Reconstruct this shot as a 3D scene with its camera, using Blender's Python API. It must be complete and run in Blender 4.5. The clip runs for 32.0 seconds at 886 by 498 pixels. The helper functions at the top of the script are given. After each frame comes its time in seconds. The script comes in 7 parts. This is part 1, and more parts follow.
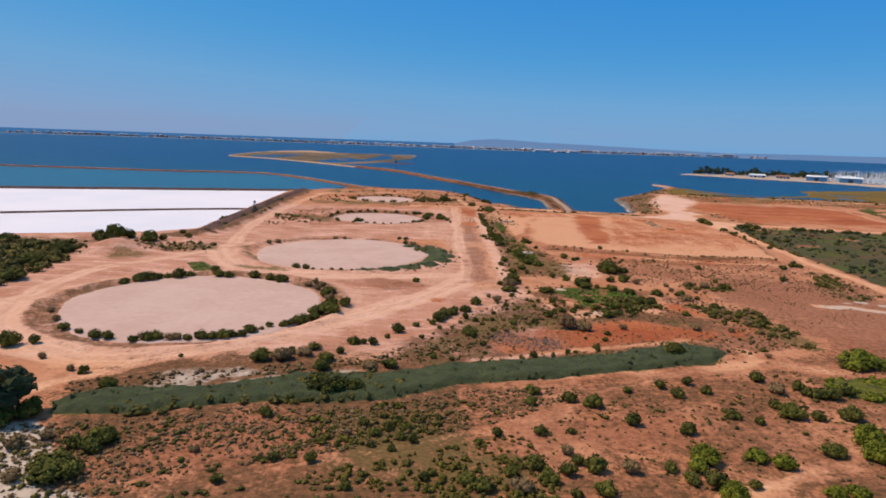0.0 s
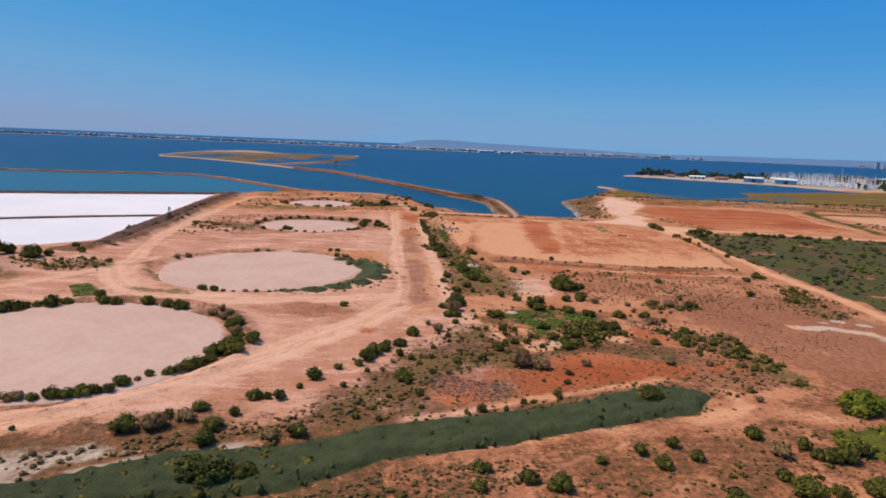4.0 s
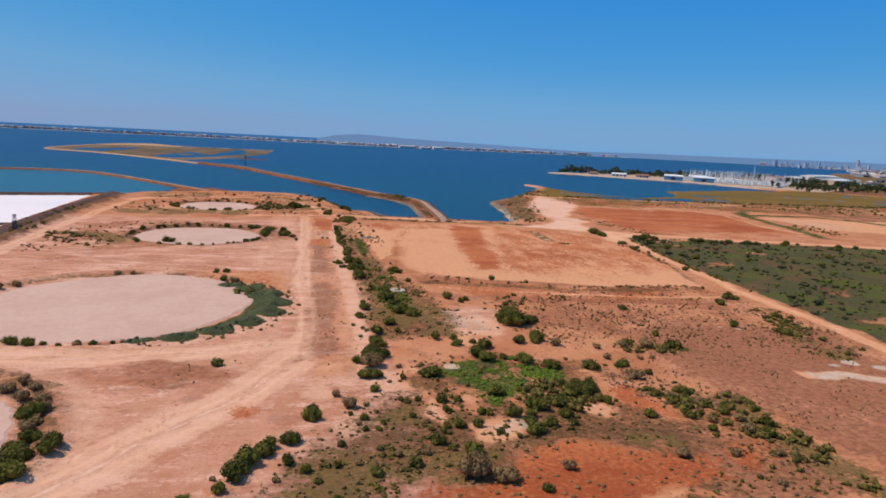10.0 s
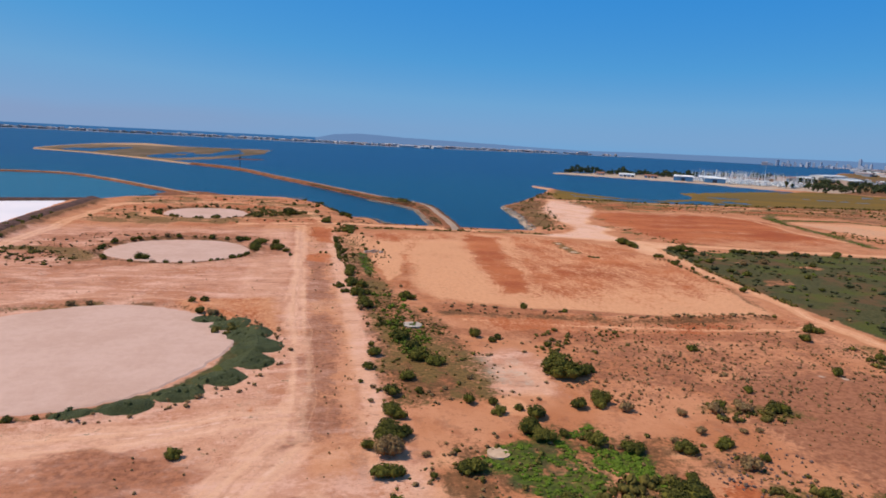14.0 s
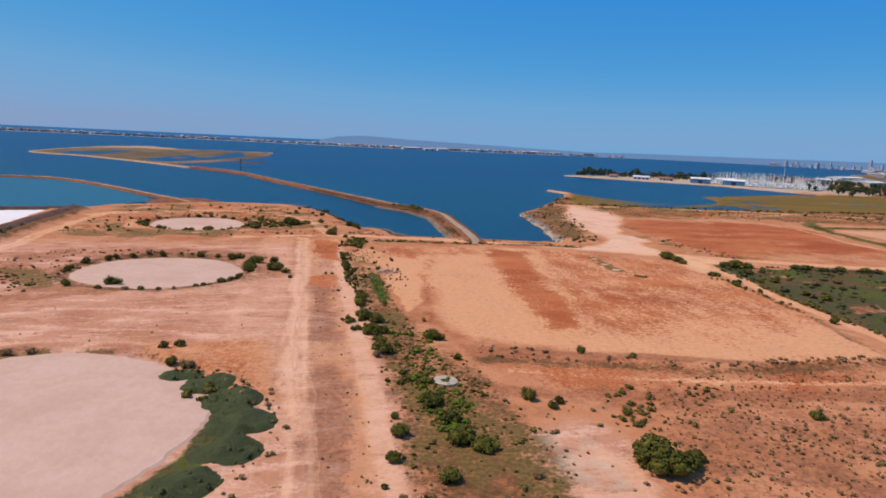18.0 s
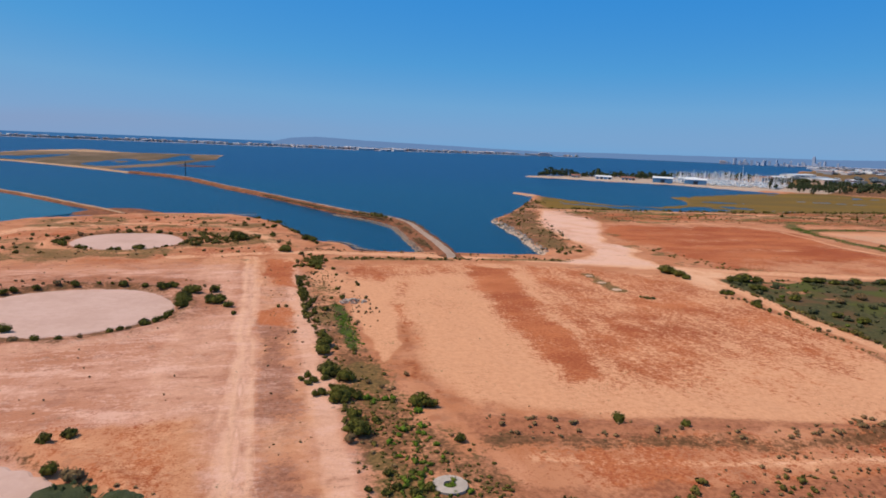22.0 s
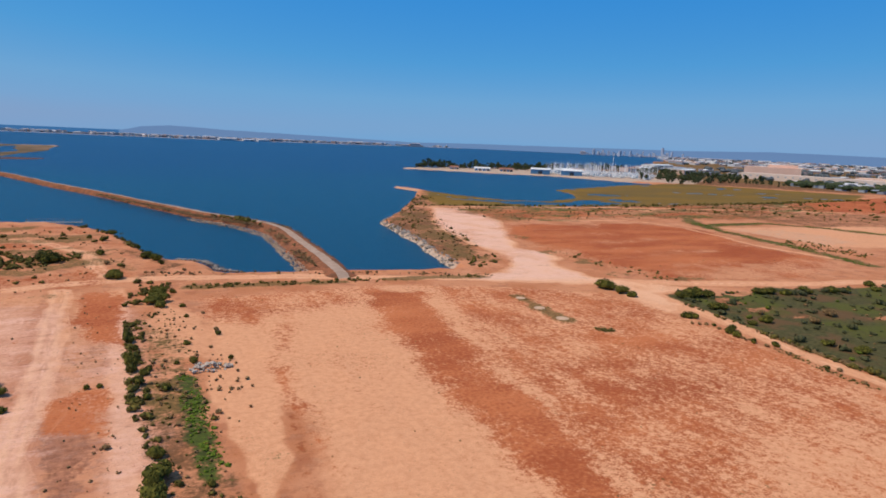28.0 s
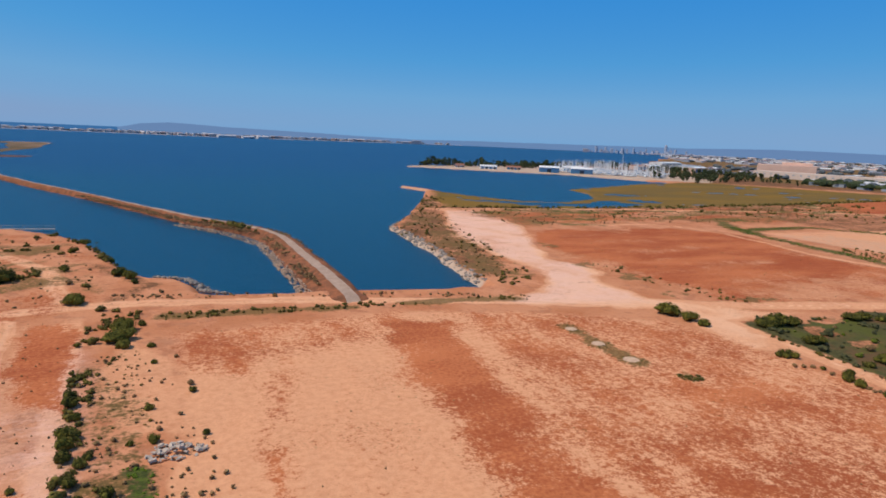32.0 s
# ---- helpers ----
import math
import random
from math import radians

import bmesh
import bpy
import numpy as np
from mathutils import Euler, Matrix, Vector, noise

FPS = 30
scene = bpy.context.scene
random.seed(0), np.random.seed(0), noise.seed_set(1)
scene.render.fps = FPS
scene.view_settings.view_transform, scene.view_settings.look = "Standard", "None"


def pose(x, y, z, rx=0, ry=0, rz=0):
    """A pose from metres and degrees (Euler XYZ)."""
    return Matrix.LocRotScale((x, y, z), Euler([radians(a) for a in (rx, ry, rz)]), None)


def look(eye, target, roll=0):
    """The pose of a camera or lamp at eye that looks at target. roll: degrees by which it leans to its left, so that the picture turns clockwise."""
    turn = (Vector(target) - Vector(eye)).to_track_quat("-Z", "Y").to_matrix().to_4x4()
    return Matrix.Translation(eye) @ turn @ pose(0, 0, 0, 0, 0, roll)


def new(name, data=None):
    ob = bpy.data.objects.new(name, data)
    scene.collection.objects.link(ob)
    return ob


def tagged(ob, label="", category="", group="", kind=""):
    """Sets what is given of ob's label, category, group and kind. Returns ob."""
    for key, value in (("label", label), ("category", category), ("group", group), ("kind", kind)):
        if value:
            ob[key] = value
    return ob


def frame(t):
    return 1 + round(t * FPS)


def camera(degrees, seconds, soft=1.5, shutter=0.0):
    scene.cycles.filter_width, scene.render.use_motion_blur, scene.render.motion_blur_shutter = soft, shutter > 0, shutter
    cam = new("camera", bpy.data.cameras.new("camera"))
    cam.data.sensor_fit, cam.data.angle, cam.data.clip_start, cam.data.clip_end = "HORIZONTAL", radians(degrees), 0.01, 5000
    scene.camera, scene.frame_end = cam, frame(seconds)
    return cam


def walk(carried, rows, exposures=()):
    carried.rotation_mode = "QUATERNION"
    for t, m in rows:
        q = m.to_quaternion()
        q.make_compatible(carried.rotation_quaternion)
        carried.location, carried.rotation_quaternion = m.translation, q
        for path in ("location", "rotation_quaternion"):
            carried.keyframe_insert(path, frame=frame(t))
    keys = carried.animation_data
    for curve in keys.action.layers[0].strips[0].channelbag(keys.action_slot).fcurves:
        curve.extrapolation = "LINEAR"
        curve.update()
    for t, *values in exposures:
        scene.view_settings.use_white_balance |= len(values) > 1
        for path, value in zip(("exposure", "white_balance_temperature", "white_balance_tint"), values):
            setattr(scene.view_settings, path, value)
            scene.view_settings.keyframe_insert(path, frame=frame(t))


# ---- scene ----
cam = camera(69.0, 32.0, 1.75)
ROWS = [
    (0.0, 0.00, -0.00, 45.00, -0.00, -9.59, -2.07),
    (0.5, 0.46, 3.28, 45.04, -0.99, -9.55, -2.13),
    (1.0, 0.90, 7.03, 45.10, -1.56, -9.53, -2.16),
    (1.5, 1.34, 10.47, 45.15, -1.69, -9.50, -2.17),
    (2.0, 1.83, 13.99, 45.17, -2.49, -9.44, -2.23),
    (2.5, 2.30, 17.54, 45.21, -3.55, -9.40, -2.30),
    (3.0, 2.70, 21.11, 45.18, -4.09, -9.35, -2.35),
    (3.5, 3.14, 24.80, 45.16, -4.22, -9.37, -2.35),
    (5.5, 5.09, 40.10, 45.04, -9.62, -9.25, -2.57),
    (6.0, 5.64, 43.84, 45.02, -11.12, -9.22, -2.62),
    (6.5, 6.15, 47.23, 45.00, -11.33, -9.24, -2.64),
    (7.0, 6.77, 51.05, 44.99, -11.23, -9.29, -2.65),
    (7.5, 7.38, 54.67, 44.99, -11.14, -9.33, -2.69),
    (8.0, 7.91, 58.39, 44.97, -11.05, -9.38, -2.75),
    (8.5, 8.38, 62.39, 44.96, -10.90, -9.44, -2.79),
    (9.0, 8.77, 66.67, 44.96, -11.49, -9.46, -2.89),
    (9.5, 8.95, 70.85, 45.00, -11.59, -9.47, -2.91),
    (10.0, 9.16, 75.79, 44.97, -11.82, -9.46, -2.94),
    (10.5, 9.34, 80.43, 44.95, -12.37, -9.44, -2.96),
    (11.0, 9.52, 85.08, 44.99, -12.24, -9.48, -2.97),
    (11.5, 9.71, 89.71, 44.99, -12.21, -9.49, -2.98),
    (12.0, 9.82, 94.31, 45.02, -12.14, -9.52, -2.99),
    (12.5, 9.97, 98.93, 45.07, -12.07, -9.54, -2.99),
    (13.0, 10.03, 103.54, 45.07, -12.01, -9.54, -2.97),
    (13.5, 10.10, 107.84, 45.09, -11.99, -9.56, -2.93),
    (14.0, 10.10, 112.65, 45.09, -11.97, -9.52, -2.91),
    (14.5, 10.10, 117.20, 45.05, -11.91, -9.51, -2.91),
    (16.5, 10.12, 135.68, 44.82, -11.80, -9.41, -2.80),
    (17.0, 10.25, 140.45, 44.77, -11.74, -9.36, -2.78),
    (17.5, 10.46, 145.21, 44.70, -11.72, -9.39, -2.75),
    (18.0, 10.68, 149.95, 44.71, -11.65, -9.37, -2.73),
    (18.5, 10.90, 154.85, 44.66, -11.60, -9.35, -2.69),
    (19.0, 11.10, 159.38, 44.72, -11.57, -9.36, -2.65),
    (19.5, 11.30, 164.00, 44.75, -12.39, -9.28, -2.59),
    (20.0, 11.51, 168.57, 44.81, -13.45, -9.24, -2.53),
    (20.5, 11.76, 173.14, 44.88, -13.35, -9.21, -2.47),
    (21.0, 11.99, 177.74, 44.96, -14.54, -9.18, -2.41),
    (21.5, 12.19, 182.39, 45.03, -15.53, -9.17, -2.36),
    (22.0, 12.44, 187.03, 45.10, -15.62, -9.17, -2.30),
    (22.5, 12.84, 191.62, 45.18, -15.49, -9.18, -2.28),
    (23.0, 13.40, 196.14, 45.24, -15.81, -9.20, -2.27),
    (23.5, 14.10, 200.62, 45.28, -17.06, -9.19, -2.27),
    (24.0, 14.86, 205.15, 45.30, -18.24, -9.18, -2.28),
    (24.5, 15.57, 209.83, 45.28, -19.57, -9.18, -2.28),
    (25.0, 16.26, 214.54, 45.24, -20.60, -9.21, -2.28),
    (25.5, 16.97, 219.15, 45.17, -21.38, -9.29, -2.31),
    (26.0, 17.76, 223.70, 45.07, -21.72, -9.33, -2.32),
    (26.5, 18.69, 228.21, 44.95, -25.82, -9.26, -2.42),
    (28.5, 22.82, 246.48, 44.33, -27.16, -9.53, -2.53),
    (29.0, 23.88, 250.96, 44.19, -27.21, -9.60, -2.51),
    (29.5, 24.98, 255.36, 44.08, -27.30, -9.69, -2.53),
    (30.0, 26.12, 259.70, 43.98, -27.21, -9.73, -2.54),
    (30.5, 27.29, 264.05, 43.83, -27.15, -9.74, -2.53),
    (31.0, 28.46, 268.34, 43.83, -27.12, -9.76, -2.54),
    (31.5, 29.71, 272.85, 43.77, -27.11, -9.76, -2.56),
    (32.0, 30.90, 277.08, 43.68, -27.11, -9.74, -2.55),
]
walk(cam, [(t, pose(x, y, z, 90 + pitch, roll, yaw)) for t, x, y, z, yaw, pitch, roll in ROWS])

# ---- world, sun ----
SUN_EL, SUN_ROT = radians(56), radians(-74)
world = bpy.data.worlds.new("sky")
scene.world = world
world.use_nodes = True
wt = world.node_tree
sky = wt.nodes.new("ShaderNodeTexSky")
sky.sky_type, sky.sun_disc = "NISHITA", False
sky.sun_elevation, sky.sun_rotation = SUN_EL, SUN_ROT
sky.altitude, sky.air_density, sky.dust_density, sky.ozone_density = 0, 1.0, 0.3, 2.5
# the sky texture's red channel picks hand-set colours, deep blue to pale horizon haze
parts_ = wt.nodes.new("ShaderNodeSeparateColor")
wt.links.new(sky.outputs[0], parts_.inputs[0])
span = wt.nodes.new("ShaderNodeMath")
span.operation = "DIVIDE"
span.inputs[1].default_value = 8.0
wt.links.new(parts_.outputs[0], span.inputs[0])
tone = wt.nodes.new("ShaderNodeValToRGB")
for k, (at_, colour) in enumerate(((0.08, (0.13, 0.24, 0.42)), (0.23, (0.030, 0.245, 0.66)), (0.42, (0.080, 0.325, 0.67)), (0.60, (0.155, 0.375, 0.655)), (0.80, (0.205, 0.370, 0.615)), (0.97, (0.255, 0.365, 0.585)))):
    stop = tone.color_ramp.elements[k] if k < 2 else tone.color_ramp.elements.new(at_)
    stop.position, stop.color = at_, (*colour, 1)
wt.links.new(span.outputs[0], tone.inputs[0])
# colours scaled by ten, which the background strength of 0.10 takes back
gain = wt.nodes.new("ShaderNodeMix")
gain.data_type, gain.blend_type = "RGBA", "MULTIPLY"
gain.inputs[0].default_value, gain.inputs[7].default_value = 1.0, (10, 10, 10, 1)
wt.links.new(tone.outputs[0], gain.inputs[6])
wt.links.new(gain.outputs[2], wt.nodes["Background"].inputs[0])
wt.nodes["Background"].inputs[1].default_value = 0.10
sun = new("sun", bpy.data.lights.new("sun", "SUN"))
sun.data.energy, sun.data.angle, sun.data.color = 3.75, radians(0.53), (1.0, 0.855, 0.675)
# the sun stands over the salt pans, to the left of the flight
sd_ = Vector((math.cos(SUN_EL) * math.sin(SUN_ROT), math.cos(SUN_EL) * math.cos(SUN_ROT), math.sin(SUN_EL)))
sun.matrix_world = look(sd_ * 100, (0, 0, 0))
scene.view_settings.exposure = 0.0


# ---- materials ----
class Tree:
    """Short hand for a node material."""

    def __init__(self, name, rough=0.9, spec=0.2):
        self.m = bpy.data.materials.new(name)
        self.m.use_nodes = True
        self.t = self.m.node_tree
        self.b = self.t.nodes["Principled BSDF"]
        self.b.inputs["Roughness"].default_value = rough
        self.b.inputs["Specular IOR Level"].default_value = spec
        self.co = self.t.nodes.new("ShaderNodeTexCoord").outputs["Object"]

    def node(self, kind):
        return self.t.nodes.new(kind)

    def put(self, value, socket):
        if isinstance(value, (int, float)):
            socket.default_value = value
        elif isinstance(value, tuple):
            socket.default_value = (*value, 1) if len(value) == 3 and socket.type == "RGBA" else value
        else:
            self.t.links.new(value, socket)

    def noise(self, scale, detail=4, rough=0.55, stretch=None, seed=0.0):
        n = self.node("ShaderNodeTexNoise")
        n.inputs["Scale"].default_value, n.inputs["Detail"].default_value, n.inputs["Roughness"].default_value = scale, detail, rough
        mp = self.node("ShaderNodeMapping")
        mp.inputs["Location"].default_value = (seed, seed * 1.7, seed * 0.3)
        if stretch:
            mp.inputs["Scale"].default_value = stretch[:3]
            mp.inputs["Rotation"].default_value = (0, 0, radians(stretch[3]))
        self.t.links.new(self.co, mp.inputs["Vector"])
        self.t.links.new(mp.outputs[0], n.inputs["Vector"])
        return n.outputs["Fac"]

    def math(self, op, a, b=0.0, clamp=False):
        n = self.node("ShaderNodeMath")
        n.operation, n.use_clamp = op, clamp
        self.put(a, n.inputs[0])
        self.put(b, n.inputs[1])
        return n.outputs[0]

    def step(self, v, lo, hi, a=0.0, b=1.0):
        n = self.node("ShaderNodeMapRange")
        n.interpolation_type = "SMOOTHSTEP"
        self.put(v, n.inputs[0])
        for i, q in enumerate((lo, hi, a, b)):
            n.inputs[1 + i].default_value = q
        return n.outputs[0]

    def mix(self, fac, a, b, blend="MIX"):
        n = self.node("ShaderNodeMix")
        n.data_type, n.blend_type = "RGBA", blend
        self.put(fac, n.inputs[0])
        self.put(a, n.inputs[6])
        self.put(b, n.inputs[7])
        return n.outputs[2]

    def attr(self, name):
        n = self.node("ShaderNodeAttribute")
        n.attribute_name = name
        s = self.node("ShaderNodeSeparateColor")
        self.t.links.new(n.outputs["Color"], s.inputs[0])
        return s.outputs[0], s.outputs[1], s.outputs[2], n.outputs["Alpha"]

    def random(self):
        return self.node("ShaderNodeObjectInfo").outputs["Random"]

    def island(self):
        return self.node("ShaderNodeNewGeometry").outputs["Random Per Island"]

    def colour(self, c):
        self.put(c, self.b.inputs["Base Color"])
        return self

    def bump(self, h, strength, dist):
        n = self.node("ShaderNodeBump")
        n.inputs["Strength"].default_value, n.inputs["Distance"].default_value = strength, dist
        self.t.links.new(h, n.inputs["Height"])
        self.t.links.new(n.outputs[0], self.b.inputs["Normal"])
        return self


def plain(name, a, b=None, scale=0.5, rough=0.8, spec=0.2, bump=0.0, metal=0.0):
    """Two tones of one surface, in coarse and fine noise."""
    q = Tree(name, rough, spec)
    b = b or tuple(v * 0.72 for v in a)
    n = q.math("ADD", q.math("MULTIPLY", q.noise(scale, 3), 0.6), q.math("MULTIPLY", q.noise(scale * 9, 4, seed=3), 0.4))
    q.colour(q.mix(q.step(n, 0.35, 0.65), a, b))
    q.b.inputs["Metallic"].default_value = metal
    if bump:
        q.bump(n, bump, 0.3 / scale)
    return q.m


def leafy(name, dark, mid, light, per="random"):
    """Foliage: tone varies from plant to plant and from clump to clump."""
    q = Tree(name, 0.8, 0.08)
    whole = q.random() if per == "random" else q.noise(0.12, 2)
    c = q.mix(q.step(whole, 0.15, 0.85), dark, mid)
    c = q.mix(q.math("MULTIPLY", q.step(q.island(), 0.35, 1.0), 0.75), c, light)
    c = q.mix(q.step(q.noise(3.0, 3, seed=5), 0.55, 0.8, 0.0, 0.55), c, dark)
    q.colour(c)
    return q.m


def ground_material():
    q = Tree("dry_ground", 0.95, 0.1)
    red, pale, scrub, grey = q.attr("soil")
    green, salt, marsh, purple = q.attr("cover")
    rust, pink, olive, reach = q.attr("wear")
    lush, crushed, twin, bare = q.attr("growth")
    n0, n1, n2, n3, n4 = q.noise(0.012, 3), q.noise(0.06, 4, seed=7), q.noise(0.3, 5, 0.6, seed=11), q.noise(1.3, 5, 0.65, seed=5), q.noise(6.0, 4, 0.7, seed=2)
    n5, n6 = q.noise(0.8, 6, 0.72, seed=21), q.noise(3.4, 4, 0.6, seed=31)
    along = q.noise(0.10, 7, 0.70, (1.0, 0.34, 1.0, 0), 4)
    across = q.noise(0.20, 6, 0.68, (0.34, 1.0, 1.0, 12), 17)

    def swing(*terms):
        out = 0.0
        for n, k in terms:
            out = q.math("ADD", q.math("MULTIPLY", q.math("SUBTRACT", n, 0.5), k), out)
        return out

    wob = swing((n2, 1.1), (n3, 0.9), (n1, 0.8))
    soft = swing((n2, 0.5), (n3, 0.35))

    def lay(c, mask, colour, w=wob, lo=0.3, hi=0.7, top=1.0):
        return q.mix(q.step(q.math("ADD", mask, w), lo, hi, 0.0, top), c, colour)

    tan = q.mix(q.step(n1, 0.36, 0.64), (0.58, 0.285, 0.172), (0.50, 0.215, 0.115))
    tan = q.mix(q.step(along, 0.48, 0.66, 0.0, 0.6), tan, (0.66, 0.345, 0.225))
    tan = q.mix(q.step(n5, 0.52, 0.68, 0.0, 0.38), tan, (0.36, 0.155, 0.088))
    patch = q.step(q.noise(0.17, 6, 0.66, seed=41), 0.53, 0.60, 0.0, 0.62)
    tan = q.mix(patch, tan, q.mix(q.step(n2, 0.4, 0.6), (0.38, 0.150, 0.085), (0.42, 0.215, 0.140)))
    c = lay(tan, purple, q.mix(q.step(n5, 0.4, 0.6), (0.39, 0.180, 0.115), (0.23, 0.102, 0.066)), swing((n2, 1.0), (n3, 1.1), (n5, 1.1), (across, 0.7), (n1, 1.3), (along, 0.8)), top=0.85)
    c = lay(c, red, q.mix(q.step(n5, 0.36, 0.62), (0.38, 0.108, 0.040), (0.24, 0.066, 0.028)), swing((n2, 1.2), (n3, 1.0), (n1, 0.8), (along, 0.9)), top=0.9)
    c = lay(c, pale, q.mix(q.step(n5, 0.36, 0.66), (0.74, 0.418, 0.266), (0.65, 0.342, 0.208)), soft)
    c = q.mix(q.step(q.math("ADD", pale, q.math("MULTIPLY", soft, 0.5)), 0.86, 1.05, 0.0, 0.75), c, (0.82, 0.53, 0.385))
    # pink, leached ground with whitish crusts and broken brown patches drawn out along the old wheel marks
    leached = q.step(q.math("ADD", pink, swing((n1, 0.5), (n2, 0.3))), 0.3, 0.7)
    c = q.mix(leached, c, q.mix(1.0, c, (1.01, 1.12, 1.38), "MULTIPLY"))
    c = q.mix(q.math("MULTIPLY", leached, q.step(swing((across, 1.0), (n3, 0.45), (n5, 0.35)), -0.03, 0.15, 0.0, 0.85)), c, (0.77, 0.50, 0.43))
    c = q.mix(q.math("MULTIPLY", leached, q.step(swing((across, 1.0), (n5, 0.55), (n1, 0.3)), -0.09, -0.24, 0.0, 0.75)), c, (0.36, 0.165, 0.112))
    # rust-red weathering, ragged and streaky
    rusty = swing((along, 1.5), (n1, 0.7), (n5, 1.6), (n6, 1.4), (n3, 0.8), (q.noise(0.55, 7, 0.75, (1.0, 0.5, 1.0, 12), 61), 1.2))
    c = lay(c, rust, q.mix(q.step(q.math("ADD", q.math("MULTIPLY", n3, 0.45), q.math("MULTIPLY", q.noise(0.05, 6, 0.7, (0.35, 1.0, 1.0, 8), 71), 0.55)), 0.40, 0.60), (0.54, 0.190, 0.085), (0.34, 0.086, 0.034)), rusty, 0.28, 0.76, 0.95)
    # ruts run beside one another along the tracks
    far = q.math("ADD", q.math("MULTIPLY", reach, 20.0), q.math("MULTIPLY", n1, 3.0))
    line = q.node("ShaderNodeTexNoise")
    line.noise_dimensions = "1D"
    line.inputs["Scale"].default_value, line.inputs["Detail"].default_value = 0.85, 3
    q.t.links.new(far, line.inputs["W"])
    near = q.step(reach, 0.15, 0.30, 1.0, 0.0)
    marks = q.math("ADD", line.outputs["Fac"], swing((n5, 0.35), (n2, 0.4)))
    c = q.mix(q.math("MULTIPLY", near, q.step(marks, 0.54, 0.70, 0.0, 0.38)), c, (0.45, 0.225, 0.140))
    c = q.mix(q.math("MULTIPLY", near, q.step(marks, 0.46, 0.30, 0.0, 0.30)), c, (0.82, 0.51, 0.36))
    c = q.mix(q.step(q.math("ADD", twin, swing((n2, 0.9), (n5, 0.5))), 0.40, 0.85, 0.0, 0.36), c, (0.84, 0.555, 0.41))
    c = lay(c, bare, q.mix(q.step(n5, 0.4, 0.6), (0.44, 0.190, 0.112), (0.27, 0.112, 0.068)), swing((n2, 0.9), (n3, 0.8), (n1, 0.9)), top=0.8)
    scrubby = q.mix(q.step(n5, 0.4, 0.6), (0.21, 0.108, 0.058), (0.095, 0.060, 0.030))
    c = lay(c, scrub, scrubby, swing((n2, 1.1), (n3, 1.2), (n1, 0.8), (n6, 0.5)), top=0.9)
    c = lay(c, olive, q.mix(q.step(n3, 0.4, 0.6), (0.225, 0.150, 0.062), (0.125, 0.098, 0.040)), swing((n2, 1.2), (n3, 1.3), (n1, 0.9)), top=0.85)
    c = lay(c, grey, q.mix(n3, (0.56, 0.47, 0.42), (0.42, 0.35, 0.31)), soft)
    bands = q.noise(0.035, 5, 0.65, (0.22, 1.0, 1.0, 0), 14)
    c = lay(c, marsh, q.mix(q.step(bands, 0.36, 0.62), (0.225, 0.145, 0.028), q.mix(n2, (0.120, 0.112, 0.028), (0.205, 0.128, 0.052))), soft)
    low = q.mix(q.step(n5, 0.38, 0.62), (0.105, 0.106, 0.048), (0.054, 0.060, 0.026))
    low = q.mix(q.step(q.noise(0.06, 5, 0.65, seed=51), 0.50, 0.60, 0.0, 0.85), low, q.mix(n3, (0.175, 0.100, 0.058), (0.110, 0.078, 0.040)))
    low = q.mix(q.step(q.noise(0.05, 5, 0.6, seed=57), 0.50, 0.60, 0.0, 0.85), low, q.mix(n3, (0.115, 0.135, 0.030), (0.065, 0.085, 0.022)))
    c = lay(c, green, low)
    c = q.mix(q.step(q.math("ADD", n6, q.math("MULTIPLY", q.math("SUBTRACT", n1, 0.5), 0.35)), 0.57, 0.72, 0.0, 0.30), c, (0.17, 0.085, 0.045))
    c = q.mix(q.step(n4, 0.5, 0.8, 0.0, 0.25), c, (0.16, 0.085, 0.048))
    c = q.mix(1.0, c, (0.975, 0.840, 0.700), "MULTIPLY")
    c = lay(c, crushed, q.mix(q.step(n5, 0.38, 0.62), (0.62, 0.475, 0.365), (0.49, 0.365, 0.275)), swing((n2, 0.8), (n3, 0.5)), top=0.9)
    c = lay(c, lush, q.mix(q.step(n5, 0.40, 0.60), (0.088, 0.118, 0.017), (0.048, 0.060, 0.015)), swing((n2, 1.3), (n3, 1.1), (n1, 0.8)), top=0.90)
    c = lay(c, salt, q.mix(q.step(n0, 0.4, 0.6), (0.82, 0.74, 0.75), (0.76, 0.70, 0.72)), q.math("MULTIPLY", soft, 0.2))
    q.colour(c)
    q.bump(q.math("ADD", q.math("MULTIPLY", n5, 0.9), q.math("MULTIPLY", n4, 0.25)), 0.28, 0.4)
    return q.m


def water_material(name, deep, shallow, rough):
    q = Tree(name, rough, 0.22)
    apart = q.node("ShaderNodeSeparateXYZ")
    q.t.links.new(q.co, apart.inputs[0])
    # more teal close by, bluer far out: tone set along y, with noise
    closeness = q.math("ADD", q.step(apart.outputs[1], 500, 1500, 0.45, -0.25), q.noise(0.004, 4, 0.55, (1.0, 2.2, 1.0, 20)))
    q.colour(q.mix(q.step(closeness, 0.35, 0.85), deep, shallow))
    waves = q.math("ADD", q.noise(0.35, 4, 0.6, (1.0, 2.0, 1.0, 35)), q.math("MULTIPLY", q.noise(2.2, 3, 0.6, seed=9), 0.35))
    q.bump(waves, 0.85, 0.6)
    return q.m


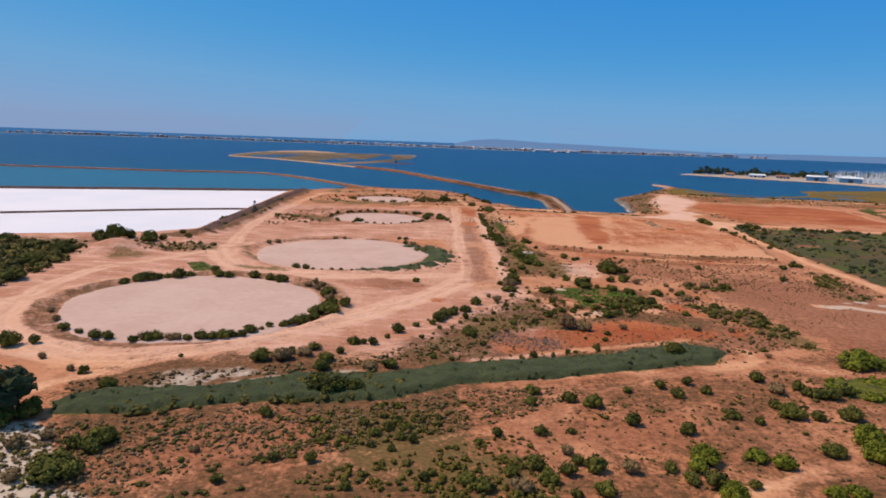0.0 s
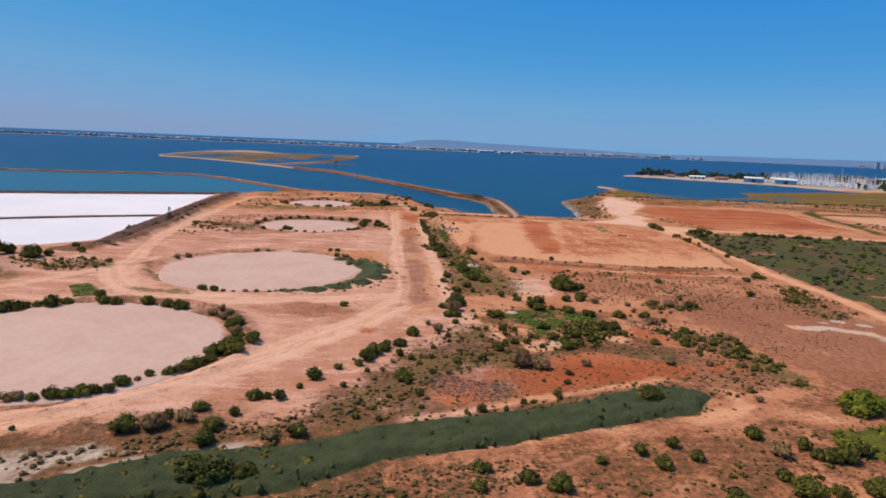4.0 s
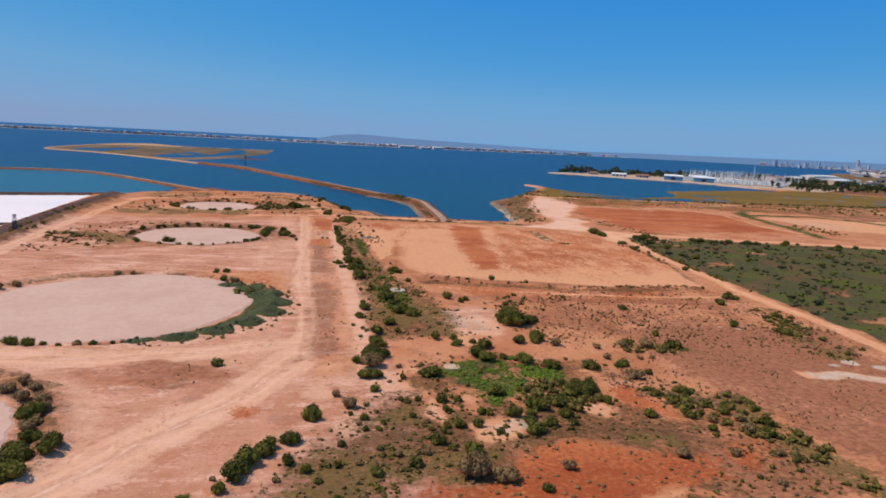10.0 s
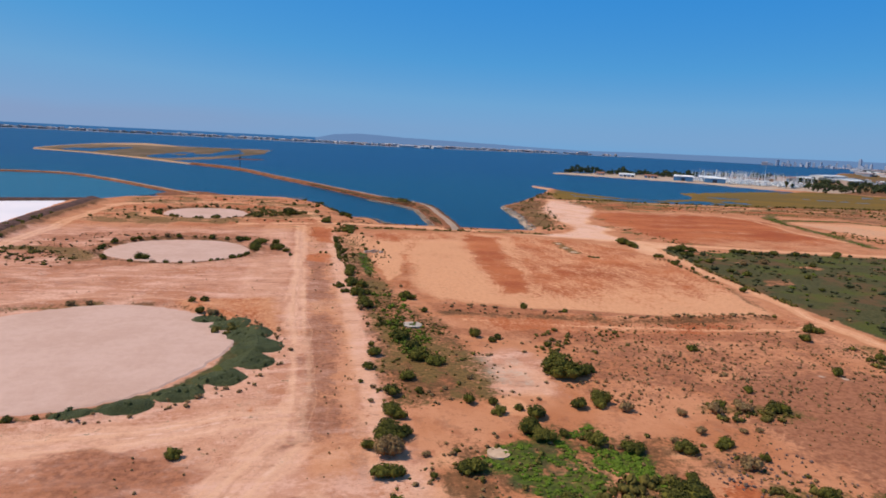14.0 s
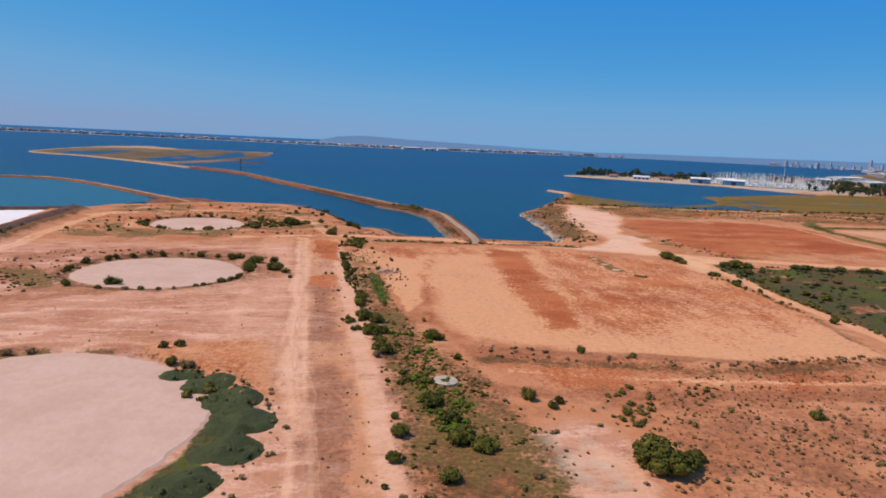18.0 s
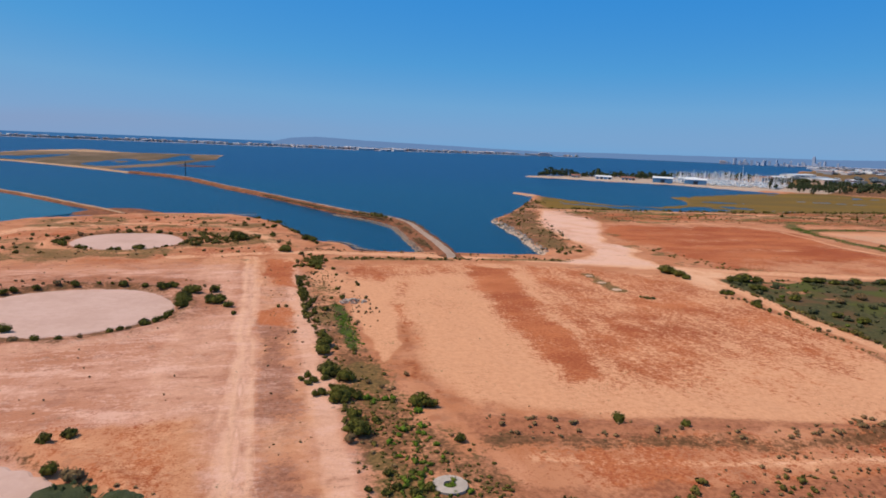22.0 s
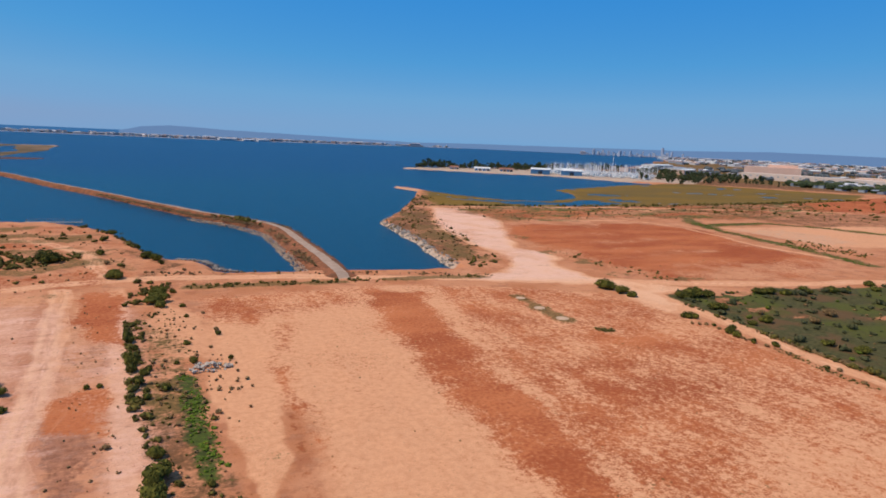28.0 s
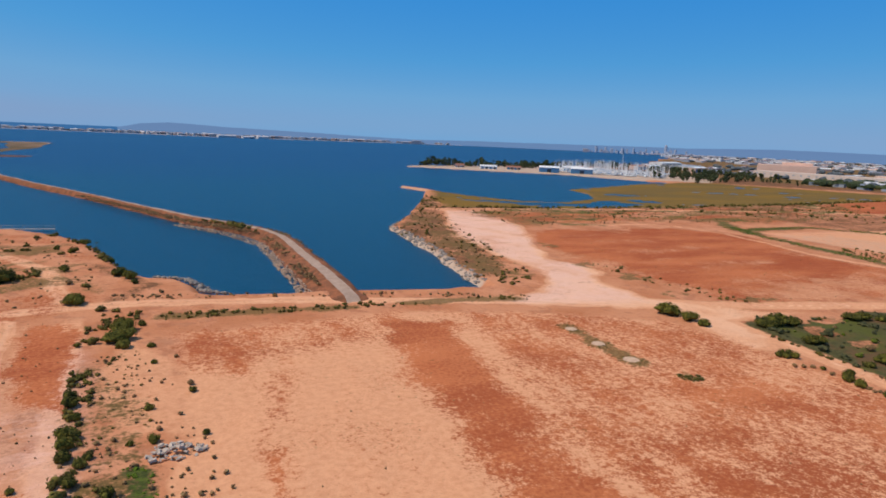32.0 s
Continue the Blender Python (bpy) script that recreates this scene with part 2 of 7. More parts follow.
GROUND = ground_material()
WATER = water_material("bay_water", (0.001, 0.038, 0.106), (0.001, 0.051, 0.104), 0.35)
POND = water_material("pond_water", (0.010, 0.085, 0.140), (0.018, 0.105, 0.155), 0.30)
SAND = plain("pad_sand", (0.63, 0.405, 0.325), (0.56, 0.347, 0.268), 0.06, 0.95, 0.1, 0.1)
BUSH = leafy("shrub_leaves", (0.038, 0.040, 0.010), (0.084, 0.079, 0.015), (0.170, 0.150, 0.026))
BUSH_DRY = leafy("dry_shrub", (0.135, 0.080, 0.038), (0.235, 0.138, 0.062), (0.32, 0.205, 0.088), "noise")
BUSH_MIX = leafy("low_shrubs", (0.055, 0.048, 0.014), (0.120, 0.095, 0.023), (0.205, 0.156, 0.036), "noise")
BUSH_GREEN = leafy("green_shrubs", (0.070, 0.110, 0.012), (0.110, 0.165, 0.016), (0.160, 0.215, 0.024), "noise")
REED = leafy("reeds", (0.060, 0.070, 0.028), (0.078, 0.088, 0.034), (0.098, 0.108, 0.042), "noise")
SALTBUSH = leafy("salt_bush", (0.046, 0.048, 0.022), (0.070, 0.072, 0.032), (0.105, 0.100, 0.044), "noise")
TREE_LEAF = leafy("tree_leaves", (0.034, 0.046, 0.022), (0.058, 0.070, 0.030), (0.088, 0.098, 0.040))
DEAD = leafy("dead_brush", (0.105, 0.070, 0.056), (0.175, 0.118, 0.098), (0.250, 0.175, 0.150), "noise")
# factory walls: sunlit brightness put into a lighter, pinker beige
FACTORY = plain("sunlit_pink_wall", (0.80, 0.53, 0.41), (0.74, 0.48, 0.37), 0.05, 0.85)
# haze of distance is mixed into the base colour of both far-wall materials
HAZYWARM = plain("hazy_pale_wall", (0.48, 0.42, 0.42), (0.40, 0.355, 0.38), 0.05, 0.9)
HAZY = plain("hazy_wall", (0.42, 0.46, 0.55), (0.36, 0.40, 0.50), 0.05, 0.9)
BARK = plain("bark", (0.16, 0.11, 0.075), None, 3.0)
ROCK = plain("grey_rock", (0.34, 0.28, 0.235), (0.20, 0.165, 0.14), 0.8, 0.9, 0.2, 0.4)
DIKE = plain("dike_soil", (0.33, 0.118, 0.056), (0.135, 0.062, 0.034), 0.3, 0.95, 0.1, 0.3)
ROCK_TAN = plain("tan_rock", (0.52, 0.36, 0.25), (0.36, 0.235, 0.16), 0.8, 0.9, 0.2, 0.4)
GRAVEL = plain("dike_gravel", (0.44, 0.315, 0.240), (0.33, 0.225, 0.165), 0.5, 0.95, 0.1, 0.2)
TANSOIL = plain("tan_soil", (0.50, 0.31, 0.19), (0.40, 0.23, 0.13), 0.1, 0.95, 0.1, 0.3)
DARKBANK = plain("dark_bank", (0.16, 0.080, 0.062), (0.085, 0.048, 0.038), 0.2, 0.95, 0.1, 0.3)
OLDSLAB = plain("sandy_slab", (0.62, 0.420, 0.285), (0.50, 0.32, 0.21), 0.8, 0.9, 0.2, 0.2)
CONCRETE = plain("concrete", (0.52, 0.42, 0.34), (0.40, 0.32, 0.26), 0.8, 0.9, 0.2, 0.2)
WHITE = plain("white_paint", (0.80, 0.79, 0.77), (0.70, 0.69, 0.67), 0.3, 0.5, 0.4)
BLUE = plain("blue_metal", (0.10, 0.25, 0.42), (0.07, 0.19, 0.34), 0.2, 0.5, 0.4)
BEIGE = plain("beige_wall", (0.66, 0.46, 0.37), (0.58, 0.40, 0.31), 0.05, 0.85)
GREYWALL = plain("grey_wall", (0.34, 0.37, 0.42), (0.27, 0.30, 0.35), 0.05, 0.85)
REDROOF = plain("red_roof", (0.36, 0.16, 0.10), (0.28, 0.12, 0.08), 0.3, 0.85)
DARKGLASS = plain("dark_glass", (0.05, 0.06, 0.075), (0.035, 0.045, 0.06), 0.3, 0.15, 0.5)
WOOD = plain("weathered_wood", (0.20, 0.15, 0.11), (0.13, 0.10, 0.075), 2.0)


# ---- small tools ----
def mesh_from(name, verts, faces, materials, smooth=False):
    me = bpy.data.meshes.new(name)
    me.from_pydata(verts, [], faces)
    for m in materials if isinstance(materials, (list, tuple)) else [materials]:
        me.materials.append(m)
    if smooth:
        me.polygons.foreach_set("use_smooth", [True] * len(me.polygons))
    me.update()
    return me


def part(name, me, parent, label="", place=None):
    """A mesh as one object under a thing or a part."""
    ob = new(name, me)
    ob.parent = parent
    if place is not None:
        ob.matrix_basis = place
    if label:
        ob["label"] = label
    return ob


def thing(name, label, category, place=None, group=""):
    ob = new(name)
    ob.empty_display_size = 0.2
    if place is not None:
        ob.matrix_basis = place
    return tagged(ob, label, category, group)


class Geo:
    """Gathers simple solids into one mesh."""

    def __init__(self):
        self.v, self.f, self.i = [], [], []

    def add(self, verts, faces, mat=0):
        k = len(self.v)
        self.v += [tuple(p) for p in verts]
        self.f += [tuple(k + j for j in q) for q in faces]
        self.i += [mat] * len(faces)
        return self

    def box(self, x0, y0, z0, x1, y1, z1, mat=0, turn=0.0, at=(0, 0, 0), taper=1.0):
        mx, my = (x0 + x1) / 2, (y0 + y1) / 2
        pts = []
        for z, k in ((z0, 1.0), (z1, taper)):
            for x, y in ((x0, y0), (x1, y0), (x1, y1), (x0, y1)):
                pts.append((mx + (x - mx) * k, my + (y - my) * k, z))
        c, s = math.cos(turn), math.sin(turn)
        pts = [(at[0] + c * x - s * y, at[1] + s * x + c * y, at[2] + z) for x, y, z in pts]
        return self.add(pts, [(3, 2, 1, 0), (4, 5, 6, 7), (0, 1, 5, 4), (1, 2, 6, 5), (2, 3, 7, 6), (3, 0, 4, 7)], mat)

    def gable(self, x0, y0, z0, x1, y1, rise, mat=0, turn=0.0, at=(0, 0, 0), over=0.4):
        x0, y0, x1, y1 = x0 - over, y0 - over, x1 + over, y1 + over
        my = (y0 + y1) / 2
        pts = [(x0, y0, z0), (x1, y0, z0), (x1, y1, z0), (x0, y1, z0), (x0, my, z0 + rise), (x1, my, z0 + rise)]
        c, s = math.cos(turn), math.sin(turn)
        pts = [(at[0] + c * x - s * y, at[1] + s * x + c * y, at[2] + z) for x, y, z in pts]
        return self.add(pts, [(0, 1, 5, 4), (2, 3, 4, 5), (0, 4, 3), (1, 2, 5), (3, 2, 1, 0)], mat)

    def tube(self, pts, radii, n=6, mat=0):
        rings = []
        for j, (p, r) in enumerate(zip(pts, radii)):
            p = Vector(p)
            d = (Vector(pts[min(j + 1, len(pts) - 1)]) - Vector(pts[max(j - 1, 0)])).normalized()
            a = d.orthogonal().normalized()
            b = d.cross(a)
            rings += [p + r * (math.cos(2 * math.pi * k / n) * a + math.sin(2 * math.pi * k / n) * b) for k in range(n)]
        faces = [(j * n + k, j * n + (k + 1) % n, (j + 1) * n + (k + 1) % n, (j + 1) * n + k) for j in range(len(pts) - 1) for k in range(n)]
        faces += [tuple(range(n))[::-1], tuple((len(pts) - 1) * n + k for k in range(n))]
        return self.add(rings, faces, mat)

    def mesh(self, name, materials, smooth=False):
        me = mesh_from(name, self.v, self.f, materials, smooth)
        if any(self.i):
            me.polygons.foreach_set("material_index", self.i)
        return me


# ---- plane geometry ----
def lattice(ix, iy, seed):
    h = (ix.astype(np.int64) * 374761393 + iy.astype(np.int64) * 668265263 + seed * 974711) & 0x7FFFFFFF
    h = ((h ^ (h >> 13)) * 1274126177) & 0x7FFFFFFF
    return ((h ^ (h >> 16)) & 0xFFFF) / 65535.0


def value_noise(x, y, seed=0, octaves=4):
    out, amp, tot = np.zeros_like(x, dtype=float), 1.0, 0.0
    for o in range(octaves):
        ix, iy = np.floor(x), np.floor(y)
        u, v = x - ix, y - iy
        u, v = u * u * (3 - 2 * u), v * v * (3 - 2 * v)
        a, b = lattice(ix, iy, seed + o), lattice(ix + 1, iy, seed + o)
        c, d = lattice(ix, iy + 1, seed + o), lattice(ix + 1, iy + 1, seed + o)
        out += amp * ((a * (1 - u) + b * u) * (1 - v) + (c * (1 - u) + d * u) * v)
        tot += amp
        x, y, amp = x * 2.03 + 17.3, y * 2.03 + 5.7, amp * 0.5
    return out / tot


def line_distance(x, y, pts):
    best = np.full(np.shape(x), 1e9)
    for (ax, ay), (bx, by) in zip(pts[:-1], pts[1:]):
        dx, dy = bx - ax, by - ay
        u = np.clip(((x - ax) * dx + (y - ay) * dy) / (dx * dx + dy * dy), 0, 1)
        best = np.minimum(best, np.hypot(x - ax - u * dx, y - ay - u * dy))
    return best


def inside(x, y, pts):
    """Signed distance to a closed outline, positive inside."""
    hit = np.zeros(np.shape(x), bool)
    for (ax, ay), (bx, by) in zip(pts, pts[1:] + pts[:1]):
        if ay != by:
            hit ^= ((ay > y) != (by > y)) & (x < (bx - ax) * (y - ay) / (by - ay) + ax)
    d = line_distance(x, y, pts + pts[:1])
    return np.where(hit, d, -d)


def ramp(d, soft):
    return np.clip(0.5 + d / (2 * soft), 0, 1)

# ---- the plan of the shore flats, in metres ----
LAND = [(-5200, -600), (-5200, 100), (-900, 284), (-500, 412), (-323, 470), (-214, 506), (-118, 538), (-104, 562), (-64, 586), (-37, 595), (-3, 588), (15, 568), (25, 545), (30, 519), (38, 488),
        (42, 482), (49, 478.5), (52.5, 470), (53.5, 460), (62, 455), (77, 453), (97, 451), (113, 447.5), (131, 444), (136, 472), (143, 504), (150, 555), (153, 573), (188, 626), (244, 725),
        (270, 775), (264, 822), (271, 826), (281, 780), (296, 735), (318, 700), (352, 690), (400, 712), (430, 760), (440, 800), (490, 822), (653, 899), (700, 905), (670, 950),
        (634, 1052), (536, 1117), (440, 1195), (448, 1212), (560, 1258), (760, 1285), (900, 1350), (1090, 1350), (1600, 1850), (3200, 3250), (5200, 4200), (5200, -600)]
POND_EDGE = [(-1200, 300), (-500, 420), (-323, 476), (-214, 511), (-119, 540), (-108, 562), (-86, 602), (-108, 643), (-140, 688), (-164, 718), (-194, 752), (-222, 765), (-250, 763), (-314, 744), (-409, 739), (-503, 735), (-1200, 715)]
PADS = [(-64, 167, 33), (-37.5, 251, 33), (-35, 366, 24), (-41.5, 482, 22)]
ROADS = [
    ([(9, 205), (10, 222), (10, 250), (9, 320), (9, 440)], 3.2),
    ([(-108, 160), (-104, 147), (-95, 136), (-80, 126), (-66, 121), (-53, 127), (-37, 141), (-19, 160), (-2, 182), (9, 205)], 5.5),
    ([(-70, 106), (-62, 117), (-50, 127)], 2.6),
    ([(-108, 160), (-113, 185), (-111, 206), (-98, 226), (-86, 247), (-84, 262), (-92, 290), (-96, 362), (-97, 500), (-80, 545)], 3.2),
    ([(-86, 247), (-72, 216), (-50, 207), (-20, 205), (8, 214)], 5.0),
    ([(-97, 505), (-60, 540), (-10, 535), (14, 500), (20, 455)], 3.0),
    ([(-20, 440), (20, 452), (59, 446), (86, 438), (114, 427), (145, 414), (168, 410)], 3.6),
    ([(168, 410), (190, 396), (238, 384), (330, 362), (460, 330)], 4.0),
    ([(180, 402), (170, 377), (164, 341), (157, 295), (154, 262), (152, 236), (150.5, 213), (148.5, 192), (147.5, 175), (144, 150), (140, 128)], 2.7),
    ([(-44, 60), (-34, 76), (-13, 85), (7, 94), (18, 101), (30, 112), (42, 121), (63, 130), (96, 132), (130, 134)], 2.4),
    ([(36, 74), (43, 80), (55, 85), (72, 95), (90, 104)], 2.0),
    ([(52, 270), (93, 258), (125, 254), (150, 258)], 1.6),
    ([(114, 187), (124, 187.5), (132, 183), (134.5, 172), (131, 159)], 2.4),
    ([(205, 640), (300, 628), (400, 612), (600, 560)], 3.0),
    ([(250, 558), (312, 551), (324, 526), (319, 492), (308, 455), (311, 413)], 1.8),
]
JUNCTION = [(215, 633), (240, 625), (231, 583), (220, 549), (194, 500), (180, 475), (185, 462), (180, 446), (172, 434), (172, 414), (190, 394), (204, 386), (186, 386), (175, 386), (168, 374), (163, 366), (157.5, 368), (158, 375), (160, 387), (164, 404), (156, 407), (133, 414), (123, 424), (142, 430), (153, 439), (160, 457), (164, 485), (169, 529), (182, 566)]
FIELD = [(43, 421), (95, 424), (135, 408), (158, 394), (161, 352), (153, 300), (146, 268), (107, 268), (67, 279), (47, 290), (43, 306), (47, 338), (42, 352), (36, 362), (38, 390)]
DARK_BAND = [(85, 417), (79.5, 380), (77.5, 357), (74, 338), (71.5, 307), (69, 295), (76, 297), (83, 307), (87, 323), (88.5, 335), (90, 348), (94, 368), (104, 410)]
RED_FIELD = [(202, 532), (221, 545), (282, 540), (313, 528), (312, 493), (312, 459), (306, 413), (258, 387), (226, 391), (190, 398), (184, 426), (182, 441), (184, 475), (198, 507)]
SALT = [(-1500, 80), (-900, 285), (-323, 471), (-214, 507), (-125, 535), (-119, 405), (-114, 300), (-127, 287), (-183, 266), (-400, 190), (-700, 90)]
MARSH = [(280, 775), (296, 735), (318, 700), (352, 690), (400, 712), (430, 760), (440, 800), (490, 822), (653, 899), (760, 900), (880, 730), (720, 645), (520, 640), (311, 640), (226, 650), (248, 715)]
RED_CORE = [(214.8, 536.2), (228.3, 542.6), (270.4, 540.4), (297.5, 539.1), (313, 528.8), (327.1, 507.9), (315.4, 470.2), (309.4, 442.1), (301.7, 421.7), (266.1, 414.3), (233.5, 410.8), (202.8, 410.3), (194.7, 418.1), (191.8, 430.5), (188.5, 437.6), (200.8, 455), (197.7, 471.5), (193.2, 490), (198.5, 508.5)]
GREEN_FLAT = [(170, 382), (177, 386), (188, 382), (194, 379), (201, 384), (207, 379), (221, 382), (232, 377), (248, 373), (292, 364), (420, 330), (420, 120), (160, 120), (151, 155), (154, 190), (156.5, 223), (160, 270), (161, 296), (163, 318), (165, 340), (166, 356), (168, 369)]
SCRUB_DITCH = [(23, 404), (33, 412), (36, 370), (35, 350), (35.5, 323), (37, 296), (45, 270), (47, 255), (50, 232), (44, 216), (22, 214), (25, 260), (26, 307), (24, 345)]
THICKET = [(-4, 140), (20, 186), (34, 206), (60, 204), (78, 192), (92, 170), (88, 148), (60, 132), (20, 128), (-30, 120), (-14, 132)]
RED_VEG = [(13, 134), (13, 143), (19, 151), (26, 154), (34, 153), (40, 160), (48, 161), (51, 164), (63, 160), (67, 153), (62, 148), (51, 145), (38, 141), (27, 136), (22, 133)]
LAVENDER = [(11, 149), (16, 150), (22, 146), (29, 146), (28, 138), (22, 136), (14, 140), (11, 145)]
FOREST_FLOOR = [(-70, 90), (-50, 95), (-32, 101), (-9, 104), (6, 112), (24, 115), (34, 112), (10, 96), (-14, 84), (-40, 74), (-64, 70)]
REEDS = [(-63, 101), (-56, 107), (-44, 108), (-36, 111), (-26, 117), (-11, 119), (6, 127), (24, 131), (41, 137), (57, 144), (66, 139), (59, 131), (38, 125), (22, 119), (5, 115), (-9, 106), (-32, 103), (-50, 97), (-60, 96)]
PAD_REEDS = [(-27, 217), (-15, 219), (-8, 226), (0, 238), (3, 250), (-5, 268), (-12, 272), (-8, 262), (-4, 250), (-7, 238), (-13, 228), (-22, 221)]
GREEN_PATCH = [(36, 197), (44, 202), (54, 199), (62, 193), (67, 185), (57, 175), (42, 179), (37, 188)]
OLIVE_PATCH = [(-24, 84), (-18, 100), (-8, 105), (1, 101), (4, 95), (13, 96), (17, 88), (17, 76), (6, 74), (-10, 78)]
CLEARINGS = ([(36.2, 189.8), (39.8, 179.7), (37.9, 174.4), (36.4, 185.7)],
             [(34.7, 171.3), (45.3, 173.1), (44, 166.7), (35.5, 164.3)],
             [(59, 179.4), (64.1, 174.8), (60.9, 170.8), (57.2, 173.1)],
             [(53.6, 195.8), (55.9, 189.9), (53.2, 187.3)],
             [(21, 195), (28.4, 196.9), (27.8, 187.2), (20.2, 184.6)],
             [(32.3, 185.9), (33.5, 174.7), (32, 169.9), (28.6, 175)])
LUSH = ([(34, 193.2), (37.3, 198.9), (43.4, 200.6), (46.8, 196.1), (52.1, 198.3), (57.7, 198.6), (61.3, 195.5), (60, 189.7), (54.8, 185.7), (51.9, 188), (49.6, 182.9), (44.7, 180.3), (42.4, 176.8), (40.7, 180.5), (40.6, 188.6), (37.9, 193)],
        [(52, 197), (57, 198), (60, 192), (63, 188), (60, 184), (56, 186), (52, 191)], [(44, 204), (50, 201), (57, 206), (58, 200), (50, 197)])
BROWN_BANDS = ([(44, 288), (54, 283), (70, 279), (90, 277), (112, 270), (114, 266), (88, 270), (60, 271), (44, 275)],
               [(42, 263), (62, 258), (90, 255), (122, 252), (130, 246), (104, 247), (62, 251), (42, 257)])
STRIP_BROWN = ([(11, 350), (19, 350), (17.5, 291), (12, 291)], [(11, 277), (18, 277), (17.5, 239), (11, 240)], [(10, 244), (17.5, 240), (17.5, 217), (15.5, 203), (5, 201), (10, 207)], [(-24, 204), (-12, 202), (-3, 196), (-14, 188), (-23, 197)])
STRIP_RED = ([(15, 424), (23.5, 431), (23, 384), (16, 394)], [(11, 361), (20.5, 361), (20, 342), (12, 345)], [(107, 257), (113, 253), (107, 248), (99, 250)])
FIELD_PATCHES = ([(114, 374), (133, 360), (145, 355), (144, 336), (134, 335), (117, 352)], [(143, 392), (154, 389), (156, 372), (157, 351), (148, 358), (139, 378)],
                 [(146, 333), (147, 315), (145, 298), (136, 292), (130, 302), (130, 320)], [(98, 345), (126, 360), (127, 338), (103, 313), (87, 305), (83, 315)])
SAND_TONGUE = [(44, 370), (46, 362), (47.5, 352), (45, 340), (43.5, 325), (37, 314), (36, 336), (35.7, 357), (38, 364)]
HEDGE = [(76, 119), (80, 124), (88, 125.5), (100, 124), (104, 112), (92, 108), (84, 112), (78, 115)]
ROCKS = [(133, 449), (137, 474), (144, 505), (151, 553), (153, 575), (165, 592)]
DIKE_LINE = [(86.5, 433), (87.5, 443), (89.5, 472), (91, 506), (93, 537), (91, 557), (84, 576), (66, 607), (51, 644), (20, 722), (-13, 795), (-55, 905), (-84, 955), (-133, 1012)]
BANK = [(-107, 528), (-107, 460), (-104, 380), (-101, 300), (-108, 280)]


def height(x, y):
    """The lie of the land: flat, with a steep shore, banks and a few mounds."""
    z = 0.55 * (value_noise(x / 38, y / 38, 3, 3) - 0.5) + 0.35 * (value_noise(x / 5, y / 5, 9, 3) - 0.5)
    for px, py, r in PADS:
        d = np.hypot(x - px, y - py)
        z = np.where(d < r + 3.2, z * 0.1 - 0.32, z) + 0.55 * np.exp(-((d - r - 6.0) / 1.7) ** 2)
    z += 4.2 * np.exp(-(((x + 122) / 9) ** 2 + ((y - 240) / 10) ** 2))
    z += 1.6 * np.exp(-(line_distance(x, y, BANK) / 3.2) ** 2)
    z += 0.7 * np.exp(-(line_distance(x, y, [(50, 282), (95, 266), (140, 268)]) / 2.0) ** 2)
    z += 3.0 * np.exp(-(((x - 690) / 70) ** 2 + ((y - 640) / 40) ** 2))
    salt = inside(x, y, SALT)
    z = np.where(salt > 0, z * 0.05 - 0.9, z)
    shore = inside(x, y, LAND) + 2.5 * (value_noise(x / 9, y / 9, 21, 3) - 0.5)
    low = inside(x, y, MARSH)
    z = np.where(low > -10, z * 0.4 - 1.55 * np.clip((low + 10) / 25, 0, 1), z)
    creek = value_noise((x * 0.89 - y * 0.45) / 95, (x * 0.45 + y * 0.89) / 16, 66, 4)
    z = np.where(low > 6, z - 1.3 * np.clip((creek - 0.635) * 9, 0, 1), z)
    z = np.where(low > -10, z - 1.1 * np.clip((470 - x) / 90, 0, 1) * np.clip((x - 285) / 20, 0, 1) * value_noise(x / 22, y / 7, 261, 4), z)
    k = np.clip((shore + 3) / 8.0, 0, 1)
    k = k * k * (3 - 2 * k)
    return -4.2 * (1 - k) + z * k


def axis(lo, fine0, fine1, hi, step, grow):
    mid = list(np.arange(fine0, fine1 + step / 2, step))
    up, s = [], step
    while (up[-1] if up else mid[-1]) < hi:
        up.append((up[-1] if up else mid[-1]) + s)
        s *= grow
    down, s = [], step
    while (down[-1] if down else mid[0]) > lo:
        down.append((down[-1] if down else mid[0]) - s)
        s *= grow
    return np.array(down[::-1] + mid + up)


def rounded(pts):
    """Cuts the corners of a line, so that tracks bend softly."""
    for _ in range(2):
        out = [pts[0]]
        for (ax, ay), (bx, by) in zip(pts[:-1], pts[1:]):
            out += [(0.75 * ax + 0.25 * bx, 0.75 * ay + 0.25 * by), (0.25 * ax + 0.75 * bx, 0.25 * ay + 0.75 * by)]
        pts = out + [pts[-1]]
    return pts


def build_ground():
    xs = axis(-5200, -130, 240, 5200, 0.95, 1.03)
    ys = axis(-500, 68, 480, 5200, 0.95, 1.03)
    X, Y = np.meshgrid(xs, ys)
    nx, ny = len(xs), len(ys)
    x, y = X.ravel(), Y.ravel()
    z = height(x, y)
    w = 3.0 * (value_noise(x / 6, y / 6, 40, 3) - 0.5)
    pale = np.zeros_like(x)
    reach = np.full_like(x, 9.0)
    xw, yw = x + 5.0 * (value_noise(x / 19, y / 19, 241, 3) - 0.5), y + 5.0 * (value_noise(x / 19, y / 19, 251, 3) - 0.5)
    for pts, half in ROADS:
        d = line_distance(xw, yw, rounded(pts))
        band = ramp(half - d + 0.8 * w, 1.4)
        worn = 0.22 * np.cos(d * 2.9) * np.exp(-d / 4.0) + 0.5 * (value_noise(x / 3, y / 3, 88, 3) - 0.5)
        pale = np.maximum(pale, band * ((0.40 if half == 2.4 else 0.66 if half == 3.2 else 0.80) + worn))
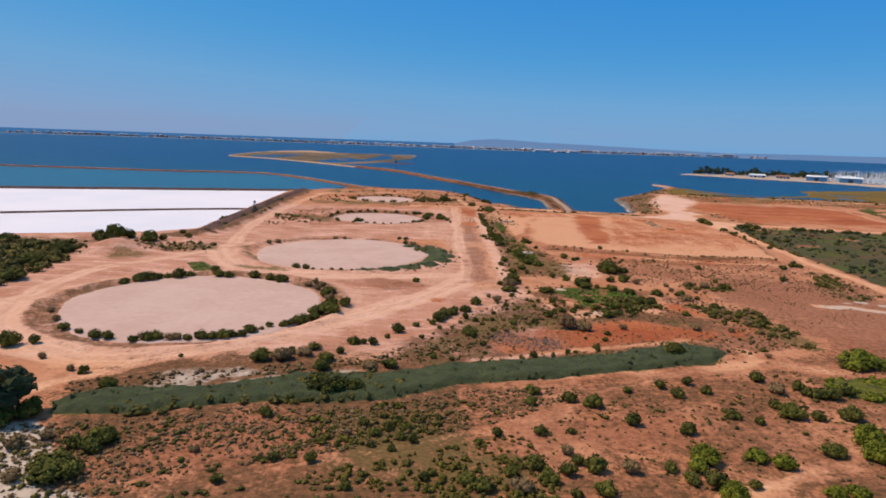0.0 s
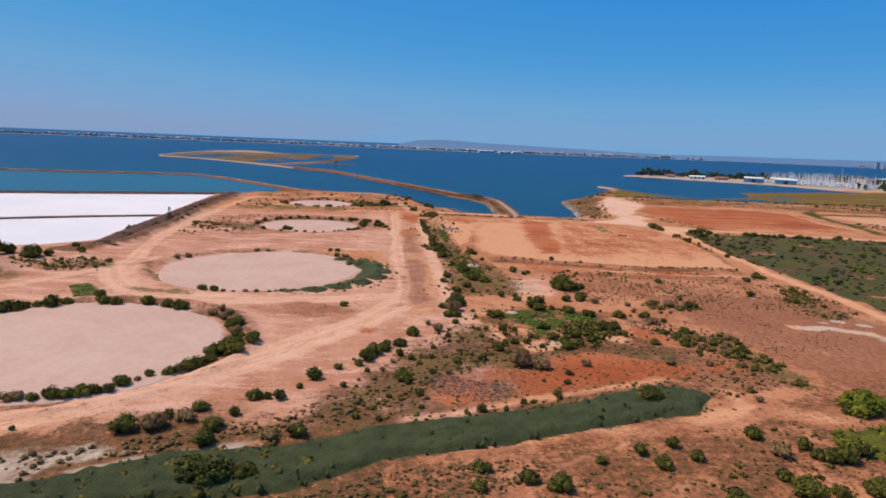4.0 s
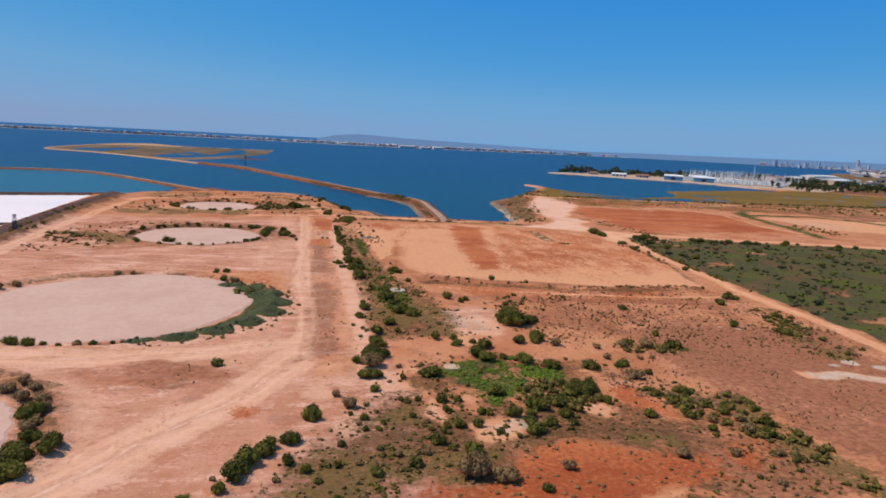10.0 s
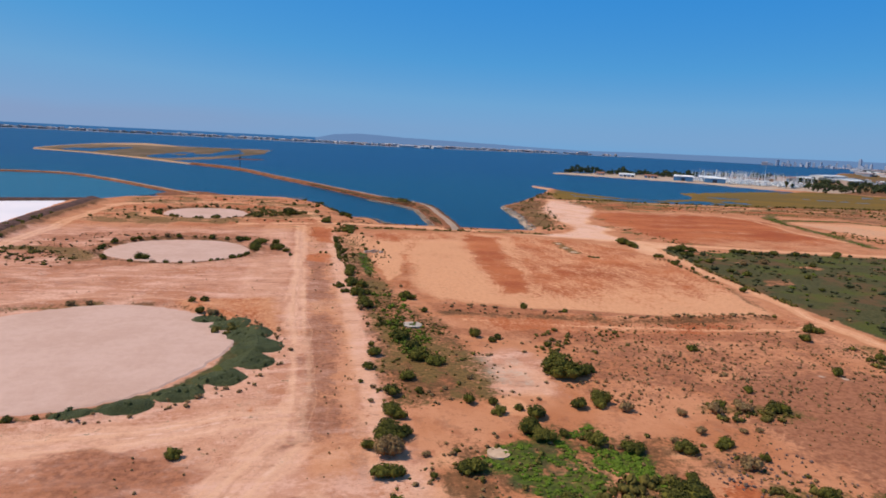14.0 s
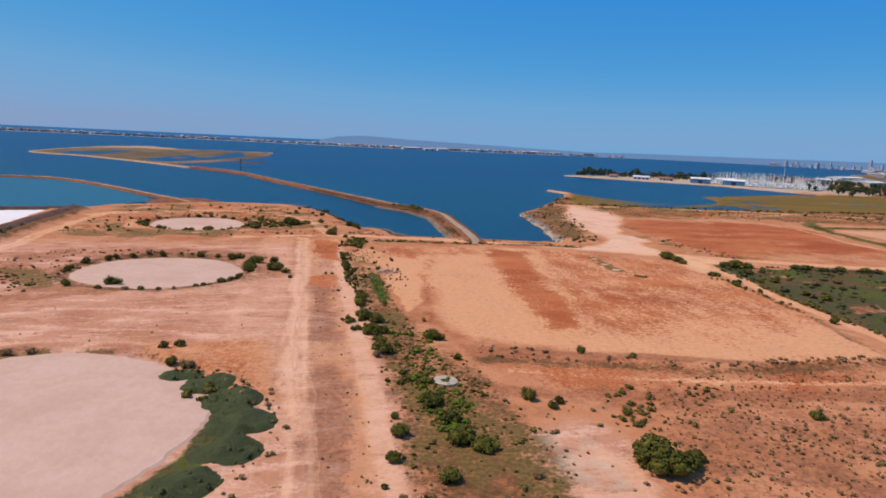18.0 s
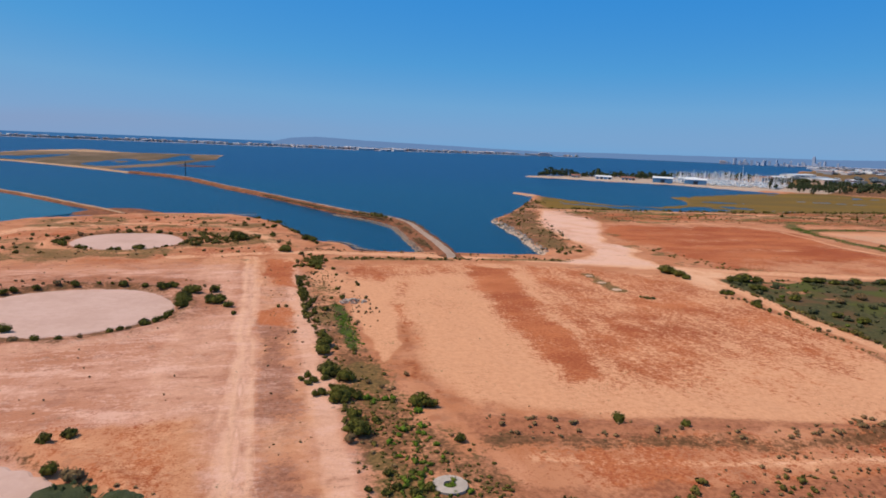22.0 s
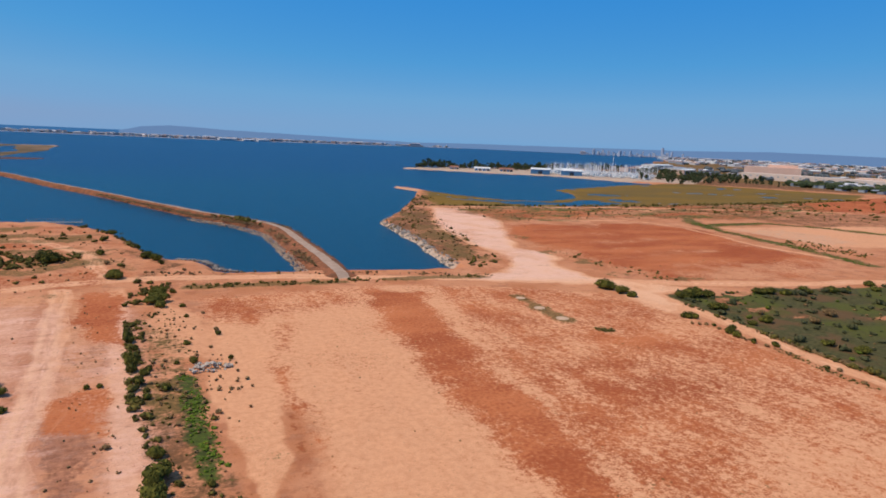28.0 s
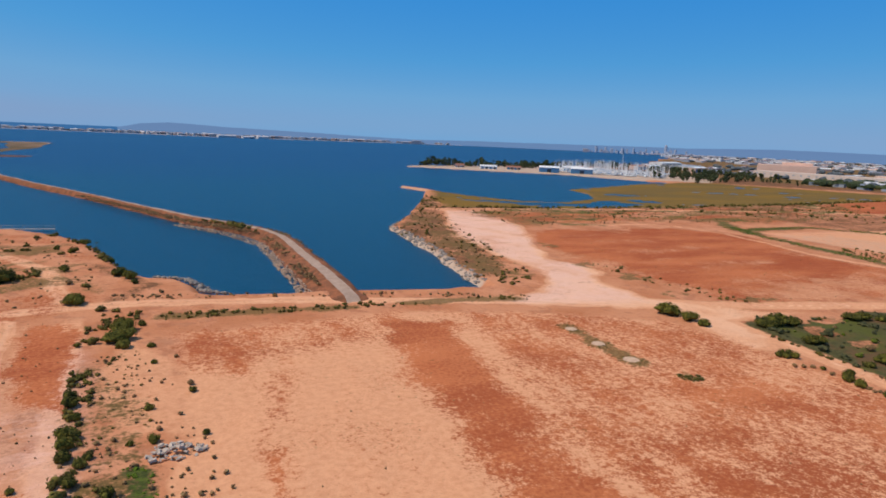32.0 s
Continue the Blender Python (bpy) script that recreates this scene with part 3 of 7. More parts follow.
        if half > 3 and half != 4.0:
            reach = np.minimum(reach, np.where(y < 560, d * 6 / (20 * (half + 2.5)), 9.0))
    
    along = ramp(np.minimum(y - 190, 440 - y), 6)
    pale = np.maximum(pale, 0.50 * along * ramp(np.minimum(x + 10 + 2 * w, 7 - x + w), 3))
    pale = np.maximum(pale, 0.74 * along * ramp(np.minimum(x - 19.5 + 0.8 * w, 25 - x + 0.8 * w), 1.5))
    pale = np.maximum(pale, 0.70 * ramp(inside(x, y, FIELD) + w, 4))
    pale = np.maximum(pale, ramp(inside(x, y, JUNCTION) + 1.2 * w + 9 * (value_noise(x / 14, y / 18, 281, 4) - 0.5), 2.0) * (0.82 + 0.36 * value_noise(x / 9, y / 12, 291, 3)))
    pale = np.maximum(pale, 0.6 * ramp(value_noise(x / 22, y / 9, 93, 3) - 0.58, 0.06) * ramp(inside(x, y, [(240, 560), (300, 560), (420, 540), (620, 600), (560, 640), (260, 630)]), 10))
    for px, py, r in PADS:
        d = np.hypot(x - px, y - py)
        pale = np.maximum(pale, 0.55 * ramp(r + 14 - d + 2 * w, 5) * ramp(d - r - 5, 3))
    red = np.maximum(0.0, ramp(inside(x, y, RED_CORE) + 3 * w, 6) * (2.4 * value_noise(x / 22, y / 11, 211, 5) - 0.75))
    pale = np.maximum(pale, 0.42 * ramp(inside(x, y, RED_FIELD) + 2 * w, 4))
    red = np.maximum(red, 0.42 * ramp(inside(x, y, RED_VEG) + 2 * w, 5))
    red = np.maximum(red, 0.75 * ramp(inside(x, y, [(560, 600), (622, 647), (721, 685), (810, 695), (900, 640), (574, 567)]) + w, 10))
    red = np.maximum(red, 0.45 * ramp(inside(x, y, [(40, 95), (70, 110), (90, 105), (60, 80)]) + 2 * w, 8))
    scrub = np.where(y < 362, 0.60, 0.40) * ramp(inside(x, y, SCRUB_DITCH) + 1.5 * w, 3)
    scrub = np.maximum(scrub, 0.64 * (0.45 + 0.9 * value_noise(x / 11, y / 11, 81, 3)) * ramp(inside(x, y, THICKET) + 2 * w, 6))
    scrub = np.maximum(scrub, 0.36 * ramp(inside(x, y, FOREST_FLOOR) + 2 * w, 6))
    scrub = np.maximum(scrub, 0.62 * ramp(2.6 - line_distance(x, y, [(47, 276), (95, 264), (140, 266), (152, 300)]) + w, 2))
    for px, py, r in PADS:
        d = np.hypot(x - px, y - py)
        belt = 1.4 if r == 33 and py > 200 else 4.2
        scrub = np.maximum(scrub, 0.58 * ramp(belt - np.abs(d - r - 2.8) + 1.3 * w, 2.0))
    scrub = np.maximum(scrub, 0.78 * ramp(inside(x, y, [(132, 450), (150, 560), (190, 626), (244, 722), (256, 716), (204, 620), (176, 520), (150, 452)]) + w, 6))
    scrub = np.maximum(scrub, 0.66 * ramp(9 - line_distance(x, y, [(215, 645), (300, 636), (400, 628), (560, 640), (760, 660)]) + 2 * w, 6))
    scrub = np.maximum(scrub, 0.5 * ramp(inside(x, y, [(400, 630), (900, 700), (2000, 900), (2000, 300), (460, 300), (420, 480)]), 20))
    scrub = np.maximum(scrub, 0.6 * ramp(inside(x, y, [(-2000, 60), (-2000, 262), (-200, 266), (-132, 262), (-128, 190), (-118, 150), (-118, 100), (-84, 60)]) + 2 * w, 6))
    scrub = np.maximum(scrub, 0.55 * ramp(3.0 - line_distance(x, y, [(26, 500), (40, 470), (30, 452)]) + w, 2))
    scrub = np.maximum(scrub, 0.85 * ramp(7.5 - line_distance(x, y, [(px - 4.5, py) for px, py in BANK]) + 0.8 * w, 2))
    scrub = np.maximum(scrub, 0.55 * ramp(inside(x, y, GREEN_FLAT) + w, 4))
    scrub = np.maximum(scrub, 0.75 * ramp(inside(x, y, [(730, 925), (694, 985), (655, 1076), (548, 1142), (470, 1200), (700, 1290), (1090, 1350), (3200, 3260), (5000, 4200), (5000, 300), (1200, 640), (900, 740)]), 15))
    purple = 0.86 * ramp(inside(x, y, [(86, 206), (94, 224), (124, 230), (150, 222), (140, 170), (128, 134), (96, 138), (92, 168), (84, 200)]) + 3 * w, 8)
    purple = np.maximum(purple, 0.62 * ramp(inside(x, y, [(6, 142), (22, 154), (40, 152), (34, 140), (16, 138)]) + w, 4))
    broken = ramp(value_noise(xw / 5, yw / 13, 191, 4) - 0.525, 0.07)
    purple = np.maximum(purple, 0.64 * along * broken * ramp(np.minimum(xw - 12.5 + 1.6 * w, 20.5 - xw + 1.6 * w), 2))
    grey = ramp(inside(x, y, [(-66, 92), (-57, 90), (-53, 84), (-50, 74), (-70, 70)]) + w, 2)
    grey = np.maximum(grey, 0.8 * ramp(inside(x, y, [(-40, 112), (-26, 117), (-12, 122), (-18, 117), (-34, 108)]) + w, 1.5))
    grey = np.maximum(grey, 0.45 * ramp(inside(x, y, [(45, 247), (54, 236), (59, 222), (48, 219), (43, 228)]) + w, 4))
    grey = np.maximum(grey, 0.7 * ramp(3.5 - line_distance(x, y, ROCKS) + 0.5 * w, 1.5))
    flat = inside(x, y, [(349, 511), (455, 502), (560, 470), (460, 400), (345, 440), (350, 480)])
    pale = np.maximum(pale, 0.85 * ramp(flat + 2 * w, 8))
    grey = np.maximum(grey, 0.42 * ramp(inside(x, y, [(349, 510), (387, 496), (398, 471), (380, 440), (346, 442), (342, 474)]) + 2 * w, 6))
    grey = np.maximum(grey, 0.5 * ramp(inside(x, y, [(250, 790), (258, 830), (276, 830), (288, 780), (270, 770)]) + w, 3))
    green = 1.05 * ramp(inside(x, y, GREEN_FLAT) + 1.2 * w, 2.0)
    for pts in ([(187, 378.5), (194, 376), (192, 368.5), (186, 367), (184, 371)], [(187, 366), (195, 362), (190, 358.5), (185, 361)], [(189, 354), (197, 352), (193, 349.5)], [(196, 382), (206, 378), (204, 375), (198, 377)],
                [(176, 316), (190, 318), (186, 309), (172, 308)], [(212, 345), (226, 341), (220, 336)], [(182, 262), (198, 266), (192, 254)], [(168, 226), (180, 232), (176, 218)]):
        green = green * (1 - 0.8 * ramp(inside(x, y, pts) + 1.2 * w, 1.5))
    green = np.maximum(green, ramp(inside(x, y, REEDS) + 0.6 * w, 1.5))
    green = np.maximum(green, ramp(inside(x, y, PAD_REEDS) + 0.3 * w, 1.2))
    green = np.maximum(green, 0.62 * ramp(inside(x, y, GREEN_PATCH) + w, 3) * ramp(value_noise(x / 5, y / 6, 201, 3) - 0.45, 0.1))
    green = np.maximum(green, 0.75 * ramp(inside(x, y, HEDGE) + w, 2))
    green = np.maximum(green, 0.6 * ramp(inside(x, y, [(-1000, 180), (-160, 258), (-133, 243), (-128, 182), (-150, 150)]) + 2 * w, 5))
    scrub = np.maximum(scrub, 0.34 * ramp(inside(x, y, [(225, 560), (300, 562), (420, 540), (640, 600), (640, 660), (220, 650)]) + 3 * w, 10))
    front = ramp(136 - y + 0.12 * x + 2 * w, 10) * ramp(x + 70 + 5 * w + 30 * (value_noise(x / 30, y / 30, 311, 3) - 0.5), 14)
    scrub = np.maximum(scrub, front * np.where(x > 4, 0.50, 0.74))
    purple = np.maximum(purple, front * np.where(x > 4, 0.36, 0.52))
    red = np.maximum(red, 0.40 * front)
    red = np.maximum(red, 0.40 * ramp(inside(x, y, [(36, 330), (46, 366), (52, 364), (46, 330), (44, 300), (40, 300)]) + w, 2))
    purple = np.maximum(purple, 0.16 * ramp(inside(x, y, [(-100, 270), (-60, 300), (0, 296), (8, 330), (4, 440), (-20, 520), (-95, 520)]) + 2 * w, 8))
    salt = ramp(inside(x, y, SALT) + 0.1 * w, 1.0)
    marsh = ramp(inside(x, y, MARSH) + 4 * w, 10)
    scrub = np.where(pale > 0.6, 0.3 * scrub, scrub)
    # rust-red weathering lies over the paler soil
    edge = [(41, 412), (43, 397), (44.5, 380), (46.5, 369), (48.5, 356), (48, 350), (44.5, 325), (43, 306), (44.5, 297)]
    red = np.maximum(red, 0.55 * ramp(1.3 - line_distance(x, y, edge) + 1.2 * w, 1.2))
    blotch = ramp(value_noise(x / 9, y / 14, 97, 4) - 0.50, 0.06)
    red = np.maximum(red, 0.46 * blotch * ramp(np.minimum(x - 10.5 + w, 21 - x + w), 2) * ramp(np.minimum(y - 325, 432 - y), 6))
    rusty = ramp(inside(x, y, RED_VEG) + 2 * w, 3)
    scrub = scrub * (1 - 0.75 * rusty)
    red = np.maximum(red, 0.40 * rusty * ramp(x - 30 + 2 * w, 8))
    # weathering: rust-red streaks, leached pink ground, thin olive grass
    field = ramp(inside(x, y, FIELD) + 1.5 * w, 3)
    rust = field * 0.96 * ramp(inside(x, y, DARK_BAND) + 2.0 * w, 4)
    east = ramp(x - np.interp(y, [290, 330, 370, 410], [78, 88, 95, 104]), 6)
    rust = np.maximum(rust, field * 0.56 * east * ramp(y - 284 - 0.22 * (x - 80) + 4 * w, 16))
    for pts in FIELD_PATCHES:
        rust = np.maximum(rust, field * 0.74 * ramp(inside(x, y, pts) + 3 * w, 8))
    rust = np.maximum(rust, field * 0.55 * ramp(inside(x, y, [(36, 430), (96, 424), (92, 404), (66, 398), (50, 392), (38, 400)]) + 2 * w, 5))
    rust = np.maximum(rust, 0.52 * field * ramp(2.0 - line_distance(x, y, [(60, 398), (56, 380), (50, 368), (47, 345), (48, 320)]) + 1.2 * w, 2.5))
    rust = np.maximum(rust, 0.42 * ramp(inside(x, y, [(-20, 296), (2, 292), (6, 255), (-8, 262), (-14, 276), (-30, 288)]) + 2 * w, 4))
    rust = np.maximum(rust, 0.50 * ramp(inside(x, y, [(47, 280), (95, 268), (140, 272), (150, 262), (96, 248), (56, 256)]) + 2 * w, 5))
    streaky = value_noise(x / 26, y / 12, 411, 5)
    rust = np.maximum(rust, (0.05 + 0.75 * streaky) * ramp(inside(x, y, RED_FIELD) + 2 * w, 4))
    rust = np.maximum(rust, (2.0 * streaky - 0.10) * ramp(inside(x, y, RED_CORE) + 3 * w, 6))
    shore_bank = ramp(inside(x, y, [(132, 450), (150, 560), (190, 626), (244, 722), (256, 716), (204, 620), (176, 520), (150, 452)]) + 1.5 * w, 6)
    rust = np.maximum(rust, 0.36 * shore_bank)
    north = ramp(inside(x, y, [(222, 556), (300, 560), (420, 540), (560, 560), (620, 640), (222, 648)]) + 3 * w, 10)
    rust = np.maximum(rust, 0.80 * north * ramp(value_noise(x / 40, y / 14, 121, 3) - 0.45, 0.08))
    mound = ramp(inside(x, y, [(532, 576), (560, 610), (609, 637), (728, 678), (842, 689), (900, 640), (700, 560), (589, 551)]) + w, 5)
    rust = np.maximum(rust, 0.9 * mound)
    scrub = scrub * (1 - 0.9 * mound) * (1 - 0.15 * shore_bank)
    pale = np.maximum(pale, 0.95 * ramp(4.5 - line_distance(x, y, [(532, 572), (556, 612), (606, 642), (726, 684), (842, 695)]), 2))
    pink = 0.85 * ramp(28 - x + 2 * w, 6) * ramp(y - 120, 20) * ramp(425 - y, 25)
    pink = np.maximum(pink, 0.62 * ramp(inside(x, y, JUNCTION) + w, 5) * ramp(y - 408, 12))
    pink = np.maximum(pink, 0.75 * ramp(inside(x, y, [(41, 243), (59, 247), (62, 226), (58, 216), (43, 219)]) + 2 * w, 4))
    rust = np.maximum(rust, 0.28 * front)
    pink = pink * (1 - ramp(inside(x, y, [(-22, 290), (2, 292), (6, 258), (-6, 262), (-14, 276)]) + w, 4))
    for pts in ([(66, 185), (73, 186), (73, 174), (73, 169), (69, 175), (64, 178)], [(75, 160), (81, 160), (81, 155), (75, 151), (72, 154)],
                [(40, 160), (49, 165), (64, 159), (71, 157), (70, 149), (55, 145), (34, 146)]):
        spot = ramp(inside(x, y, pts) + w, 2.5)
        rust, purple, scrub = np.maximum(rust, 0.92 * spot), purple * (1 - spot), scrub * (1 - 0.8 * spot)
    rust = np.maximum(rust, 0.8 * ramp(2.2 - np.hypot(x, y - 179) + w, 1.5))
    rust = np.maximum(rust, 0.9 * ramp(inside(x, y, [(12, 404), (14, 436), (21, 434), (23, 404), (20, 392)]) + 1.5 * w, 2.5))
    purple = np.maximum(purple, 0.85 * ramp(inside(x, y, [(-27, 204), (-17, 204), (-3, 200), (-13, 192), (-22, 195)]) + 1.5 * w, 3))
    for px, py, r in ((38, 181, 2.5), (54, 193, 2.0), (54, 184, 2.2), (49, 198, 1.8), (40, 168, 5.0), (66, 194, 3.0), (60, 174, 4.0), (52, 226, 8.0), (46, 214, 4.0), (27, 186, 5.0), (18, 172, 5.0), (12, 186, 4.0), (31, 196, 3.0)):
        pale = np.maximum(pale, 0.64 * ramp(r - np.hypot(x - px, (y - py) * 0.8) + 1.5 * w, 2.0))
    pale = np.maximum(pale, 0.72 * ramp(2.4 - line_distance(x, y, [(114, 187), (124, 187.5), (132, 183), (134.5, 172), (131, 159)]) + 1.2 * w, 1.2))
    # low brown undergrowth on the near side of the thicket and beside the reeds
    under = ramp(inside(x, y, [(-6, 138), (10, 168), (26, 182), (44, 174), (66, 170), (86, 160), (88, 146), (60, 134), (20, 127), (-20, 122)]) + 2 * w, 5)
    under = under * (1 - np.clip(rust - 0.45, 0, 0.5) * 1.6)
    tangle = value_noise(x / 7, y / 7, 221, 4)
    purple = np.maximum(purple, under * (0.80 + 0.5 * tangle))
    scrub = np.maximum(scrub, under * (0.32 + 0.75 * tangle))
    verge = ramp(inside(x, y, [(-66, 108), (-56, 113), (-40, 118), (-14, 128), (6, 144), (4, 134), (-20, 121), (-44, 110), (-60, 103)]) + 1.5 * w, 3)
    purple, scrub = np.maximum(purple, 0.6 * verge), np.maximum(scrub, 0.42 * verge)
    lane = ramp(np.minimum(x - 10.5 + w, 21.5 - x + w), 2) * along
    pink, pale = pink * (1 - 0.45 * lane), np.maximum(pale, 0.48 * lane)
    olive = 0.66 * under * ramp(value_noise(x / 9, y / 7, 231, 3) - 0.48, 0.1) * ramp(64 - x + 0.9 * (y - 150) + 3 * w, 6)
    scrub = scrub * (1 - 0.45 * under * ramp(x - 60 - 0.9 * (y - 150) + 3 * w, 6))
    olive = np.maximum(olive, 0.58 * shore_bank * ramp(value_noise(x / 12, y / 16, 131, 3) - 0.46, 0.1))
    olive = np.maximum(olive, 0.62 * north * ramp(value_noise(x / 26, y / 10, 141, 3) - 0.5, 0.08))
    olive = np.maximum(olive, np.where(y < 362, 0.68, 0.50) * ramp(inside(x, y, SCRUB_DITCH) + 1.5 * w, 3) * ramp(value_noise(x / 6, y / 14, 151, 3) - 0.46, 0.08))
    olive = np.maximum(olive, 0.62 * ramp(inside(x, y, OLIVE_PATCH) + 2 * w, 5))
    for pts in ([(41, 435), (66, 432.5), (86, 430)], [(100, 429), (114, 428), (132, 424)]):
        olive = np.maximum(olive, 0.95 * ramp(2.4 - line_distance(x, y, pts) + 1.2 * w, 1.5))
    verdant = np.zeros_like(x)
    for pts in ([(353, 535), (338, 500), (326, 446), (310, 399)], [(345, 521), (406, 522), (431, 495), (438, 469), (470, 420)], [(253, 558), (273, 554)], [(334, 612), (386, 609)], [(369, 552), (345, 521)]):
        olive = np.maximum(olive, 0.95 * ramp(5.0 - line_distance(x, y, pts) + 2.5 * w, 3))
        verdant = np.maximum(verdant, 0.62 * ramp(4.0 - line_distance(x, y, pts) + 2.5 * w, 3))
    green = np.maximum(green, 0.8 * ramp(1.8 - line_distance(x, y, [(32.5, 362), (32.5, 342), (32, 324)]) + w, 1.2))
    olive = np.maximum(olive, 0.72 * ramp(2.8 - line_distance(x, y, [(128, 397), (127, 384), (126.5, 371)]) + 1.3 * w, 1.5))
    olive = np.maximum(olive, 0.72 * ramp(2.4 - np.hypot(x - 130, y - 361) + w, 1.2))
    bald_brown = 0.62 * ramp(inside(x, y, [(-36, 200), (-20, 205), (-2, 200), (-3, 190), (-20, 190)]) + 2 * w, 3)
    for pts, half in (([(-78, 256), (-74, 244), (-66, 231), (-53, 220)], 2.0), ([(-76, 262), (-60, 280), (-40, 286)], 1.6), ([(-72, 220), (-63, 215), (-51, 212)], 1.5), ([(-90, 366), (-72, 362), (-62, 346)], 5.0),
                      ([(74, 182), (88, 176), (87, 160), (88, 144)], 3.5), ([(82, 210), (96, 206)], 3.0), ([(146, 240), (134, 214), (132, 198), (142, 204)], 3.0)):
        olive = np.maximum(olive, 0.70 * ramp(half - line_distance(x, y, pts) + 1.3 * w, 2))
    olive = np.maximum(olive, 0.68 * ramp(inside(x, y, [(-113, 254), (-90, 260), (-86, 246), (-106, 240)]) + 2 * w, 3))
    olive = np.maximum(olive, 0.55 * ramp(inside(x, y, [(-118, 236), (-104, 236), (-104, 226), (-116, 224)]) + 2 * w, 3))
    inland = ramp(inside(x, y, [(940, 700), (900, 1000), (930, 1320), (1090, 1350), (1600, 1850), (3200, 3250), (5000, 4200), (5000, 300), (1200, 500)]), 20)
    olive = np.maximum(olive, 0.75 * inland)
    plateau = ramp(inside(x, y, [(-95, 430), (8, 430), (28, 455), (30, 500), (14, 560), (-30, 585), (-95, 560)]) + 2 * w, 6)
    ragged = value_noise(x / 15, y / 12, 271, 4)
    olive = np.maximum(olive, 0.66 * plateau * ramp(ragged - 0.55, 0.06))
    rust = np.maximum(rust, 0.50 * plateau * ramp(0.45 - ragged, 0.08))
    for px, py, r in ((196, 500, 5), (188, 462, 5), (190, 436, 5), (186, 414, 4), (200, 402, 5), (150, 452, 6), (156, 470, 5)):
        olive = np.maximum(olive, 0.75 * ramp(r - np.hypot((x - px) * 0.7, y - py) + 4 * w, 2.5) * ramp(value_noise(x / 3, y / 3, 321, 3) - 0.47, 0.08))
    far_edge = ramp(inside(x, y, [(440, 1195), (536, 1117), (634, 1052), (670, 950), (760, 900), (900, 1000), (900, 1300), (448, 1230)]) + 5, 6)
    grey = np.maximum(grey, 0.8 * far_edge * ramp(y - 0, 1))
    # lush low growth, white crushed rock, the paired wheel marks of the tracks, and the bare red-brown soil in front
    lush = np.maximum(verdant, 0.58 * north * ramp(value_noise(x / 30, y / 9, 421, 3) - 0.56, 0.05))
    for pts in LUSH:
        lush = np.maximum(lush, 0.90 * ramp(inside(x, y, pts) + 1.2 * w, 1.5) * ramp(value_noise(x / 3.2, y / 4, 371, 3) - 0.40, 0.10))
    for pts in CLEARINGS:
        bald = ramp(inside(x, y, pts) + 0.9 * w, 1.2)
        pale, pink = np.maximum(pale, 0.62 * bald), np.maximum(pink, 0.5 * bald)
        scrub, olive, purple, lush = (v * (1 - 0.9 * bald) for v in (scrub, olive, purple, lush))
    lush = np.maximum(lush, 0.70 * ramp(1.6 - line_distance(x, y, [(32.5, 362), (33, 342), (32, 324)]) + w, 1.2))
    lush = np.maximum(lush, 0.85 * ramp(inside(x, y, [(-86, 219), (-82, 223), (-76, 213), (-75, 206), (-79, 204), (-83, 212)]) + 0.8 * w, 1.2))
    crushed = ramp(inside(x, y, [(-69, 93), (-62, 94.5), (-56, 91), (-53.5, 86), (-53.5, 81), (-48, 75.5), (-42, 72), (-54, 66), (-74, 80)]) + 1.6 * w, 1.5)
    crushed = np.maximum(crushed, 0.55 * ramp(inside(x, y, [(-53, 107), (-50, 116), (-38, 120), (-29, 117.5), (-35, 113), (-46, 106.5)]) + 1.6 * w, 2))
    crushed = np.maximum(crushed, 0.45 * ramp(inside(x, y, [(36, 168), (45, 166), (52, 170), (46, 174), (38, 173)]) + 1.5 * w, 2))
    crushed = np.maximum(crushed, 0.36 * ramp(inside(x, y, [(45, 246), (56, 240), (61, 226), (54, 218), (46, 222)]) + 2 * w, 4))
    crushed = np.maximum(crushed, 0.62 * ramp(2.4 - line_distance(x, y, [(116, 187), (124, 187), (131.5, 182.5), (133.5, 172), (131, 161)]) + 1.2 * w, 1.2))
    for px, py in ((126, 193), (131, 194), (136, 190), (118, 223), (122, 221)):
        crushed = np.maximum(crushed, 0.75 * ramp(1.6 - np.hypot(x - px, y - py) + 1.2 * w, 1.0))
    twin = np.zeros_like(x)
    for pts, half in ROADS[:7]:
        d = line_distance(xw * 0.5 + x * 0.5, yw * 0.5 + y * 0.5, rounded(pts))
        for off in (-0.35, 0.35):
            twin = np.maximum(twin, 0.9 * np.exp(-(((d - half * 0.38 - off * 0.4) / 0.62) ** 2)))
        twin = np.maximum(twin, 0.55 * np.exp(-(((d - half * 0.85) / 0.7) ** 2)))
    bare = ramp(inside(x, y, [(-42, 96), (-27, 101), (-14, 97), (-14, 87), (-21, 81), (-38, 77), (-48, 84)]) + 2 * w, 5)
    bare = np.maximum(bare, 0.8 * ramp(inside(x, y, [(10, 101), (45, 106), (42, 93), (35, 90), (20, 89), (8, 88)]) + 2 * w, 5))
    scrub, olive = scrub * (1 - 0.55 * bare), olive * (1 - 0.6 * bare)
    bare = np.maximum(bare, bald_brown)
    bare = np.maximum(bare, 0.62 * front * (0.45 + value_noise(x / 10, y / 8, 331, 3)))
    for pts in BROWN_BANDS:
        bare = np.maximum(bare, 0.75 * ramp(inside(x, y, pts) + 1.2 * w, 1.5) * (0.6 + 0.7 * value_noise(x / 8, y / 3, 341, 3)))
    for pts in STRIP_BROWN:
        purple = np.maximum(purple, 0.85 * ramp(inside(x, y, pts) + 1.6 * w, 2))
        pale = pale * (1 - 0.6 * ramp(inside(x, y, pts) + 1.6 * w, 2))
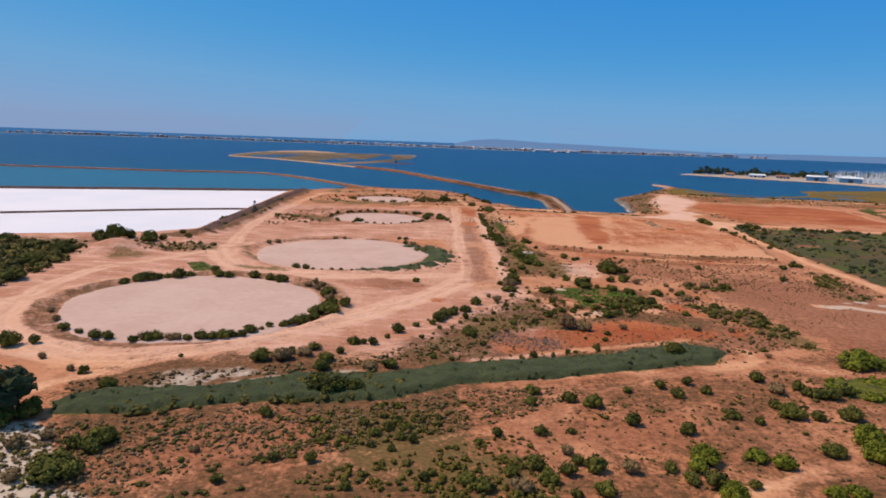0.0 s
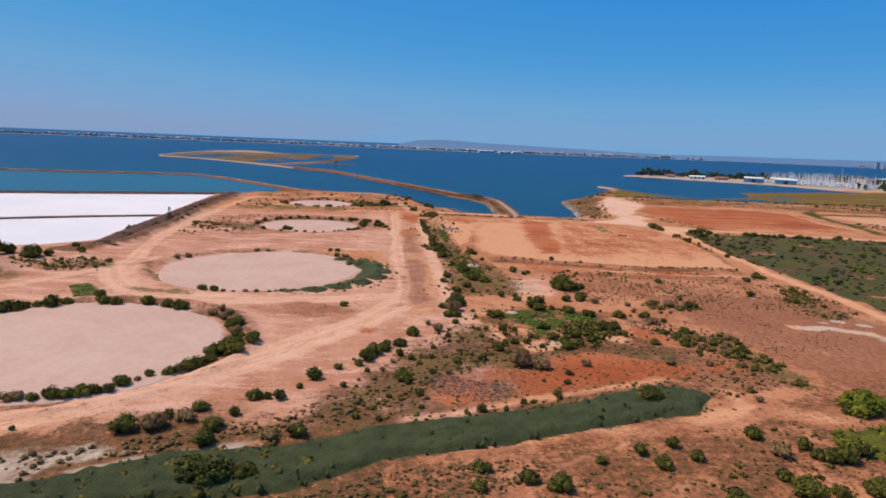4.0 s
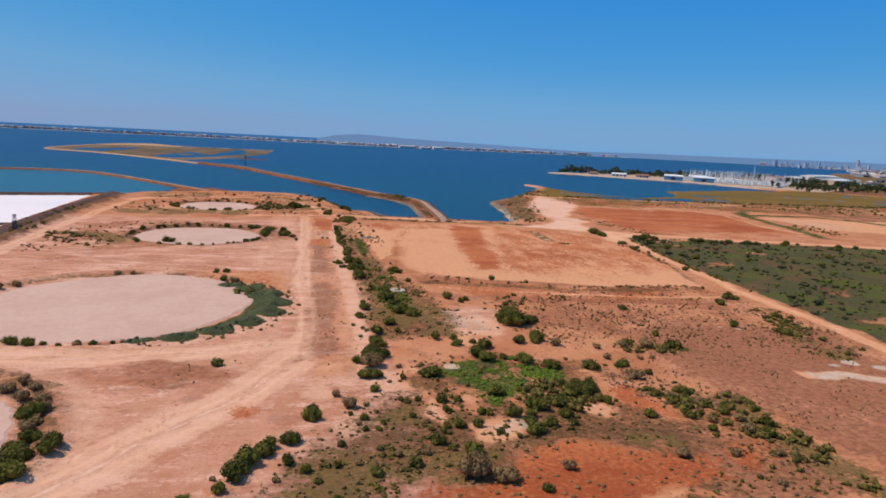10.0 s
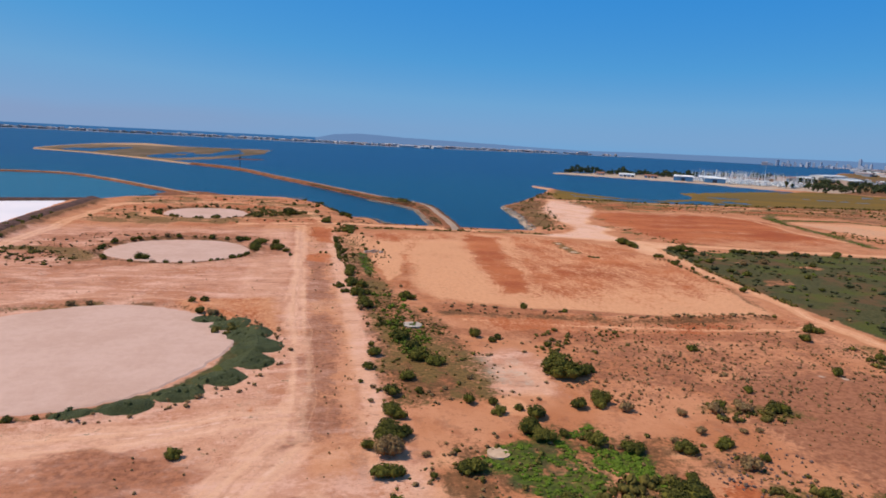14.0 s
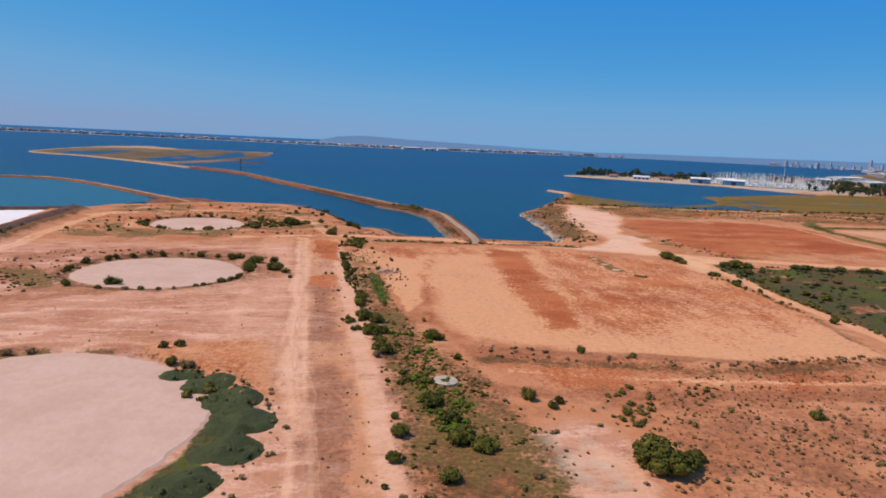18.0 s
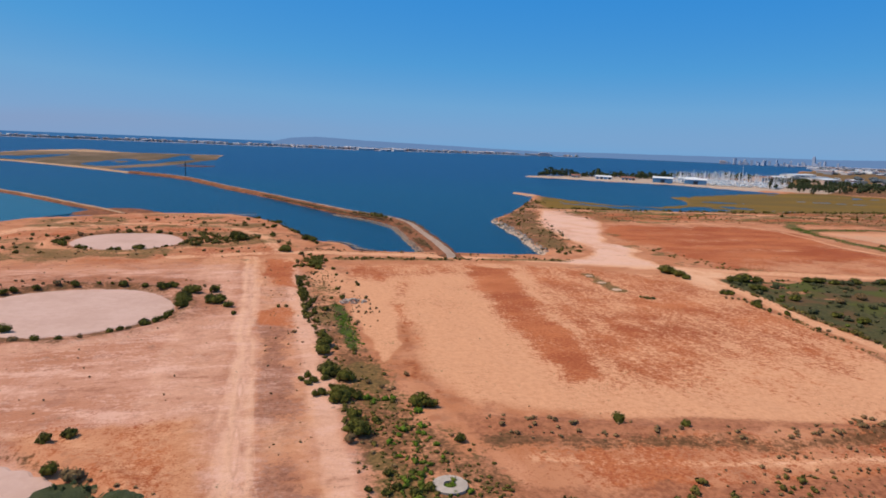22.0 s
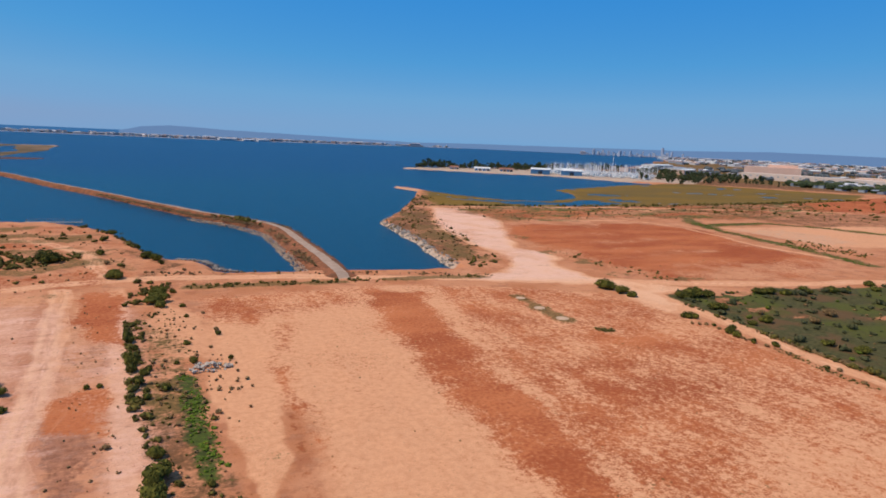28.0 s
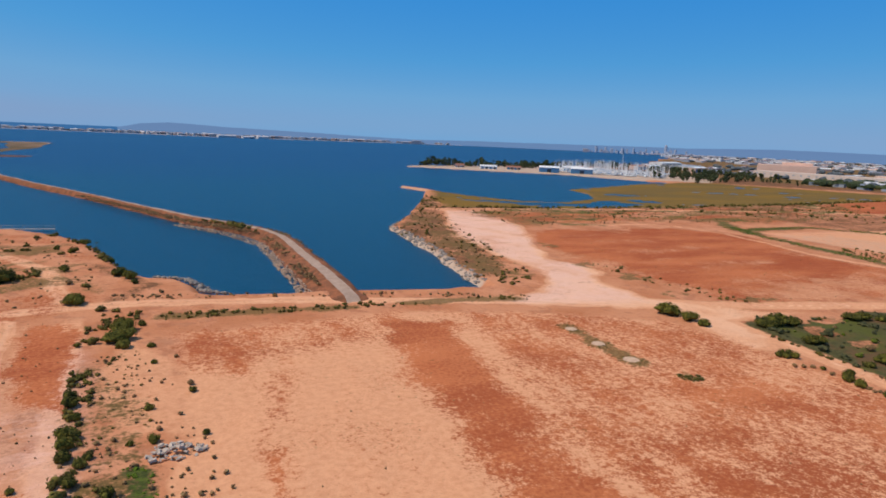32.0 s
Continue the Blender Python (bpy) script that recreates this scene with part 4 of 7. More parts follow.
    for pts in STRIP_RED:
        rust = np.maximum(rust, 0.85 * ramp(inside(x, y, pts) + 1.6 * w, 2))
    ring = ramp(inside(x, y, [(-92, 393), (-73, 406), (-42, 415), (-9, 404), (7, 367), (5, 354), (-10, 348), (-27, 338), (-49, 326), (-66, 329), (-90, 350)]) + 2.5 * w, 5)
    bare = np.maximum(bare, 0.66 * ring * (0.4 + value_noise(x / 9, y / 6, 351, 3)) * ramp(np.hypot(x + 35, y - 366) - 25.5, 2))
    tongue = ramp(inside(x, y, SAND_TONGUE) + 0.6 * w, 1.0)
    pale = np.maximum(pale, 0.80 * tongue)
    scrub, olive, red, rust, purple = (v * (1 - 0.95 * tongue) for v in (scrub, olive, red, rust, purple))
    pale = np.maximum(pale, 0.58 * ramp(inside(x, y, [(27, 402), (33, 420), (41, 404), (43, 382), (40, 370), (32, 372), (28, 378)]) + 1.2 * w, 2))
    for pts, k in (([(13, 140), (20, 139), (24, 135), (20, 132), (14, 132)], 0.6), ([(58, 180), (64, 186), (72, 183), (78, 178), (74, 168), (66, 170)], 0.55), ([(75, 161), (85, 162), (80, 151), (69, 151)], 0.6)):
        rust = np.maximum(rust, k * ramp(inside(x, y, pts) + 1.6 * w, 2))
    for pts, half in ROADS[7:9] + ROADS[13:]:
        worn = ramp(half - line_distance(xw, yw, rounded(pts)) + 0.4 * w, 1.2)
        rust, red, scrub, green, olive = (v * (1 - 0.92 * worn) for v in (rust, red, scrub, green, olive))
        pale = np.maximum(pale, 0.86 * worn)
    purple = np.maximum(purple, 0.50 * ramp(inside(x, y, [(62, 214), (66, 246), (84, 258), (146, 258), (150, 215), (110, 205)]) + 3 * w, 6) * (0.5 + value_noise(x / 11, y / 8, 361, 4)))
    heath = ramp(inside(x, y, RED_VEG) + 2 * w, 3)
    rust = np.maximum(rust, 0.80 * heath * (0.35 + 1.1 * value_noise(x / 8, y / 5, 381, 4)))
    scrub, olive = scrub * (1 - 0.7 * heath), olive * (1 - 0.7 * heath)
    lavender = ramp(inside(x, y, LAVENDER) + 2 * w, 3)
    rust, purple, bare = rust * (1 - 0.45 * lavender), np.maximum(purple, 1.1 * lavender), np.maximum(bare, 0.55 * lavender)
    crushed, pale, pink = (v * (1 - 0.9 * lavender) for v in (crushed, pale, pink))
    shore_path = ramp(2.3 - line_distance(x, y, [(12, 118), (22, 120), (33, 123.5), (40, 126), (48, 124.5), (62, 130.5), (72, 133), (80, 129.5), (98, 126)]) + 1.3 * w, 1.6)
    pale = np.maximum(pale, 0.66 * shore_path)
    scrub, purple = scrub * (1 - 0.8 * shore_path), purple * (1 - 0.8 * shore_path)
    reed_path = ramp(1.2 - line_distance(x, y, [(8, 128.5), (18, 132), (24.9, 134.8), (31, 137.2), (37, 139.4), (43, 141.4), (48, 143.2), (53, 145), (60, 147.5), (66, 145.5), (70, 141), (70, 136.5), (66, 132)]) + 1.0 * w, 1.2)
    pale = np.maximum(pale, 0.58 * reed_path)
    scrub, purple, olive, rust, red, bare = (v * (1 - 0.95 * reed_path) for v in (scrub, purple, olive, rust, red, bare))
    me = bpy.data.meshes.new("ground")
    idx = np.arange(nx * ny).reshape(ny, nx)
    quads = np.stack([idx[:-1, :-1], idx[:-1, 1:], idx[1:, 1:], idx[1:, :-1]], -1).reshape(-1, 4)
    me.vertices.add(len(x))
    me.vertices.foreach_set("co", np.stack([x, y, z], 1).ravel())
    me.loops.add(quads.size)
    me.loops.foreach_set("vertex_index", quads.ravel())
    me.polygons.add(len(quads))
    me.polygons.foreach_set("loop_start", np.arange(0, quads.size, 4))
    me.polygons.foreach_set("use_smooth", np.ones(len(quads), bool))
    for name, chans in (("soil", (red, pale, scrub, grey)), ("cover", (green, salt, marsh, purple)), ("wear", (rust, pink, olive, reach)), ("growth", (lush, crushed, twin, bare))):
        a = me.attributes.new(name, "FLOAT_COLOR", "POINT")
        a.data.foreach_set("color", np.stack(chans, 1).ravel().astype(np.float32))
    me.materials.append(GROUND)
    me.update(calc_edges=True)
    me.validate()
    return tagged(new("ground", me), "dry tan and rust-red shore flats crossed by dirt tracks", "ground", kind="structure")


build_ground()


def sheet(name, pts, z, mat, label, category):
    me = mesh_from(name, [(px, py, z) for px, py in pts], [tuple(range(len(pts)))], mat)
    return tagged(new(name, me), label, category, kind="structure")


sheet("water", [(-5200, 90), (-1400, 90), (-60, 440), (5200, 440), (5200, 5200), (-5200, 5200)], -2.0, WATER, "deep blue water of the open bay", "water")
sheet("pond_water", POND_EDGE, -1.7, POND, "paler blue salt pond behind its dike", "water")


def pad(px, py, r):
    n, rng = 160, random.Random(int(r * 10 + py))
    g, ring = Geo(), []
    for k in range(n):
        a = 2 * math.pi * k / n
        rr = r * (1 + 0.035 * math.sin(2 * a + py) + 0.02 * math.sin(5 * a + px) + 0.012 * rng.uniform(-1, 1))
        ring.append((px + rr * math.cos(a), py + rr * math.sin(a)))
    g.add([(a, b, -0.14) for a, b in ring] + [(px + (a - px) * 1.03, py + (b - py) * 1.03, -0.5) for a, b in ring],
          [tuple(range(n))] + [(k, n + k, n + (k + 1) % n, (k + 1) % n) for k in range(n)])
    tagged(new("sand_pad", g.mesh("sand_pad", SAND)), "round flat pad of pale pinkish sand", "sand pad", "round sand pads", "structure")


for row in PADS:
    pad(*row)


def ribbon(name, pts, profile, mats, label, category, step=4.0, wobble=0.7, thin=1.0):
    """An embankment swept along a line; profile rows: offset to the right, height, material."""
    path = []
    for (ax, ay), (bx, by) in zip(pts[:-1], pts[1:]):
        k = max(1, int(math.hypot(bx - ax, by - ay) / step))
        path += [(ax + (bx - ax) * j / k, ay + (by - ay) * j / k) for j in range(k)]
    path.append(pts[-1])
    sm = np.array(path)
    for _ in range(6):
        sm[1:-1] = 0.25 * sm[:-2] + 0.5 * sm[1:-1] + 0.25 * sm[2:]
    d = np.gradient(sm, axis=0)
    d /= np.linalg.norm(d, axis=1)[:, None]
    right = np.stack([d[:, 1], -d[:, 0]], 1)
    g, m = Geo(), len(profile)
    verts = []
    for j, (p, r) in enumerate(zip(sm, right)):
        k_ = 1 + (thin - 1) * min(1.0, 2.0 * j / len(sm))
        for off, h, _ in profile:
            off = off * k_
            q = p + r * off
            nz = float(value_noise(np.array([q[0] / 5.0]), np.array([q[1] / 5.0]), 55, 3)[0]) - 0.5
            verts.append((q[0] + r[0] * wobble * 3 * nz * (abs(off) > 3), q[1] + r[1] * wobble * 3 * nz * (abs(off) > 3), h + wobble * nz - (1.6 if j == 0 and thin < 1 else 0)))
    for j in range(len(sm) - 1):
        for k in range(m - 1):
            g.add([], [])
            g.f.append((j * m + k, j * m + k + 1, (j + 1) * m + k + 1, (j + 1) * m + k))
            g.i.append(profile[k][2])
    g.v = verts
    return tagged(new(name, g.mesh(name, mats)), label, category, kind="structure")


ribbon("embankment", DIKE_LINE, [(-11, -4.5, 0), (-8.5, -2.1, 0), (-6, -0.7, 0), (-3, 0.5, 0), (-1.3, 1.0, 1), (2.5, 1.0, 0), (5.0, 0.5, 0), (7.8, -1.4, 0), (10, -4.5, 0)],
       [DIKE, GRAVEL], "earth dike with a gravel track on top, running into the bay", "dike", 4.0, 0.9, 0.42)
ribbon("outer_dike", [(-1200, 720), (-503, 740), (-409, 744), (-314, 749), (-250, 769), (-222, 771), (-192, 757), (-162, 722), (-136, 690), (-104, 645), (-81, 615), (-62, 586)],
       [(-6, -4.5, 0), (-3.6, -1.6, 0), (-1.5, -0.3, 1), (1.5, -0.3, 0), (3.6, -2.0, 0), (6, -4.5, 0)], [DIKE, TANSOIL], "low earth dike round the pale blue pond", "dike", 8.0)
ribbon("salt_divider", [(-700, 120), (-400, 248), (-230, 335), (-184, 362), (-144, 382), (-112, 394)], [(-3, -1.4, 0), (-1, -0.1, 0), (1, -0.1, 0), (3, -1.4, 0)], [DARKBANK], "low dark bank between two salt pans", "bank", 6.0, 0.3)
ribbon("salt_edge_bank", [(-109, 286), (-112, 330), (-114.5, 400), (-117, 470), (-116, 534)], [(-6, -1.4, 0), (-4, -0.7, 0), (-1, 1.0, 0), (2, 1.9, 0), (5, 1.7, 0), (8, 0.6, 0), (10, -0.4, 0)],
       [DARKBANK], "dark earth bank along the edge of the salt pan", "bank", 3.0, 0.9)
ribbon("salt_bank", [(-900, 288), (-500, 415), (-323, 473), (-214, 509), (-112, 542)], [(-4, -2.5, 0), (-1.5, 0.2, 0), (1.5, 0.2, 0), (4, -1.6, 0)], [DARKBANK], "dark bank along the salt pan", "bank", 6.0, 0.4)


def island(name, pts, rim, mat, label, cell=9.0, patchy=0.0):
    """Low marsh land: a sandy rim, and patches that just rise out of the water."""
    xs = np.arange(min(p[0] for p in pts) - 20, max(p[0] for p in pts) + 20, cell)
    ys = np.arange(min(p[1] for p in pts) - 20, max(p[1] for p in pts) + 20, cell * 2)
    X, Y = np.meshgrid(xs, ys)
    x, y = X.ravel(), Y.ravel()
    d = inside(x, y, pts) + 14 * (value_noise(x / 45, y / 60, 13, 3) - 0.5)
    z = -2.0 + np.clip(d / 10, -2.5, 0.5) - patchy * np.clip((d - 12) / 30, 0, 1) * (0.9 - 1.3 * value_noise(x / 70, y / 330, 31, 4)) + rim * np.exp(-((d - 8) / 9.0) ** 2)
    n = len(xs)
    faces = [(j * n + k, j * n + k + 1, (j + 1) * n + k + 1, (j + 1) * n + k) for j in range(len(ys) - 1) for k in range(n - 1)]
    return tagged(new(name, mesh_from(name, np.stack([x, y, z], 1).tolist(), faces, mat, True)), label, "island", kind="structure")


ISLE = Tree("salt_marsh", 0.95, 0.1)
ISLE.colour(ISLE.mix(ISLE.step(ISLE.noise(0.010, 6, 0.65, (1.0, 0.30, 1.0, 0)), 0.40, 0.62), ISLE.mix(ISLE.noise(0.03, 4), (0.095, 0.075, 0.036), (0.15, 0.092, 0.050)), (0.23, 0.145, 0.090)))
island("marsh_island", [(-418, 1305), (-440, 1350), (-455, 1560), (-465, 1830), (-405, 2010), (-340, 1910), (-280, 1825), (-187, 1842), (-80, 1862), (-74, 1560), (-120, 1250), (-160, 1125), (-180, 1085), (-240, 1160), (-327, 1255)], 0.35, ISLE.m, "flat brown marsh island with sandy rims in the bay", 9.0, 1.8)
island("sand_bar", [(-452, 1680), (-462, 1840), (-405, 2005), (-335, 1900), (-285, 1820), (-300, 1770), (-360, 1800), (-410, 1760)], 0.5, TANSOIL, "pale sand bar on the marsh island")
ribbon("island_rim", [(-418, 1301), (-442, 1350), (-456, 1520), (-462, 1820), (-405, 2008), (-340, 1905), (-280, 1818), (-187, 1838), (-80, 1858), (-70, 1800)],
       [(-9, -4.5, 0), (-5, -1.8, 0), (-1.5, -1.1, 0), (1.5, -1.1, 0), (5, -1.8, 0), (9, -4.5, 0)], [TANSOIL], "narrow sandy rim of the marsh island", "bank", 14.0)
ribbon("island_rim", [(-133, 1013), (-178, 1076), (-240, 1152), (-327, 1246), (-418, 1302)],
       [(-8, -4.5, 0), (-4, -1.7, 0), (-1.5, -0.4, 0), (1.5, -0.4, 0), (4, -1.7, 0), (8, -4.5, 0)], [TANSOIL], "sandy bank joining the dike to the marsh island", "bank", 10.0)
island("mud_flat", [(-88, 622), (-72, 634), (-60, 622), (-40, 598), (-34, 586), (-60, 582), (-100, 590)], 0.5, DIKE, "brown mud flat at the root of the pond dike")
island("small_island", [(-110, 1215), (-66, 1225), (-58, 1262), (-98, 1268)], 0.5, DARKBANK, "small dark mud islet")

# ---- plants ----
ICO_V = []
_t = (1 + 5 ** 0.5) / 2
for _a, _b in ((-1, _t), (1, _t), (-1, -_t), (1, -_t)):
    ICO_V += [(_a, _b, 0), (0, _a, _b), (_b, 0, _a)]
ICO_V = np.array(ICO_V, float) / math.hypot(1, _t)


def hull_faces(v):
    """The twenty faces of the icosahedron, found from its corners."""
    n, out = len(v), []
    for i in range(n):
        for j in range(i + 1, n):
            for k in range(j + 1, n):
                a, b, c = v[i], v[j], v[k]
                if max(np.linalg.norm(a - b), np.linalg.norm(b - c), np.linalg.norm(c - a)) < 1.2:
                    out.append((i, j, k) if np.dot(np.cross(b - a, c - a), a) > 0 else (i, k, j))
    return out


ICO_F = hull_faces(ICO_V)


def crown_arrays(rng, lumps, tufts, tuft, squash=0.85):
    """Leaf masses: a few dark lumps set with many small tilted sprays of leaves."""
    v, f = [], []
    for cx, cy, cz, r in lumps:
        k = len(v)
        for p in ICO_V:
            q = p * r * rng.uniform(0.72, 0.98)
            v.append((cx + q[0], cy + q[1], max(0.02, cz + q[2] * squash)))
        f += [(k + a, k + b, k + c) for a, b, c in ICO_F]
    weights = [l[3] ** 2 for l in lumps]
    for _ in range(tufts):
        cx, cy, cz, r = rng.choices(lumps, weights)[0]
        a, u = rng.uniform(0, 2 * math.pi), rng.uniform(-0.35, 1)
        s = math.sqrt(max(0, 1 - u * u))
        n = Vector((s * math.cos(a), s * math.sin(a), u))
        c = Vector((cx, cy, cz)) + Vector((n.x, n.y, n.z * squash)) * r * rng.uniform(0.9, 1.12)
        n = (n + 0.7 * Vector((rng.uniform(-1, 1), rng.uniform(-1, 1), rng.uniform(-0.3, 1)))).normalized()
        t1 = n.orthogonal().normalized()
        t1 = (Matrix.Rotation(rng.uniform(0, 6.28), 3, n) @ t1)
        t2 = n.cross(t1)
        e = tuft * rng.uniform(0.6, 1.3)
        k = len(v)
        for du, dv, dn in ((-1, -0.5, -0.2), (0.3, -0.9, 0.1), (1.0, 0.2, -0.2), (0.1, 0.3, 0.35), (-0.5, 0.9, -0.1)):
            q = c + e * (t1 * du * rng.uniform(0.7, 1.1) + t2 * dv * rng.uniform(0.7, 1.1) + n * dn)
            v.append((q.x, q.y, max(0.0, q.z)))
        f += [(k, k + 1, k + 3), (k + 1, k + 2, k + 3), (k + 2, k + 4, k + 3), (k + 4, k, k + 3)]
    return v, f


def shrub_lumps(rng, n):
    out = [(0, 0, 0.42, 0.62)]
    for k in range(n):
        a = 2 * math.pi * (k + rng.uniform(-0.3, 0.3)) / n
        d = rng.uniform(0.35, 0.62)
        out.append((d * math.cos(a), d * math.sin(a), rng.uniform(0.22, 0.52), rng.uniform(0.32, 0.5)))
    return out


_rng = random.Random(4)
CROWNS = []
for _k in range(7):
    _v, _f = crown_arrays(_rng, shrub_lumps(_rng, 5 + _k % 3), 210, 0.10)
    CROWNS.append(mesh_from("crown", _v, _f, BUSH))
LIME = leafy("lime_leaves", (0.070, 0.078, 0.010), (0.135, 0.140, 0.014), (0.230, 0.220, 0.022), "noise")
YELLOW = leafy("olive_leaves", (0.050, 0.048, 0.012), (0.100, 0.090, 0.018), (0.175, 0.150, 0.028))
CROWNS_OLIVE = []
for _k in range(4):
    _v, _f = crown_arrays(_rng, shrub_lumps(_rng, 5), 210, 0.10)
    CROWNS_OLIVE.append(mesh_from("crown", _v, _f, YELLOW))
CROWNS_LIME = []
for _k in range(3):
    _v, _f = crown_arrays(_rng, shrub_lumps(_rng, 6), 230, 0.105)
    CROWNS_LIME.append(mesh_from("crown", _v, _f, LIME))
CROWNS_RUST = []
for _k in range(2):
    _v, _f = crown_arrays(_rng, shrub_lumps(_rng, 5), 170, 0.095)
    CROWNS_RUST.append(mesh_from("crown", _v, _f, BUSH_DRY))
BIG = {}
for _tone, _m in (("dark", BUSH), ("olive", YELLOW), ("lime", LIME), ("rust", BUSH_DRY)):
    BIG[_tone] = []
    for _k in range(2):
        _lumps = shrub_lumps(_rng, 6)
        _lumps += [(0.8 * a * _rng.uniform(0.5, 1.1), 0.8 * b * _rng.uniform(0.5, 1.1), c + _rng.uniform(0.1, 0.35), d * 0.55) for a, b, c, d in _lumps[1:]]
        _v, _f = crown_arrays(_rng, _lumps, 620, 0.075)
        BIG[_tone].append(mesh_from("crown", _v, _f, _m))
STEMS = []
for _k in range(3):
    _g = Geo()
    for _j in range(4):
        _a = _rng.uniform(0, 6.28)
        _g.tube([(0, 0, -0.1), (0.2 * math.cos(_a), 0.2 * math.sin(_a), 0.2), (0.42 * math.cos(_a), 0.42 * math.sin(_a), 0.45)], [0.06, 0.045, 0.02], 5)
    STEMS.append(_g.mesh("stem", BARK))


def lie(x, y):
    return float(height(np.array([float(x)]), np.array([float(y)]))[0])


SHRUB_LABELS = {"dark": "rounded dark green shrub on dry sandy ground", "olive": "sunlit olive-green shrub on dry sandy ground", "rust": "brown half-dry shrub on dry sandy ground", "lime": "bright yellow-green bush on dry sandy ground"}


def shrub(x, y, r, rng, tone=None, label="", group="shrubs on the flats", tall=False):
    tone = tone or rng.choices(["dark", "olive", "rust"], [0.62, 0.28, 0.10])[0]
    crowns = {"dark": CROWNS, "olive": CROWNS_OLIVE, "rust": CROWNS_RUST, "lime": CROWNS_LIME}[tone]
    z = lie(x, y)
    s = r * rng.uniform(0.98, 1.20)
    low = 1.35 if tall else 0.85 if r > 2.4 else 1.1 if r > 1.6 else 1.35
    size = "large " if r > 2.4 else "small " if r < 1.1 else ""
    ob = thing({"dark": "shrub", "olive": "olive_bush", "rust": "dry_shrub", "lime": "green_bush"}[tone], label or size + SHRUB_LABELS[tone], "shrub", pose(x, y, z - 0.05, 0, 0, rng.uniform(0, 360)), group)
    ob.scale = (s, s, s * low * rng.uniform(0.8, 1.1))
    part("crown", rng.choice(BIG[tone] if r > 2.0 else crowns), ob)
    part("stem", rng.choice(STEMS), ob)
    return ob


SHRUBS_FRONT = [(-11, 77, 0.9), (19, 77, 1.1), (-28, 78, 0.9), (12, 78, 1.6), (40, 78, 2.2), (7, 78, 1.7), (23, 78, 1.8), (-49, 78, 3.6), (54, 79, 1.7), (57, 79, 1.7), (-1, 80, 1.0), (44, 81, 1.1), (16, 81, 1.5), (11, 82, 1.2), (19, 83, 1.4), (23, 84, 1.5), (-17, 84, 1.1), (28, 84, 1.5), (-22, 84, 1.0), (38, 85, 1.6), (15, 85, 1.7), (34, 85, 1.2), (-34, 86, 0.8), (21, 86, 1.0), (51, 87, 1.6), (40, 88, 2.2), (-48, 88, 2.3), (48, 89, 1.9), (20, 89, 1.3), (67, 90, 2.5)]
SHRUBS_TRAIL = [(61, 91, 2.1), (7, 91, 1.0), (10, 94, 1.2), (69, 95, 3.3), (17, 95, 1.1), (22, 96, 0.9), (41, 97, 1.4), (-27, 98, 1.2), (33, 100, 1.5), (55, 102, 1.1), (51, 104, 1.7), (66, 104, 1.4), (62, 105, 2.3), (72, 105, 2.1), (-57, 107, 2.0), (28, 107, 1.9), (17, 107, 1.2), (24, 109, 1.7), (-19, 109, 3.4), (-14, 110, 2.1), (18, 112, 1.5), (45, 113, 1.8), (-65, 114, 1.2), (36, 114, 1.0), (51, 115, 1.3), (65, 116, 2.0), (43, 117, 1.3), (70, 118, 1.3), (49, 119, 1.2), (-22, 120, 2.1)]
SHRUBS_STRIP = [(64, 122, 1.5), (-13, 122, 1.8), (-9, 123, 1.8), (-35, 124, 2.2), (-31, 125, 2.1), (-22, 125, 2.0), (-27, 128, 1.9), (-88, 128, 2.3), (-20, 130, 1.1), (-84, 130, 1.4), (98, 131, 3.3), (21, 132, 1.1), (-26, 132, 1.8), (91, 133, 4.5), (-14, 137, 1.3), (-18, 137, 1.5), (53, 137, 2.4), (-11, 142, 0.8), (-9, 147, 1.6), (8, 147, 2.0), (-5, 153, 0.9), (1, 160, 2.0), (34, 161, 1.8), (4, 164, 1.8), (8, 167, 1.5), (46, 167, 1.7), (49, 176, 2.5), (54, 177, 1.9), (11, 178, 1.1), (17, 179, 1.5)]
SHRUBS_THICKET = [(36, 180, 1.0), (33, 180, 1.2), (29, 181, 0.8), (58, 181, 2.2), (44, 183, 1.9), (62, 183, 2.6), (15, 184, 1.0), (-125, 185, 4.5), (22, 186, 1.0), (75, 189, 1.6), (34, 193, 1.7), (23, 193, 1.7), (68, 195, 1.9), (76, 196, 1.3), (60, 196, 2.1), (55, 199, 1.8), (23, 199, 2.1), (20, 201, 1.1), (47, 201, 2.2), (-7, 201, 1.3), (23, 203, 2.6), (46, 204, 2.1), (95, 207, 1.7), (-133, 208, 4.5), (84, 210, 1.2), (43, 211, 1.7), (25, 213, 2.3), (132, 215, 1.5), (39, 216, 1.3), (95, 216, 1.0)]
SHRUBS_DITCH = [(26, 221, 2.0), (122, 223, 1.3), (61, 227, 4.5), (30, 228, 1.7), (-136, 230, 4.5), (23, 234, 1.2), (37, 236, 2.0), (34, 239, 2.5), (99, 241, 1.2), (25, 242, 1.9), (134, 246, 1.7), (34, 246, 1.8), (65, 246, 1.0), (-167, 247, 3.7), (25, 248, 0.9), (55, 252, 1.1), (-132, 253, 4.5), (32, 253, 2.2), (144, 253, 1.8), (50, 254, 1.4), (-118, 259, 4.0), (81, 274, 1.0), (42, 276, 1.0), (70, 277, 1.3), (-113, 281, 1.6), (27, 282, 2.7), (39, 291, 2.2), (26, 296, 2.3), (28, 305, 1.8), (22, 305, 0.9)]
